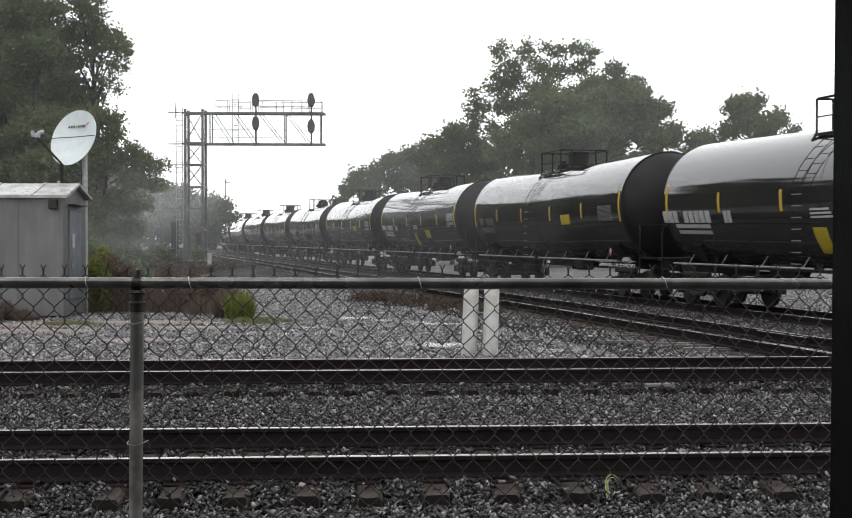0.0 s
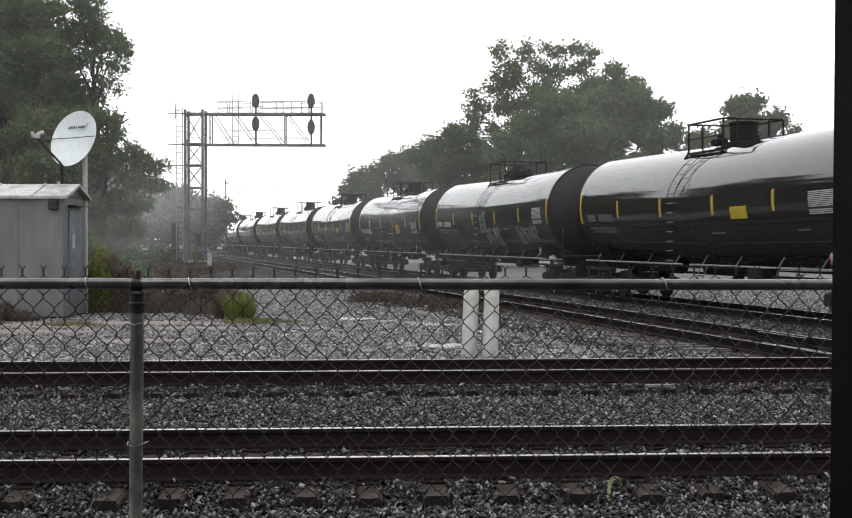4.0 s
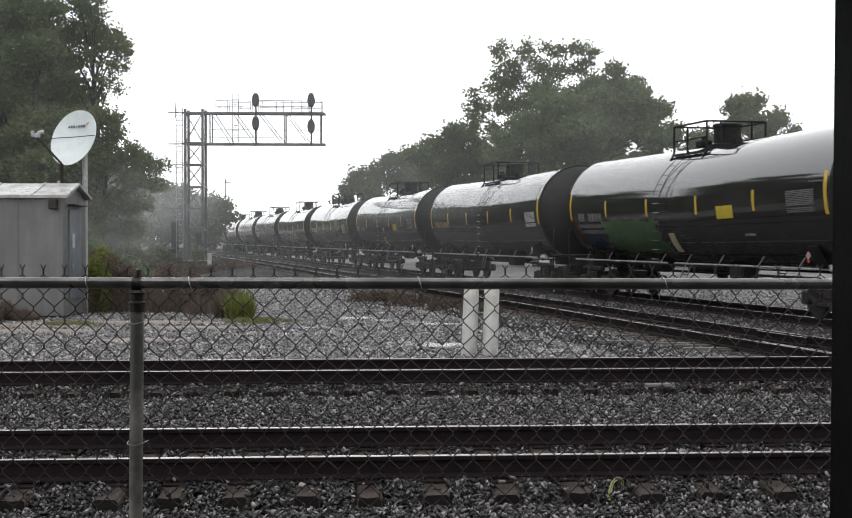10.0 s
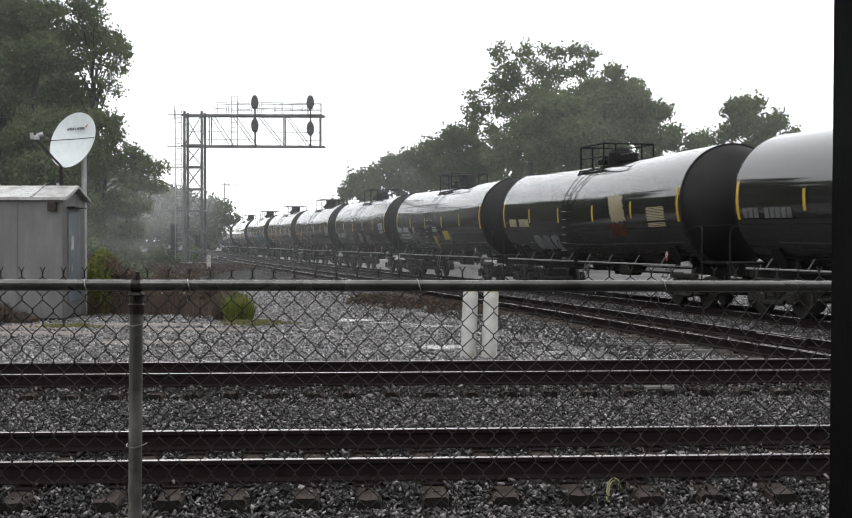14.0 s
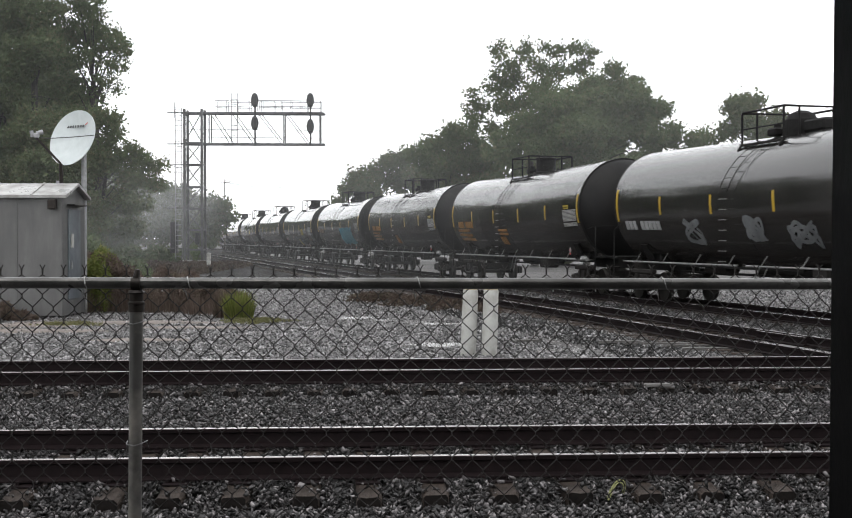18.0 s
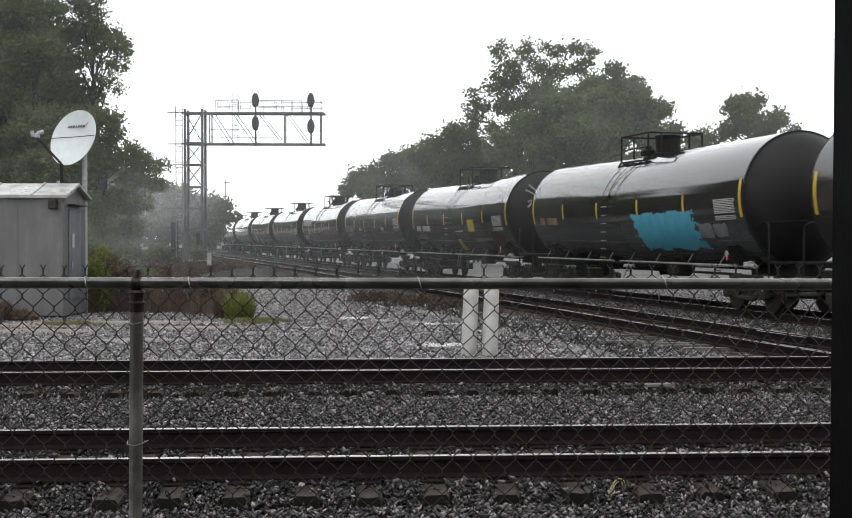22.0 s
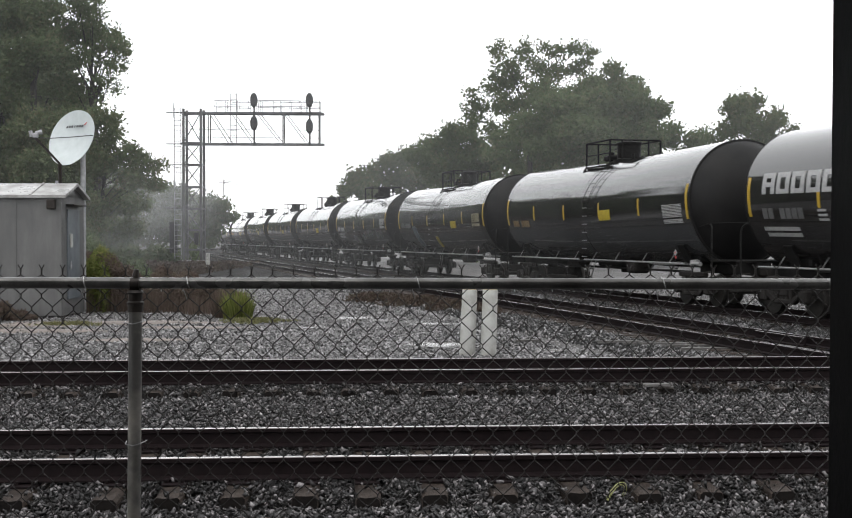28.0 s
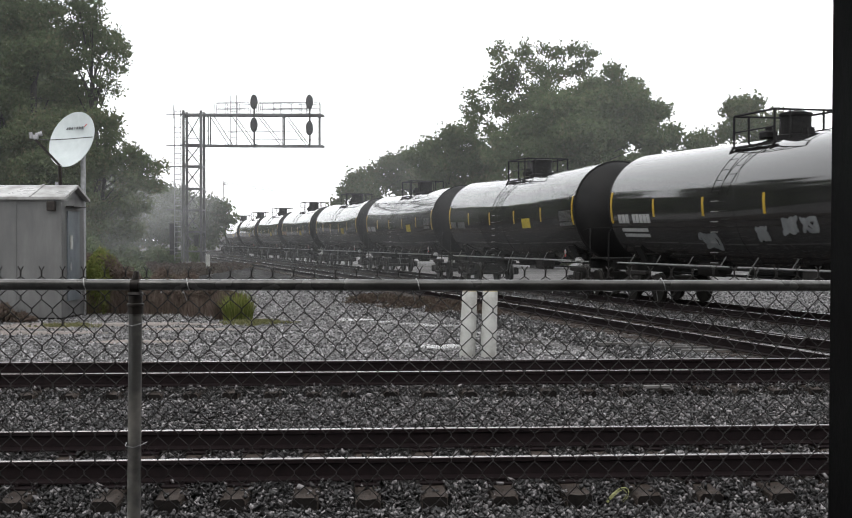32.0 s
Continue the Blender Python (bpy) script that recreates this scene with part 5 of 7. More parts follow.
# plainer trees behind close the view; unseen left ones, added, darken the tanks' reflections
for i, (x, y, tall, radius, count, size) in enumerate(((9.8, 97, 11.0, 5.0, 7000, 0.4), (14.5, 96, 10.5, 4.0, 6000, 0.4), (24.0, 99, 8.5, 3.5, 4000, 0.4), (1.0, 112, 8.5, 4.0, 4000, 0.45), (4.6, 100, 9.6, 4.2, 7000, 0.34), (19.0, 96, 9.2, 3.2, 6000, 0.34), (33.5, 90, 10.0, 4.0, 4000, 0.4))):
    grow("tree", (x, y), tall, radius, M_LEAF if i % 2 == 0 else M_LEAFB, 20 + i, count, RIGHT, size, low=0.03)
for i, (x, y, tall, radius, count, size) in enumerate(((-23.2, 66, 16.5, 2.6, 7000, 0.3), (-24.5, 80, 17.0, 3.0, 7000, 0.4), (-30.0, 95, 18.0, 4.0, 7000, 0.5), (-36.0, 112, 19.0, 5.0, 7000, 0.55), (-42.0, 130, 19.0, 5.0, 7000, 0.6), (-50.0, 150, 20.0, 6.0, 7000, 0.7), (-20.0, 63, 9.0, 3.2, 6000, 0.34), (-24.0, 57, 14.0, 3.6, 8000, 0.27), (-28.0, 66, 16.5, 5.0, 8000, 0.4), (-31.0, 55, 20.5, 5.5, 8000, 0.45), (-38.0, 46, 21.5, 5.5, 8000, 0.5), (-45.0, 36, 22.0, 6.0, 8000, 0.5), (-50.0, 24, 22.0, 6.5, 8000, 0.6), (-53.0, 10, 22.0, 6.5, 8000, 0.6), (-27.5, 95, 7.5, 3.2, 5000, 0.45), (-30.5, 118, 8.5, 4.0, 5000, 0.5), (-37.0, 140, 12.0, 5.0, 5000, 0.6), (-43.0, 180, 12.0, 5.5, 4000, 0.75), (-53.0, 215, 14.0, 7.0, 4000, 0.85), (-36.0, 75, 14.0, 5.5, 5000, 0.6), (-57.0, 300, 12.5, 6.5, 5000, 0.9), (-45.5, 255, 8.6, 4.5, 4000, 0.8))):
    grow("tree", (x, y), tall, radius, M_LEAFB if i % 2 == 0 else M_LEAF, 60 + i, count, LEFT, size, low=0.02, group=BESIDE)


def reflected_belt(count, seed):
    """Bank of leaves added to darken what the tanks reflect, placed where nearer trees hide it from the camera; deep
    and dense, with an uneven top.
    """
    rng = np.random.default_rng(seed)
    y = rng.uniform(64, 190, count)
    x = -0.27 * y - 1.5 - 9 * rng.random(count)
    top = (1.4 + 0.105 * y) * (0.93 + 0.07 * np.sin(0.35 * y + 0.5 * x))
    z = top * rng.random(count) ** 0.8
    tagged(hang("far_wood", leaves("far_wood", np.stack([x, y, z], 1), rng.uniform(0.6, 1.3, count) * 0.75, M_LEAFB, seed), None, None), "hidden bank of leaves added for the tanks to reflect", "wood", kind="stuff")


reflected_belt(26000, 81)


# ---- weeds ----
def weeds(name, box, tall, count, material, seed, label, size=0.034, crest=None, round_top=False):
    """A bank of upright stems and small leaves."""
    rng = np.random.default_rng(seed)
    x = rng.uniform(box[0], box[1], count)
    y = rng.uniform(box[2], box[3], count)
    top = np.interp(x, *crest) if crest else np.full(count, tall)
    bumpy = 0.8 + 0.25 * np.sin(x * 2.3 + y) + 0.15 * np.sin(x * 6.1)
    z = -0.08 + top * np.clip(bumpy, 0.4, 1.1) * rng.uniform(0, 1, count) ** 0.8
    if round_top:
        w, r = rng.uniform(0, 2 * math.pi, count), np.sqrt(rng.random(count))
        r = r * (1 + 0.25 * np.sin(3 * w + seed) + 0.15 * np.sin(7 * w))
        x = (box[0] + box[1]) / 2 + r * np.cos(w) * (box[1] - box[0]) / 2
        y = (box[2] + box[3]) / 2 + r * np.sin(w) * (box[3] - box[2]) / 2
        dome = np.sqrt(np.clip(1.05 - r * r, 0.06, 1)) * (0.85 + 0.3 * np.sin(9 * x + 5 * y))
        z = -0.08 + tall * dome * rng.uniform(0, 1, count) ** 0.6
    me = leaves(name, np.stack([x, y, z], 1), rng.uniform(0.5, 1.3, count) * size, material, seed, long=4.5)
    tagged(hang(name, me, None, None), label, "weeds", kind="stuff")


weeds("dry_weeds", (-10.5, -5.4, 33.8, 37.5), 1.2, 60000, M_BRUSH, 3, "bank of rust-brown dry weeds behind the yard", crest=([-10.5, -9.2, -8.2, -7.4, -6.4, -5.4], [1.45, 1.45, 1.3, 1.0, 0.75, 0.6]))
weeds("green_weeds", (-10.3, -8.6, 33.2, 35.5), 2.0, 18000, M_SHRUB, 4, "yellow-green weeds rising behind the dry bank", crest=([-10.3, -9.2, -8.6], [1.8, 1.65, 1.1]))
weeds("undergrowth", (-18.5, -11.6, 52.0, 58.0), 3.0, 22000, M_LEAFB, 12, "dark green undergrowth beneath the trees", 0.08, crest=([-18.5, -16.0, -14.5, -13.4, -12.6], [4.2, 3.4, 2.2, 1.0, 0.4]))


def grass_clump(name, at, radius, tall, count, material, seed, label, lean=0.35, width=0.012):
    """Upright arching blades that spread from a tuft, each of three narrowing pieces."""
    rng = np.random.default_rng(seed)
    w, r = rng.uniform(0, 2 * math.pi, count), radius * np.sqrt(rng.random(count))
    foot = np.stack([at[0] + r * np.cos(w), at[1] + r * np.sin(w), np.full(count, -0.09)], 1)
    high = tall * rng.uniform(0.35, 1.0, count) * (1 - 0.45 * (r / radius) ** 2)
    out = np.stack([np.cos(w), np.sin(w), np.zeros(count)], 1) * (lean * high * rng.uniform(0.1, 1.0, count) * (0.4 + r / radius))[:, None]
    side = rng.normal(size=(count, 3)) * np.array([1, 1, 0.1])
    side /= np.linalg.norm(side, axis=1, keepdims=True)
    rows = []
    for k, (up, bend, wide) in enumerate(((0, 0, 1.0), (0.45, 0.2, 0.9), (0.8, 0.6, 0.6), (1.0, 1.15, 0.08))):
        mid = foot + out * bend
        mid[:, 2] += high * up
        rows += [mid - side * width * wide, mid + side * width * wide]
    v = np.stack(rows, 1)
    quads = np.array([(0, 1, 3, 2), (2, 3, 5, 4), (4, 5, 7, 6)])
    f = (quads[None] + 8 * np.arange(count)[:, None, None]).reshape(-1, 4)
    tagged(hang(name, soup(name, v.reshape(-1, 3), f, material), None, None), label, "weeds", kind="stuff")


grass_clump("green_shrub", (-4.62, 30.5), 0.34, 0.85, 950, M_SHRUB, 5, "tuft of bright green grass at the gravel's edge", width=0.011)
grass_clump("rusty_tuft", (-5.15, 31.2), 0.22, 0.85, 500, M_BRUSH, 6, "small rusty-orange tuft beside the green one", width=0.01)
grass_clump("dead_stems", (-5.9, 32.4), 0.5, 0.6, 260, M_BRUSH, 16, "thin dead brown stems at the end of the dry bank", lean=0.15, width=0.008)
for k in range(11):
    x = -10.0 + 0.42 * k
    grass_clump("dry_stems", (x, 33.5 + 0.25 * math.sin(5 * k)), 0.5, 1.25 - 0.06 * k, 170, M_BRUSH, 100 + k, "upright rust-brown dry stems along the weed bank", lean=0.5, width=0.0055)
weeds("grass_patch", (-4.9, -3.3, 28.8, 30.4), 0.07, 1500, M_DRYGRASS, 7, "thin patch of short green grass", 0.03, round_top=True)
weeds("brown_patch", (-11.0, -9.7, 29.5, 30.8), 0.4, 3000, M_BRUSH, 8, "low brown dead weeds before the cabin", 0.04, round_top=True)
weeds("gravel_grass", (-9.0, -7.5, 28.0, 29.2), 0.05, 700, M_DRYGRASS, 9, "thin grass on the gravel", 0.03, round_top=True)
for k, (x, y, wide, deep) in enumerate(((-1.6, 41.0, 1.1, 2.2), (-0.2, 38.6, 1.1, 2.4), (0.9, 36.0, 0.8, 2.2), (1.6, 33.6, 0.5, 1.6))):
    weeds("track_weeds", (x - wide, x + wide, y - deep, y + deep), 0.2, 1500, M_DEADWEED, 14 + k, "low dead brown weeds along the middle track", 0.04, round_top=True)

# added strip of dark leaves that tones down the bright far ground
weeds("far_undergrowth", (-34.0, -19.0, 99.0, 106.0), 1.3, 12000, M_LEAFB, 22, "low dark leaves added to cover bright ground behind the signal bridge", 0.16)
weeds("bank_weeds", (-24.0, -12.5, 62.0, 94.0), 0.35, 11000, M_DEADWEED, 21, "low brown dead weeds on the bank before the signal bridge", 0.09)


# ---- tank cars ----
RADIUS, AXIS_Z, HALF = 1.596, 2.745, 7.79
PITCH, FIRST = 18.534, 10.58
BELLY = 1.13  # lower half of the tank stretched to fit the camera's view of its belly


def dip(y):
    """How far the tank's axis lies off its mean height: both halves slope to the middle."""
    return 0.10 * min(abs(y), HALF) / HALF - 0.05


def sag(bm):
    for v in bm.verts:
        if v.co.z < AXIS_Z:
            v.co.z = AXIS_Z + (v.co.z - AXIS_Z) * BELLY
        v.co.z += dip(v.co.y)
    return bm


def shell_rise(z):
    """The tank's half height towards z: above the axis its radius, below it a little more."""
    return RADIUS if z > AXIS_Z else RADIUS * BELLY


def shell_patch(y0, y1, z0, z1, lift=0.006, n=6, slant=0.0):
    """A thin plate that follows the tank's camera side, from y0 to y1 and z0 to z1 (heights above the rail)."""
    bm = bmesh.new()
    a0, a1 = (math.asin(max(-1, min(1, (z - AXIS_Z) / shell_rise(z)))) for z in (z0, z1))
    rows = []
    for i in range(n + 1):
        w = a0 + (a1 - a0) * i / n
        dy = slant * i / n
        rows.append([bm.verts.new((math.cos(w) * (RADIUS + r), y + dy, AXIS_Z + dip(y + dy) + math.sin(w) * (shell_rise(AXIS_Z + w) + r))) for y, r in ((y0, lift), (y1, lift), (y1, 0.001), (y0, 0.001))])
    for r0, r1 in zip(rows, rows[1:]):
        for i in range(4):
            bm.faces.new((r0[i], r0[(i + 1) % 4], r1[(i + 1) % 4], r1[i]))
    bm.faces.new(rows[0])
    bm.faces.new(rows[-1][::-1])
    bmesh.ops.recalc_face_normals(bm, faces=bm.faces)
    return bm


def build_truck(car, y):
    bm = bmesh.new()
    block(bm, (0, y, 0.62), (2.2, 0.35, 0.3), bevel=0.03)
    bar(bm, (0, y, 0.75), (0, y, 0.9), 0.2, 14)
    truck = part("truck", bm, M_TRUCK, car, "grimy cast-steel two-axle truck")
    truck.matrix_basis = pose(0, 0, -DROP)
    for side in (-1, 1):
        bm = bmesh.new()
        x = side * 1.02
        block(bm, (x, y, 0.86), (0.16, 1.5, 0.14), bevel=0.03)
        block(bm, (x, y, 0.34), (0.14, 0.9, 0.12), bevel=0.03)
        for s in (-1, 1):
            angle_bar(bm, (x, y + s * 0.42, 0.36), (x, y + s * 0.85, 0.6), 0.14, 0.12)
            block(bm, (x, y + s * 0.89, 0.48), (0.2, 0.3, 0.3), bevel=0.04)
            block(bm, (x, y + s * 0.32, 0.6), (0.14, 0.1, 0.5), bevel=0.02)
        for s in (-0.12, 0.0, 0.12):
            bar(bm, (x, y + s, 0.4), (x, y + s, 0.8), 0.06, 8)
        part("side_frame", bm, M_TRUCK, truck)
    for s in (-0.89, 0.89):
        bm = spun([(0.0, -1.0), (0.08, -1.0), (0.08, -0.8), (0.42, -0.795), (0.43, -0.76), (0.42, -0.69), (0.455, -0.685), (0.45, -0.66), (0.38, -0.66), (0.15, -0.67), (0.085, -0.62), (0.08, 0.62), (0.15, 0.67), (0.38, 0.66), (0.45, 0.66), (0.455, 0.685), (0.42, 0.69), (0.43, 0.76), (0.42, 0.795), (0.08, 0.8), (0.08, 1.0), (0.0, 1.0)], 24, "X")
        w = part("wheelset", bm, M_WHEEL, truck)
        w.matrix_basis = pose(0, y + s, 0.425)


def build_car():
    car = thing("tank_car", (0, 0, 0), "black tank car wet with rain, with yellow reflective strips", "tank car", "tank train")
    prof = [(0.0, -8.42), (0.45, -8.40), (0.9, -8.30), (1.25, -8.13), (1.47, -7.93), (1.56, -7.80)]
    lengths = np.linspace(-HALF + 0.004, HALF - 0.004, 15)
    shell = [(RADIUS, float(a)) for i, a in enumerate(lengths)]
    tank = smooth(part("tank", sag(spun([(0.2, -HALF + 0.02), (RADIUS, -HALF)] + shell[1:-1] + [(RADIUS, HALF), (0.2, HALF - 0.02)], 72, "Y", (0, 0, AXIS_Z))), M_TANK, car, "glossy black tank shell reflecting the rain sky"))
    for s in (-1, 1):
        bm = spun([(r, s * -a) for r, a in ([(1.57, -7.76)] + prof[::-1])], 56, "Y", (0, 0, AXIS_Z))
        smooth(part("tank_head", sag(bm), M_HEAD, tank, "dull black domed tank end"))
        bm = spun([(RADIUS - 0.03, s * 7.74), (RADIUS + 0.005, s * 7.75), (RADIUS + 0.004, s * 7.80), (RADIUS - 0.03, s * 7.81)], 64, "Y", (0, 0, AXIS_Z))
        smooth(part("jacket_ring", sag(bm), M_BLACK, tank))
    for y in (0.0,):
        bm = spun([(RADIUS - 0.01, y - 0.035), (RADIUS + 0.008, y - 0.03), (RADIUS + 0.008, y + 0.03), (RADIUS - 0.01, y + 0.035)], 64, "Y", (0, 0, AXIS_Z))
        smooth(part("jacket_seam", sag(bm), M_TANK, tank))
    for y in (-4.6, -1.6, 1.5, 4.5):
        part("reflective_strip", shell_patch(y - 0.055, y + 0.055, 2.38, 2.88), M_YELLOW, tank, "yellow reflective strip")
    for s in (-1, 1):
        part("end_strip", shell_patch(s * 7.6 - 0.06, s * 7.6 + 0.06, 2.2, 3.14, 0.009, 8), M_YELLOW, tank, "long yellow strip at the tank's end")
    # fittings housing, platform and rails on top
    top = AXIS_Z + RADIUS - 0.05
    bm = spun([(0.0, top - 0.12), (0.52, top - 0.12), (0.52, top + 0.02), (0.38, top + 0.05), (0.38, top + 0.5), (0.41, top + 0.51), (0.41, top + 0.57), (0.38, top + 0.59), (0.15, top + 0.64), (0.0, top + 0.65)], 28, "Z", (0, 0.25, 0))
    housing = part("fittings_housing", bm, M_BLACK, car, "black round fittings housing")
    bm = bmesh.new()
    block(bm, (0.3, -0.55, top + 0.1), (0.34, 0.42, 0.2), bevel=0.04)
    bar(bm, (0.28, -0.55, top + 0.18), (0.28, -0.55, top + 0.3), 0.1, 10)
    part("valve_cover", bm, M_BLACK, housing)
    bm = bmesh.new()
    for y in (0.85, 1.1):
        bar(bm, (0.1, y, top - 0.05), (0.1, y, top + 0.16), 0.09, 10)
    part("manway_bolts", bm, M_BLACK, housing)
    for s in (-1, 1):
        bm = bmesh.new()
        for x in (0.5, 0.9):
            block(bm, (s * x, -0.25, top - 0.2), (0.05, 2.1, 0.06))
        deck = part("platform", bm, M_BLACK, car, "black grating platform beside the hatch")
        for i in range(4):
            bm = bmesh.new()
            block(bm, (s * (0.56 + 0.09 * i), -0.25, top - 0.185), (0.035, 2.1, 0.03))
            part("slat", bm, M_BLACK, deck)
        for y in (-1.25, 0.75):
            bm = bmesh.new()
            angle_bar(bm, (s * 0.9, y, top - 0.2), (s * 1.0, y, top - 0.34), 0.05)
            part("platform_bracket", bm, M_BLACK, deck)
            for x in (0.88, 0.46):
                bm = bmesh.new()
                bar(bm, (s * x, y, top - 0.2), (s * x, y, top + 0.62), 0.03, 6)
                part("rail_post", bm, M_BLACK, car)
        bm = bmesh.new()
        chain(bm, [(s * 0.46, -1.25, top + 0.62), (s * 0.84, -1.27, top + 0.62), (s * 0.88, -1.2, top + 0.62), (s * 0.88, 0.7, top + 0.62), (s * 0.84, 0.77, top + 0.62), (s * 0.46, 0.75, top + 0.62)], 0.03)
        bar(bm, (s * 0.88, -1.25, top + 0.2), (s * 0.88, 0.75, top + 0.2), 0.018, 6)
        part("guard_rail", bm, M_BLACK, car)
    for y in (-1.25, 0.75):
        bm = bmesh.new()
        bar(bm, (-0.46, y, top + 0.62), (0.46, y, top + 0.62), 0.024, 6)
        part("guard_rail", bm, M_BLACK, car)
    # side ladder following the shell
    for side in (-1, 1):
        for dy in (-0.22, 0.22):
            bm = bmesh.new()
            pts = []
            for i in range(8):
                w = radians(6 + 52 * i / 7)
                pts.append((side * (RADIUS + 0.1) * math.cos(w), -0.75 + dy + 0.09 * i, AXIS_Z - 0.04 + (RADIUS + 0.1) * math.sin(w)))
            chain(bm, pts, 0.01)
            lad = part("ladder_stringer", bm, M_BLACK, car, "bent black ladder stringer")
        for i in range(12):
            z = 1.15 + 0.26 * i
            w = math.asin(max(0.0, min(0.99, (z - AXIS_Z) / (RADIUS + 0.1))))
            x = side * (RADIUS + 0.1) * math.cos(w)
            y = -0.75 + max(0.0, (math.degrees(w) - 6) / 52 * 0.63)
            bm = bmesh.new()
            bar(bm, (x, y - 0.2, z), (x, y + 0.2, z), 0.0095, 6)
            part("rung", bm, M_PIPE if z < 2.75 else M_BLACK, lad)
    # handrail pipe along the side, with stays up to the tank
    for side in (-1, 1):
        bm = bmesh.new()
        bar(bm, (side * 1.5, -7.3, 1.05), (side * 1.5, -0.35, 1.05), 0.024, 8)
        bar(bm, (side * 1.5, 0.1, 1.05), (side * 1.5, 7.3, 1.05), 0.024, 8)
        rail = part("side_rail", bm, M_PIPE, car, "pale scuffed side rail pipe")
        for y in (-6.4, -4.6, -2.6, -0.8, 0.8, 2.6, 4.6, 6.4):
            bm = bmesh.new()
            bar(bm, (side * 1.5, y, 1.05), (side * 1.41, y + 0.14, 1.3), 0.014, 6)
            part("rail_stay", bm, M_PIPE, rail)
    for side in (-1, 1):
        bm = bmesh.new()
        for y in (0.75, 1.1):
            bar(bm, (side * 1.5, y, 1.02), (side * 1.44, y - 0.55, 0.5), 0.016, 6)
        step = part("side_step", bm, M_PIPE, car, "pale slanting side step")
        for z, y in ((0.52, 0.38), (0.76, 0.64)):
            bm = bmesh.new()
            bar(bm, (side * 1.46, y - 0.18, z), (side * 1.46, y + 0.2, z), 0.014, 6)
            part("tread", bm, M_BLACK, step)
    # sills, saddles, couplers and end platforms
    for s in (-1, 1):
        bm = bmesh.new()
        block(bm, (0, s * 7.3, 0.95), (0.42, 3.2, 0.38), bevel=0.02)
        part("stub_sill", bm, M_BLACK, car)
        bm = bmesh.new()
        block(bm, (0, s * 6.5, 1.25), (1.7, 0.8, 0.42), bevel=0.05)
        for x in (-1, 1):
            angle_bar(bm, (x * 0.95, s * 6.5, 1.1), (x * 1.2, s * 6.5, 1.55), 0.4, 0.05)
        part("saddle", bm, M_BLACK, car)
        bm = bmesh.new()
        block(bm, (0, s * 8.62, 1.14), (2.5, 0.42, 0.06), bevel=0.01)
        part("end_platform", bm, M_BLACK, car)
        bm = bmesh.new()
        block(bm, (0, s * 9.0, 0.86), (0.28, 0.56, 0.26), bevel=0.05)
        part("coupler", bm, M_TRUCK, car)
        for x in (-1.3, 1.3):
            bm = bmesh.new()
            chain(bm, [(x, s * 8.5, 0.5), (x, s * 8.5, 1.85), (x * 0.985, s * 8.47, 2.0), (x * 0.95, s * 8.35, 2.08), (x * 0.88, s * 8.1, 2.1)], 0.024)
            grab = part("end_handhold", bm, M_BLACK, car, "bent black handhold pipe at the car's end")
            for z in (0.55, 0.85):
                bm = bmesh.new()
                bar(bm, (x, s * 8.5, z), (x * 0.98, s * 8.1, z), 0.018, 6)
                part("step", bm, M_TRUCK, grab)
        build_truck(car, s * 6.9)
    for side in (-1, 1):
        bm = bmesh.new()
        block(bm, (side * 1.54, 6.87, 1.34), (0.02, 0.13, 0.13), Matrix.Rotation(radians(45), 4, "X"))
        placard = part("placard", bm, M_WHITE, car, "small white and red hazard placard")
        bm = bmesh.new()
        block(bm, (side * 1.553, 6.87, 1.34), (0.012, 0.045, 0.045), Matrix.Rotation(radians(45), 4, "X"))
        block(bm, (side * 1.535, 6.87, 1.22), (0.012, 0.075, 0.075), Matrix.Rotation(radians(45), 4, "X"))
        part("placard_mark", bm, M_RED, placard)
    bm = bmesh.new()
    bar(bm, (1.38, 7.5, 1.1), (1.38, 7.9, 1.12), 0.05, 8)
    bar(bm, (1.42, 7.6, 1.05), (1.42, 8.1, 1.05), 0.06, 8)
    part("hand_brake", bm, M_PIPE, car, "scuffed pale hand-brake rod")
    bm = bmesh.new()
    chain(bm, [(1.34, 7.7, 2.0), (1.3, 8.35, 2.12), (0.6, 8.62, 2.14), (-1.25, 8.62, 2.12), (-1.3, 8.2, 2.0)], 0.012)
    part("end_grab_rail", bm, M_BLACK, car, "thin grab rail round the tank's end")
    bm = spun([(0.0, 0.62), (0.14, 0.62), (0.16, 0.75), (0.22, 0.85), (0.22, 1.2), (0.0, 1.2)], 14, "Z", (0, 0, 0))
    part("outlet_valve", bm, M_TRUCK, car)
    bm = bmesh.new()
    block(bm, (0, 0, 0.9), (0.9, 2.6, 0.26), bevel=0.08)
    part("bottom_skid", bm, M_BLACK, car)
    for x, z, y0, y1 in ((0.45, 0.78, -5.6, 5.6), (-0.5, 0.9, -5.6, 5.6), (0.75, 0.96, -6.0, 1.5)):
        bm = bmesh.new()
        bar(bm, (x, y0, z), (x, y1, z), 0.035, 6)
        part("brake_pipe", bm, M_BLACK, car)
    bm = bmesh.new()
    block(bm, (0.55, 2.2, 0.85), (0.5, 0.7, 0.4), bevel=0.06)
    part("brake_valve", bm, M_TRUCK, car)
    bm = bmesh.new()
    bar(bm, (0.5, -3.6, 0.95), (0.5, -2.4, 0.95), 0.22, 14)
    part("brake_cylinder", bm, M_TRUCK, car)
    return car


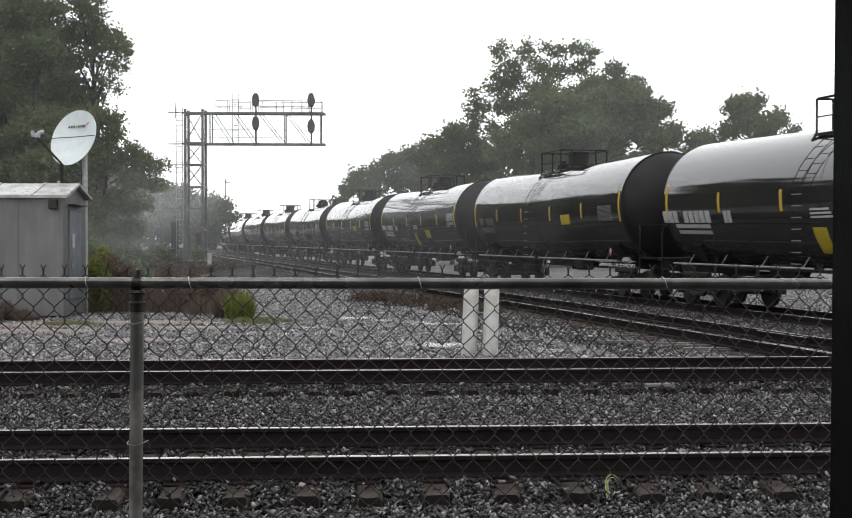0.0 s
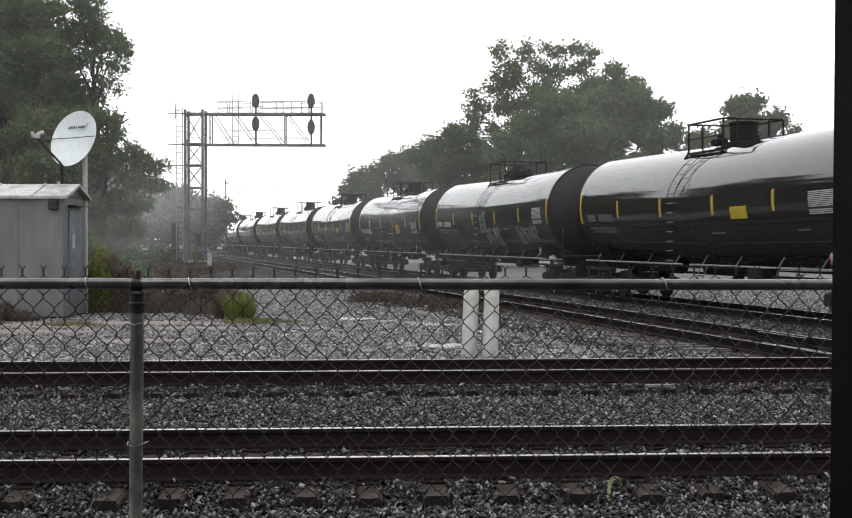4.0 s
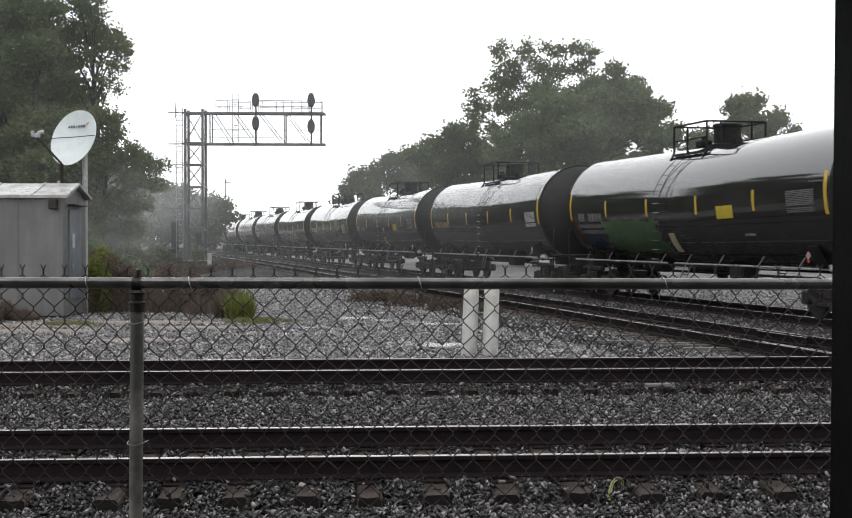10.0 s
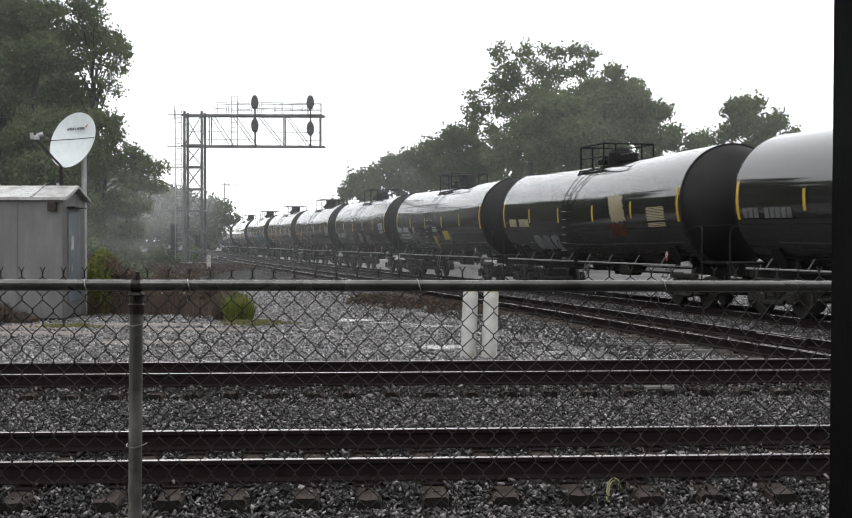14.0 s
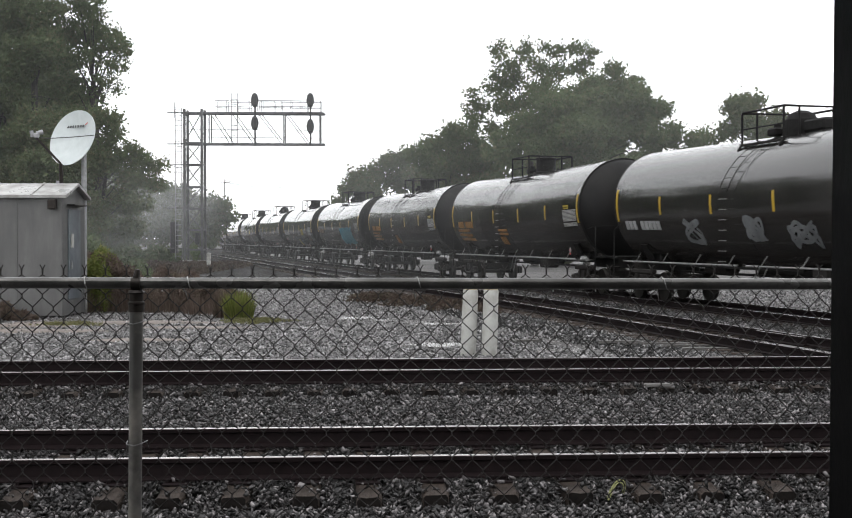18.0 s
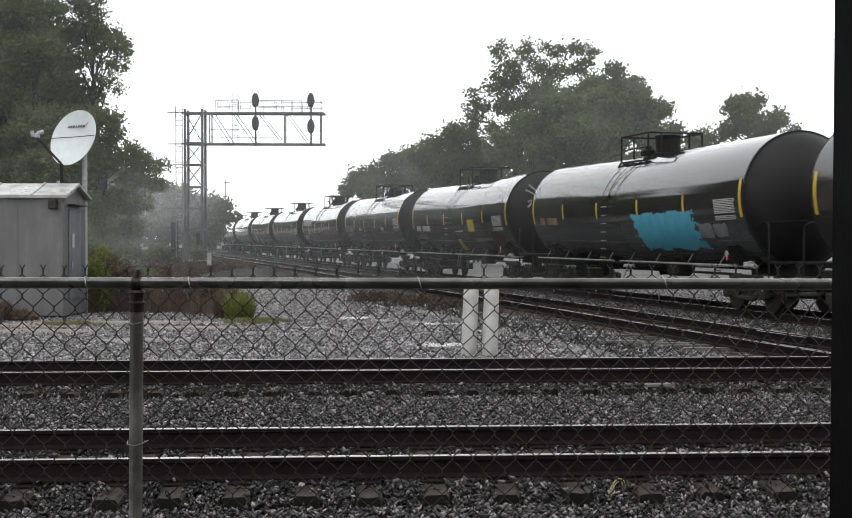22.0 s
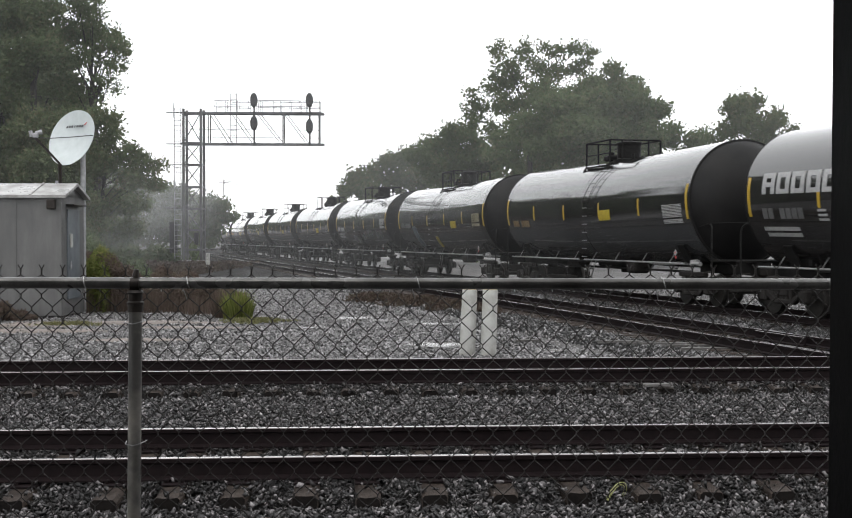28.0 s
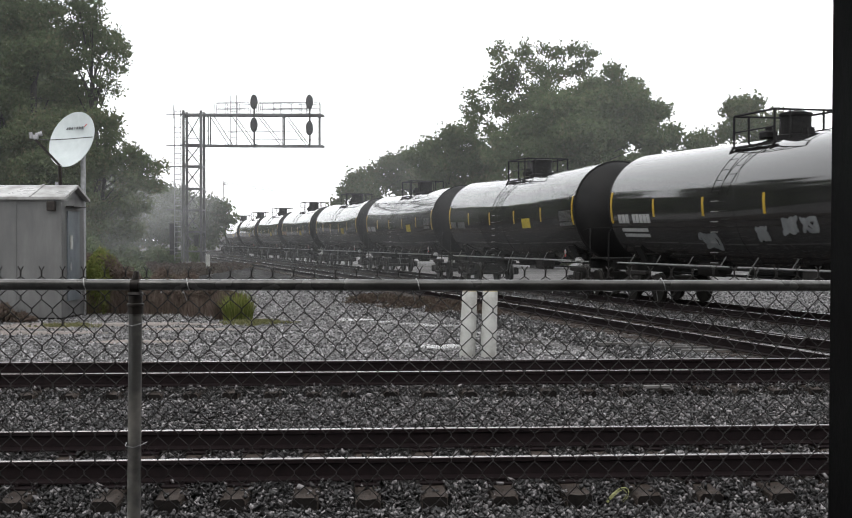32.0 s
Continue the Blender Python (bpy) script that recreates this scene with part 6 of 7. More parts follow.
def car_pose(s):
    """The pose of a car whose middle is s metres along the line; its trucks ride the rails."""
    x0, y0, _ = on_line(s - 6.9)
    x1, y1, _ = on_line(s + 6.9)
    fx, fy = x0 - x1, y0 - y1
    return pose((x0 + x1) / 2, (y0 + y1) / 2, RAIL_Z, 0, 0, math.degrees(math.atan2(-fx, fy)))


def travelled(t):
    """Metres the train has rolled by t seconds; it slows a little."""
    return 12.325 * t - 0.00874 * t * t


CARS = [build_car()]
for i in range(1, 36):
    CARS.append(copy_thing(CARS[0], Matrix()))
for i, car in enumerate(CARS):
    car.matrix_basis = car_pose(FIRST + i * PITCH)


# ---- marks on the cars ----
def tank_of(i):
    return next(o for o in CARS[i].children if o.name.startswith("tank"))


def joined_patches(i, name, material, patches, label):
    for q in patches:
        part(name, shell_patch(*q, lift=0.012, n=3), material, tank_of(i), label)


def letters(i, material, y0, y1, z0, z1):
    """Lettering that cannot be read: a row of plain blocks."""
    n = max(2, round((y1 - y0) / (z1 - z0) * 0.95))
    w = (y1 - y0) / n
    gap = n // 2 - 1 if n > 6 else -1
    joined_patches(i, "letter_block", material, [(y0 + k * w, y0 + (k + 0.8) * w, z0, z1) for k in range(n) if k != gap], "")


def shapes(i, material, y0, y1, z0, z1):
    """A large trade mark, as plain pale frames."""
    n = 6
    w = (y1 - y0) / n
    h = (z1 - z0)
    for k in range(n):
        a, b = y0 + k * w, y0 + (k + 0.86) * w
        s = 0.3 * (b - a)
        joined_patches(i, "painted_shape", material, [(a, a + s, z0, z1), (b - s, b, z0, z1), (a + s, b - s, z1 - 0.24 * h, z1), (a + s, b - s, z0 + (0.34 if k % 5 == 0 else 0.0) * h, z0 + (0.56 if k % 5 == 0 else 0.22) * h)], "large white painted shape")


def bars1(i, material, y0, y1, z0, z1):
    joined_patches(i, "stencil_bar", material, [(y0, y1, z0, max(z1, z0 + 0.035))], "")


def bars2(i, material, y0, y1, z0, z1):
    h = (z1 - z0)
    for a, b in ((0.62, 1.0), (0.0, 0.36)):
        joined_patches(i, "stencil_bar", material, [(y0 + 0.1 * (1 - b), y1, z0 + a * h, z0 + b * h)], "")


def bars3(i, material, y0, y1, z0, z1):
    h = (z1 - z0)
    for a in (0.0, 0.38, 0.78):
        joined_patches(i, "stencil_bar", material, [(y0, y1 - 0.2 * a * (y1 - y0), z0 + a * h, z0 + (a + 0.2) * h)], "")


def square(i, material, y0, y1, z0, z1):
    part("plate", shell_patch(y0, y1, z0, z1, 0.012), material, tank_of(i), "bright square plate")


def slanted(i, material, y0, y1, z0, z1):
    w = y1 - y0
    part("slanted_plate", shell_patch(y0 + 0.15 * w, y0 + 0.72 * w, z0, z1, 0.012, slant=0.1 * w), material, tank_of(i), "slanting yellow plate")


def plate(i, material, y0, y1, z0, z1):
    """A stencilled data panel: rows of bars."""
    rows = 13
    h = (z1 - z0) / rows
    rng = random.Random(i)
    joined_patches(i, "stencil_line", material, [(y0, y1 - rng.uniform(0, 0.05) * (y1 - y0), z0 + k * h, z0 + (k + 0.62) * h) for k in range(rows) if k != 3], "")


def painted(i, material, y0, y1, z0, z1, hollow, label):
    """Spray paint: a ragged patch that clings to the shell."""
    rng = random.Random(int(abs(y0) * 100) + i)
    ny, nz = int((y1 - y0) / 0.03), int((z1 - z0) / 0.025)
    ph = rng.uniform(0, 9)
    grid = {}
    bm = bmesh.new()

    def vert(a, b):
        if (a, b) not in grid:
            y, z = y0 + (y1 - y0) * a / ny, z0 + (z1 - z0) * b / nz
            y += 0.35 * (z1 - z0) * (0.5 - b / nz) + 0.02 * math.sin(5 * b + ph)
            s = max(-0.99, min(0.99, (z - AXIS_Z) / shell_rise(z)))
            c = math.sqrt(1 - s * s)
            grid[(a, b)] = bm.verts.new((c * (RADIUS + 0.011), y, AXIS_Z + dip(y) + s * (shell_rise(z) + 0.011)))
        return grid[(a, b)]

    for a in range(ny):
        for b in range(nz):
            u, v = 2 * (a + 0.5) / ny - 1, 2 * (b + 0.5) / nz - 1
            edge = 0.9 + 0.1 * abs(math.sin(u * 8 + ph)) - 0.12 * abs(math.sin(v * 6 + ph)) + 0.16 * noise.noise((u * 6 * (y1 - y0), v * 9, ph))
            if max(abs(u), abs(v) * (0.92 + 0.12 * math.sin(u * 9 + ph))) > edge:
                continue
            if hollow and noise.noise((u * 2.6 * (y1 - y0) + ph, v * 2.6, ph)) < -0.1 + 0.14 * abs(u):
                continue
            bm.faces.new((vert(a, b), vert(a + 1, b), vert(a + 1, b + 1), vert(a, b + 1)))
    bmesh.ops.solidify(bm, geom=bm.faces[:], thickness=0.004)
    part("spray_paint", bm, material, tank_of(i), label)


def spray(i, material, y0, y1, z0, z1):
    painted(i, material, y0, y1, z0, z1, False, "solid patch of spray paint")


def scrawl(i, material, y0, y1, z0, z1):
    """Looping strokes of a spray can, each a ribbon of paint on the shell."""
    rng = random.Random(int(abs(y0) * 90) + 3 * i)
    count = max(1, round((y1 - y0) / 0.95))
    w = (y1 - y0) / count
    for k in range(count):
        cy, cz = y0 + (k + 0.5) * w, (z0 + z1) / 2
        for n in range(3):
            bm = bmesh.new()
            fa, fb = rng.choice(((1, 2), (2, 3), (1, 1), (3, 2)))
            pa, pb = rng.uniform(0, 6), rng.uniform(0, 6)
            ra, rb, wide = 0.44 * w * rng.uniform(0.6, 1.0), 0.46 * (z1 - z0) * rng.uniform(0.6, 1.0), rng.uniform(0.03, 0.07)
            turn = rng.uniform(0.55, 1.0) * 2 * math.pi
            path = [(cy + ra * math.sin(fa * turn * q / 40 + pa), cz + rb * math.sin(fb * turn * q / 40 + pb)) for q in range(41)]
            last = None
            for q in range(41):
                ay, az = path[max(q - 1, 0)]
                by, bz = path[min(q + 1, 40)]
                d = math.hypot(by - ay, bz - az) + 1e-6
                ny, nz = -(bz - az) / d * wide, (by - ay) / d * wide
                row = []
                for e in (-1, 1):
                    y, z = path[q][0] + e * ny, path[q][1] + e * nz
                    t = max(-0.99, min(0.99, (z - AXIS_Z) / shell_rise(z)))
                    lift = 0.009 + 0.002 * n + 0.0005 * (q % 2)
                    row.append(bm.verts.new((math.sqrt(1 - t * t) * (RADIUS + lift), y, AXIS_Z + dip(y) + t * (shell_rise(z) + lift))))
                if last:
                    bm.faces.new((last[0], last[1], row[1], row[0]))
                last = row
            part("spray_paint", bm, material, tank_of(i), "pale looping scrawl of spray paint")


letters(0, M_WHITE, -7.88, -5.08, 2.12, 2.43)
bars2(0, M_WHITE, -7.23, -5.26, 1.82, 2.07)
letters(0, M_WHITE, -4.40, -3.98, 2.12, 2.42)
slanted(0, M_YELLOWPLATE, -0.69, 0.25, 1.44, 2.01)
bars3(0, M_WHITE, -0.41, 0.47, 2.22, 2.44)
letters(1, M_GREYPLATE, -6.95, -5.08, 2.26, 2.53)
bars2(1, M_GREYPLATE, -6.75, -5.23, 1.92, 2.11)
plate(1, M_GREYPLATE, 5.92, 7.02, 2.24, 2.74)
square(1, M_YELLOWPLATE, 2.57, 3.41, 2.22, 2.55)
letters(2, M_WHITE, -7.57, -4.96, 2.18, 2.44)
bars2(2, M_WHITE, -7.09, -5.11, 1.86, 2.10)
letters(2, M_WHITE, -4.22, -3.88, 2.18, 2.44)
bars3(2, M_WHITE, -0.12, 0.60, 2.27, 2.47)
slanted(2, M_YELLOWPLATE, -0.57, 0.35, 1.49, 2.04)
square(2, M_YELLOWPLATE, 1.97, 2.86, 1.79, 2.18)
plate(2, M_WHITE, 6.30, 7.44, 2.32, 2.86)
bars3(2, M_GREYPLATE, -3.39, -2.71, 1.54, 1.77)
bars1(2, M_WHITE, 6.29, 6.73, 2.24, 2.28)
letters(3, M_GREYPLATE, -7.05, -4.98, 2.25, 2.48)
bars2(3, M_GREYPLATE, -7.01, -4.95, 1.90, 2.07)
square(3, M_YELLOWPLATE, 2.43, 3.24, 2.24, 2.55)
plate(3, M_WHITE, 6.01, 7.15, 2.25, 2.77)
bars1(3, M_GREYPLATE, 1.20, 1.92, 1.89, 1.93)
bars1(3, M_GREYPLATE, 5.35, 5.84, 1.89, 1.93)
letters(4, M_WHITE, -7.33, -6.51, 2.30, 2.52)
letters(4, M_WHITE, -6.27, -5.05, 2.28, 2.51)
bars2(4, M_GREYPLATE, -7.25, -5.65, 1.98, 2.16)
scrawl(4, M_PALEPAINT, -0.58, 0.32, 1.98, 3.00)
spray(4, M_RUSTPAINT, -4.23, -2.66, 1.76, 2.40)
scrawl(4, M_PALEPAINT, -0.06, 2.00, 1.42, 2.32)
spray(4, M_RUSTPAINT, 1.89, 3.40, 1.75, 2.15)
scrawl(4, M_PALEPAINT, 3.95, 6.35, 1.55, 2.24)
plate(4, M_WHITE, 6.06, 7.03, 2.27, 2.85)
bars1(4, M_WHITE, 2.48, 3.00, 2.12, 2.16)
letters(5, M_WHITE, -7.10, -6.13, 2.08, 2.33)
letters(5, M_WHITE, -5.91, -4.27, 2.06, 2.35)
bars2(5, M_GREYPLATE, -7.11, -5.27, 1.70, 1.92)
square(5, M_YELLOWPLATE, 2.18, 3.05, 2.07, 2.55)
slanted(5, M_YELLOWPLATE, -0.18, 0.60, 1.28, 1.75)
plate(5, M_WHITE, 5.62, 6.86, 2.03, 2.62)
bars1(5, M_WHITE, 0.10, 1.19, 2.09, 2.13)
bars1(5, M_GREYPLATE, 2.69, 3.33, 1.71, 1.75)
bars3(5, M_GREYPLATE, 3.97, 4.94, 1.57, 1.75)
letters(6, M_GREYPLATE, -6.90, -4.44, 2.23, 2.50)
bars2(6, M_GREYPLATE, -7.09, -5.08, 1.86, 2.06)
square(6, M_YELLOWPLATE, 2.67, 3.49, 2.22, 2.54)
plate(6, M_WHITE, 6.10, 7.24, 2.24, 2.77)
spray(6, M_RUSTPAINT, -4.41, -2.70, 1.64, 2.17)
bars1(6, M_GREYPLATE, 0.97, 1.77, 1.86, 1.90)
bars3(6, M_GREYPLATE, 3.76, 4.66, 1.75, 1.92)
letters(7, M_GREYPLATE, -6.93, -4.96, 2.25, 2.50)
bars2(7, M_GREYPLATE, -7.11, -5.02, 1.86, 2.15)
spray(7, M_GREEN, -5.11, -0.70, 1.33, 2.34)
spray(7, M_NAVY, -6.9, -5.2, 1.4, 1.82)
spray(7, M_RUSTPAINT, -7.6, -6.9, 1.6, 2.3)
slanted(7, M_CREAM, -0.63, 0.01, 1.40, 1.92)
square(7, M_YELLOWPLATE, 2.62, 3.46, 2.24, 2.56)
plate(7, M_GREYPLATE, 5.99, 7.16, 2.28, 2.79)
bars1(7, M_PALEPAINT, 3.76, 4.26, 1.79, 1.84)
letters(8, M_FADED, -6.97, -4.57, 2.23, 2.48)
plate(8, M_WHITE, 6.17, 7.26, 2.14, 2.68)
letters(9, M_GREYPLATE, -7.35, -5.11, 2.23, 2.47)
square(9, M_YELLOWPLATE, 2.48, 3.35, 2.21, 2.54)
slanted(9, M_YELLOWPLATE, -0.78, -0.00, 1.40, 1.88)
plate(9, M_GREYPLATE, 5.84, 6.97, 2.22, 2.73)
bars3(9, M_WHITE, -0.14, 0.22, 2.24, 2.39)
letters(10, M_CREAM, -6.94, -4.69, 2.24, 2.51)
spray(10, M_CREAM, 2.84, 4.04, 2.29, 3.14)
spray(10, M_RUSTPAINT, 2.71, 3.97, 1.86, 2.27)
plate(10, M_CREAM, 5.60, 6.77, 2.10, 2.67)
scrawl(10, M_PALEPAINT, -4.64, -1.97, 1.42, 1.94)
letters(11, M_WHITE, -7.63, -5.12, 2.16, 2.41)
bars2(11, M_WHITE, -7.10, -5.24, 1.84, 2.06)
letters(11, M_WHITE, -4.24, -3.94, 2.15, 2.43)
bars3(11, M_WHITE, -0.23, 0.51, 2.23, 2.46)
slanted(11, M_YELLOWPLATE, -0.57, 0.21, 1.47, 2.01)
square(11, M_YELLOWPLATE, 1.52, 2.44, 1.81, 2.21)
spray(11, M_GREEN, 2.24, 2.94, 1.68, 2.11)
scrawl(11, M_PALEPAINT, -5.16, -2.86, 1.53, 2.20)
letters(12, M_WHITE, -7.13, -4.72, 1.96, 2.21)
scrawl(12, M_PALEPAINT, -3.47, -2.23, 1.55, 2.29)
scrawl(12, M_PALEPAINT, -0.05, 0.89, 1.68, 2.36)
scrawl(12, M_PALEPAINT, 1.80, 3.18, 1.53, 2.14)
plate(12, M_WHITE, 6.06, 7.21, 2.13, 2.72)
bars3(12, M_GREYPLATE, 3.96, 4.62, 1.61, 1.75)
letters(13, M_ORANGE, -6.77, -4.57, 2.17, 2.44)
bars3(13, M_ORANGE, -6.97, -4.95, 1.64, 2.11)
bars2(13, M_ORANGE, -1.21, -0.08, 1.92, 2.15)
letters(13, M_ORANGE, -1.23, -0.47, 1.55, 1.84)
plate(13, M_WHITE, 6.25, 7.48, 2.11, 2.67)
bars2(13, M_YELLOWPLATE, 6.31, 6.79, 2.69, 2.82)
letters(14, M_ORANGE, -6.63, -4.46, 2.19, 2.43)
bars3(14, M_ORANGE, -6.85, -4.81, 1.65, 2.08)
bars2(14, M_ORANGE, -1.23, -0.62, 1.78, 1.97)
letters(14, M_ORANGE, -1.17, -0.47, 1.54, 1.78)
plate(14, M_WHITE, 6.36, 7.57, 2.11, 2.66)
bars2(14, M_YELLOWPLATE, 6.43, 6.96, 2.68, 2.80)
spray(15, M_BLUE, 0.96, 5.29, 1.40, 2.49)
letters(15, M_FADED, -6.94, -5.20, 2.18, 2.42)
scrawl(15, M_PALEPAINT, 5.13, 6.73, 1.75, 2.07)
plate(15, M_WHITE, 6.25, 7.34, 2.16, 2.70)
letters(16, M_WHITE, -6.90, -6.01, 2.08, 2.33)
letters(16, M_WHITE, -5.74, -4.28, 2.08, 2.33)
bars2(16, M_GREYPLATE, -6.99, -5.21, 1.70, 1.92)
square(16, M_YELLOWPLATE, 2.24, 3.14, 2.06, 2.56)
slanted(16, M_YELLOWPLATE, -0.16, 0.62, 1.28, 1.75)
plate(16, M_WHITE, 5.79, 7.03, 2.03, 2.62)
spray(16, M_RUSTPAINT, 5.15, 6.81, 1.54, 2.00)
bars1(16, M_WHITE, 0.20, 1.34, 2.08, 2.12)
bars1(16, M_GREYPLATE, 2.73, 5.14, 1.69, 1.75)
letters(17, M_GREYPLATE, -7.80, -5.10, 2.15, 2.41)
bars2(17, M_GREYPLATE, -7.16, -5.16, 1.83, 2.07)
bars2(17, M_WHITE, -3.22, -2.47, 2.24, 2.41)
bars3(17, M_WHITE, 3.09, 3.85, 2.23, 2.40)
plate(17, M_WHITE, 6.40, 7.52, 2.27, 2.82)
bars1(17, M_GREYPLATE, 6.35, 7.25, 2.07, 2.17)
shapes(18, M_WHITE, -6.97, -3.18, 2.72, 3.21)
letters(18, M_GREYPLATE, -7.01, -5.23, 2.15, 2.39)
bars3(18, M_WHITE, -4.68, -4.30, 2.10, 2.36)
bars2(18, M_WHITE, -7.13, -5.60, 1.74, 1.96)
square(18, M_YELLOWPLATE, 1.45, 2.02, 2.31, 2.63)
letters(19, M_FADED, -7.03, -5.18, 2.14, 2.37)
square(19, M_YELLOWPLATE, 1.51, 2.38, 2.32, 2.64)
plate(19, M_WHITE, 6.10, 7.30, 2.11, 2.64)
letters(20, M_GREYPLATE, -7.04, -4.99, 2.27, 2.49)
spray(20, M_PALEBLUE, -4.60, -3.74, 1.40, 2.36)
square(20, M_YELLOWPLATE, 2.56, 3.45, 2.22, 2.53)
slanted(20, M_YELLOWPLATE, -0.83, -0.08, 1.39, 1.87)
plate(20, M_CREAM, 5.97, 7.07, 2.23, 2.77)
letters(21, M_WHITE, -7.12, -6.32, 2.20, 2.46)
letters(21, M_WHITE, -6.09, -4.85, 2.21, 2.46)
bars2(21, M_WHITE, -7.02, -5.21, 1.80, 2.05)
plate(21, M_WHITE, 6.08, 7.26, 2.30, 2.84)
scrawl(21, M_PALEPAINT, 4.57, 6.32, 1.79, 2.21)
scrawl(21, M_PALEPAINT, -2.30, -1.04, 1.47, 1.98)
scrawl(21, M_PALEPAINT, 0.81, 1.53, 1.72, 2.11)
scrawl(21, M_PALEPAINT, 2.07, 3.71, 1.87, 2.28)
plate(22, M_GREYPLATE, 6.36, 7.52, 2.19, 2.70)
# three cars have dull paint, and some carry a small dome in place of the round housing
for i in (12, 13, 14):
    tank = tank_of(i)
    tank.data = tank.data.copy()
    tank.data.materials[0] = M_TANKDULL
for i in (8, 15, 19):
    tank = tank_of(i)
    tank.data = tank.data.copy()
    tank.data.materials[0] = M_TANKSMEAR
bm = spun([(0.0, AXIS_Z + RADIUS - 0.2), (0.42, AXIS_Z + RADIUS - 0.2), (0.42, AXIS_Z + RADIUS + 0.1), (0.4, AXIS_Z + RADIUS + 0.3), (0.3, AXIS_Z + RADIUS + 0.45), (0.15, AXIS_Z + RADIUS + 0.52), (0.0, AXIS_Z + RADIUS + 0.54)], 28, "Z", (0, 0.1, 0))
block(bm, (0.1, 1.0, AXIS_Z + RADIUS + 0.1), (0.3, 0.9, 0.3), bevel=0.05)
DOME = bpy.data.meshes.new("dome")
bm.to_mesh(DOME)
bm.free()
DOME.materials.append(M_BLACK)
for i in (4, 10, 12, 17):
    housing = next(o for o in CARS[i].children if o.name.startswith("fittings_housing"))
    housing.data = DOME
# on two cars the ladder stands further along
for i in (8, 19):
    for o in CARS[i].children:
        if o.name.startswith("ladder_stringer"):
            o.matrix_basis = pose(0, 1.35, 0)
# a pale scrawl on one tank's end
bm = bmesh.new()
for pts in ([(-0.9, 3.3), (-0.2, 3.75), (0.2, 3.2), (0.95, 3.6)], [(0.9, 3.15), (0.3, 3.3), (-0.3, 3.15), (-0.8, 2.95)], [(0.1, 3.7), (0.35, 3.35), (0.2, 2.85)], [(0.8, 3.8), (0.45, 3.45), (0.9, 2.95)]):
    chain(bm, [(x, 8.56 - 0.62 * ((x * x + (z - 2.8) ** 2) / 2.5), z) for x, z in pts], 0.045, 5)
part("spray_paint", bm, M_PALEPAINT, tank_of(16), "pale blue scrawl on the tank's end")
# the cars further back carry the common marks
rng = random.Random(8)
for i in range(22, 36):
    letters(i, rng.choice((M_GREYPLATE, M_WHITE, M_ORANGE)), -7.4, -5.2, 2.24, 2.5)
    if i > 22:
        plate(i, rng.choice((M_GREYPLATE, M_WHITE)), 6.1, 7.2, 2.28, 2.8)
    if rng.random() < 0.6:
        square(i, M_YELLOWPLATE, 2.4, 3.3, 2.2, 2.55)


# ---- unseen roof, wall and floor added round the camera ----
def slab(name, centre, size, material, label, bevel=0.01):
    bm = bmesh.new()
    block(bm, centre, size, bevel=bevel)
    return tagged(part(name, bm, material, None), label, "shelter", kind="structure")


slab("shelter_floor", (0, -0.6, 0.0), (11.0, 4.2, 0.5), M_CONCRETE, "plain unseen concrete slab added under the camera")
slab("wall_rear", (0, -2.62, 1.45), (11.0, 0.2, 2.4), M_CONCRETE, "plain unseen wall added behind the camera")
# added out of view to shade the post and dim the fence rail's reflection
slab("ceiling", (0, 0.1, 2.73), (11.4, 5.8, 0.14), M_TIE, "unseen dark roof added to shade the post and fence rail")


# ---- translucent sheets standing in for rain haze, thicker with distance ----
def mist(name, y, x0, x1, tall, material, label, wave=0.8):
    """A translucent sheet standing in for haze, facing the camera, gently folded."""
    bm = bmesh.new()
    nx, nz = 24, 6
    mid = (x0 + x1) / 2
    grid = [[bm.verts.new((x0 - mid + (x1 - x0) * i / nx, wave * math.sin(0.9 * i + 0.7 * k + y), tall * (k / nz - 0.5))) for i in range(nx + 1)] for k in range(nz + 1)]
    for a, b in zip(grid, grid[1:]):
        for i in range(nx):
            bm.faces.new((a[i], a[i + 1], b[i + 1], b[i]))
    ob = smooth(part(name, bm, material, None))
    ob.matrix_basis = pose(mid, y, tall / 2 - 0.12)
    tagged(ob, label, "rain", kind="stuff")


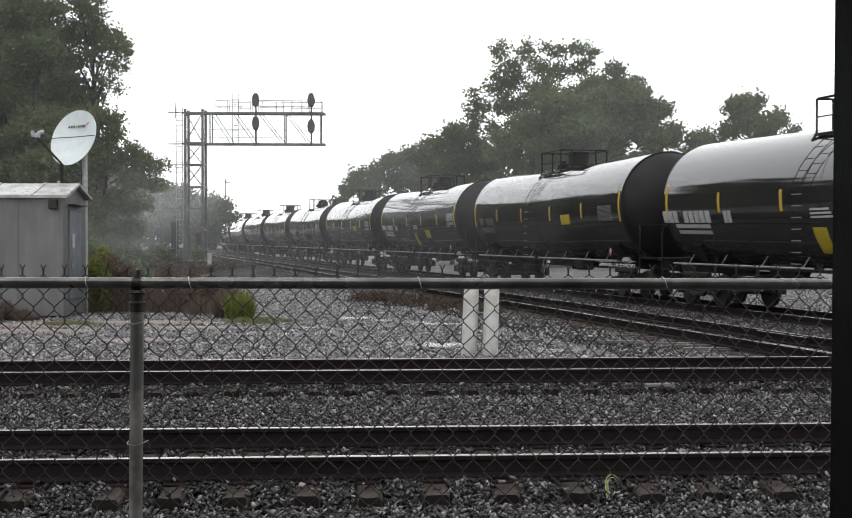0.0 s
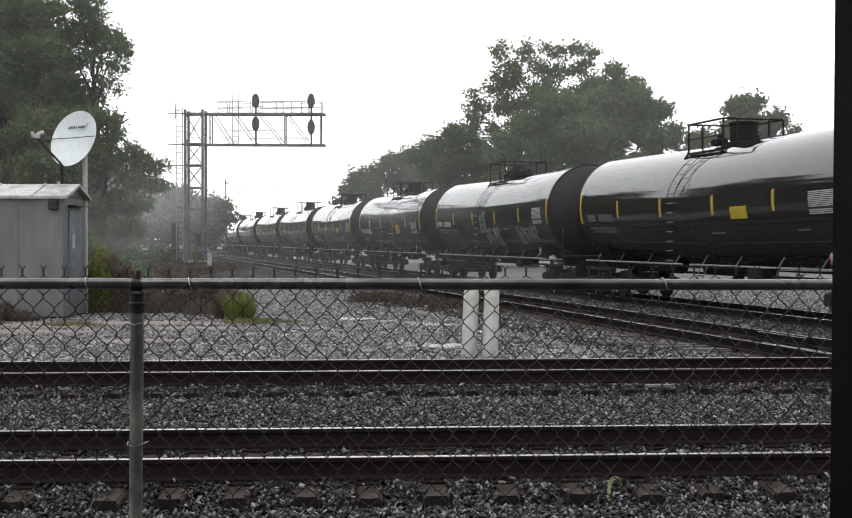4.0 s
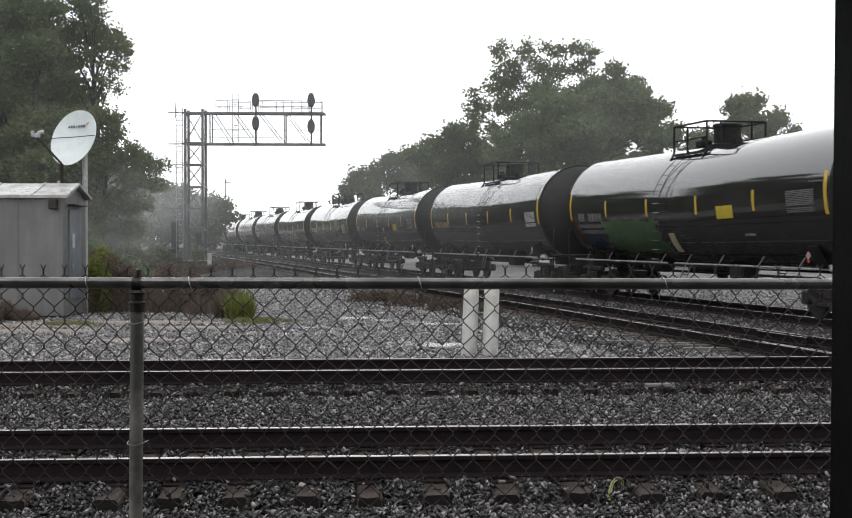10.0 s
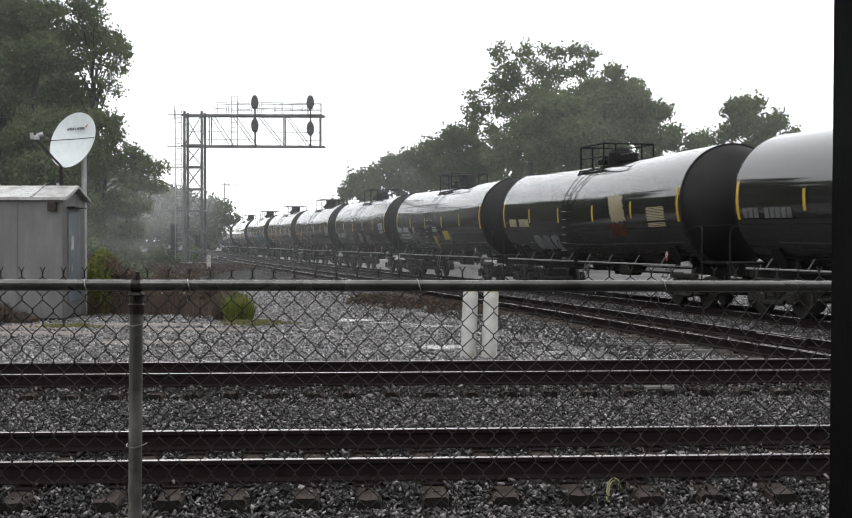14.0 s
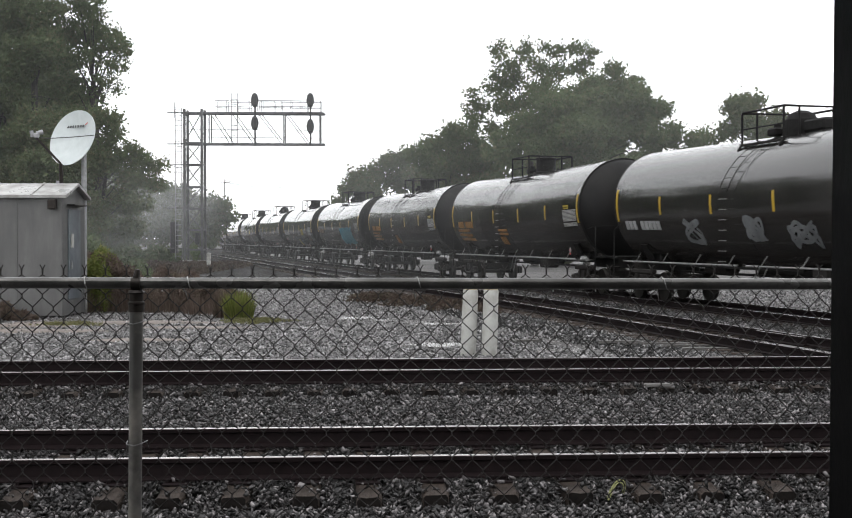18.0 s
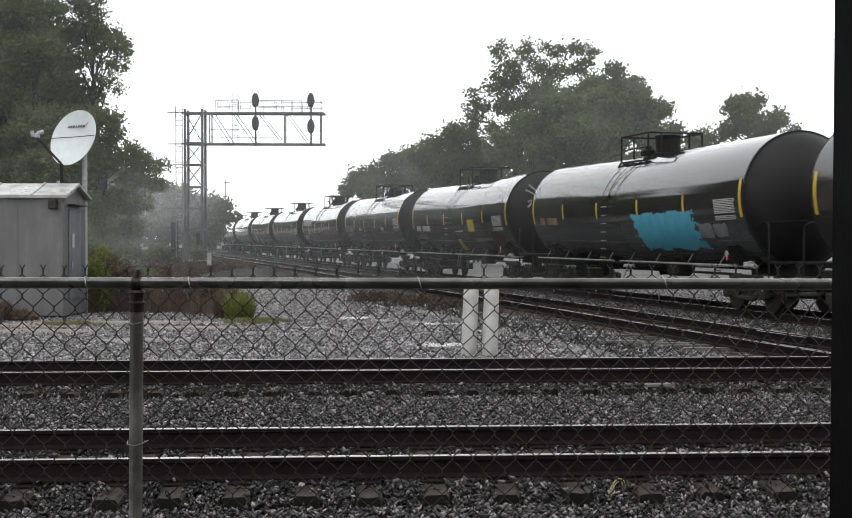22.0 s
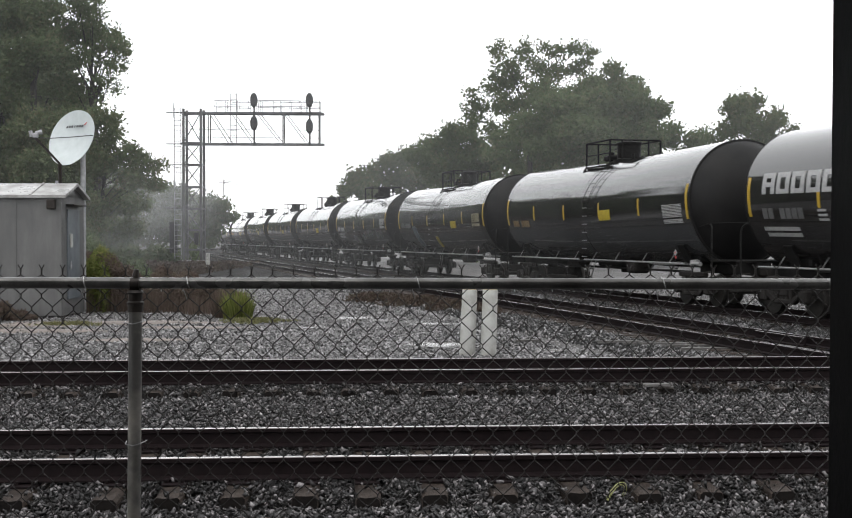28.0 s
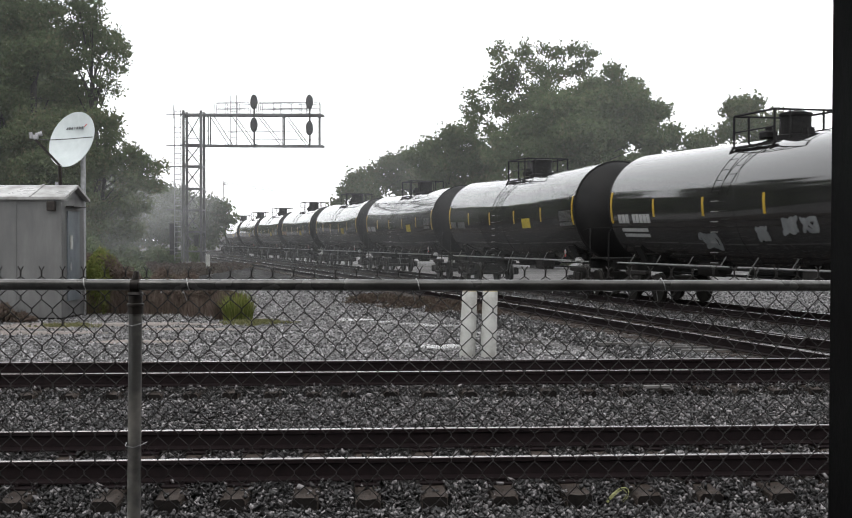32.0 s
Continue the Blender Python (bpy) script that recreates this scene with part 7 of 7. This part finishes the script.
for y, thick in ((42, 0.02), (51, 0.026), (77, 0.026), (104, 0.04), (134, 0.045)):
    mist("rain_mist", y, -0.4 * y, 0.4 * y, 0.23 * y + 4, haze_matter("haze_veil", thick, 0.12), "thin translucent sheet standing in for rain haze over the yard")
# soft-rimmed sheets that add local haze by the bridge and left trees
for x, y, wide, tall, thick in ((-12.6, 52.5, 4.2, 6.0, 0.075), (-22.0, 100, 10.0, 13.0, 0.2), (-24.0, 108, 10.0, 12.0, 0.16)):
    mist("spray", y, x - wide, x + wide, tall, haze_matter("haze_patch", thick, 0.35, (wide, tall / 2)), "soft-rimmed translucent sheet standing in for haze", 0.3)


# ---- a bent blade of grass that nods in the rain ----
def build_blade():
    b = thing("grass_blade", (1.35, 9.2, -0.05), "curled yellow-green blade of grass beside the front rail", "grass")
    for k, (dx, r) in enumerate(((0.0, 0.052), (0.014, 0.038))):
        bm = bmesh.new()
        pts = [Vector((dx, 0, 0)), Vector((dx - 0.002, 0, 0.07))]
        for i in range(9):
            w = radians(180 - 24 * i)
            pts.append(Vector((dx + r + r * math.cos(w), 0.004 * i, 0.1 + 1.5 * r * math.sin(w))))
        for i, (a, c) in enumerate(zip(pts, pts[1:])):
            bar(bm, a, c, 0.007 - 0.0005 * i, 5, 0.0065 - 0.0005 * i)
        part("stalk", bm, M_STRAW, b)
    return b


BLADE = build_blade()


def wheelsets(car):
    return [w for truck in car.children if truck.name.startswith("truck") for w in truck.children if w.name.startswith("wheelset")]


def motions():
    for i, car in enumerate(CARS):
        walk(car, [(t, car_pose(FIRST + i * PITCH - travelled(t))) for t in (0.5 * k for k in range(65))])
        # the wheels turn while their car is near enough to see them
        near = [k / FPS for k in range(0, 961) if 8 < FIRST + i * PITCH - travelled(k / FPS) < 75]
        if near:
            turns = [(t, -math.degrees(travelled(t) / 0.425) % 360) for t in near]
            if near[0] > 0:
                turns = [(0.0, turns[0][1])] + turns
            if near[-1] < 32:
                turns = turns + [(32.0, turns[-1][1])]
            for w in wheelsets(car):
                y = w.matrix_basis.translation.y
                walk(w, [(t, pose(0, y, 0.425, a)) for t, a in turns])
    walk(BLADE, [(t, pose(1.35, 9.2, -0.05, 0, 0.6 * nod, 0)) for t, nod in ((0.0, -14), (3.0, 0), (5.5, 20), (6.0, 26), (8.0, 18), (9.0, 24), (11.0, 10), (13.0, -6), (15.0, 15), (17.0, 20), (19.0, 55), (21.0, 40), (23.0, 24), (25.0, 10), (28.0, 55), (30.0, 48), (32.0, 75))])


motions()
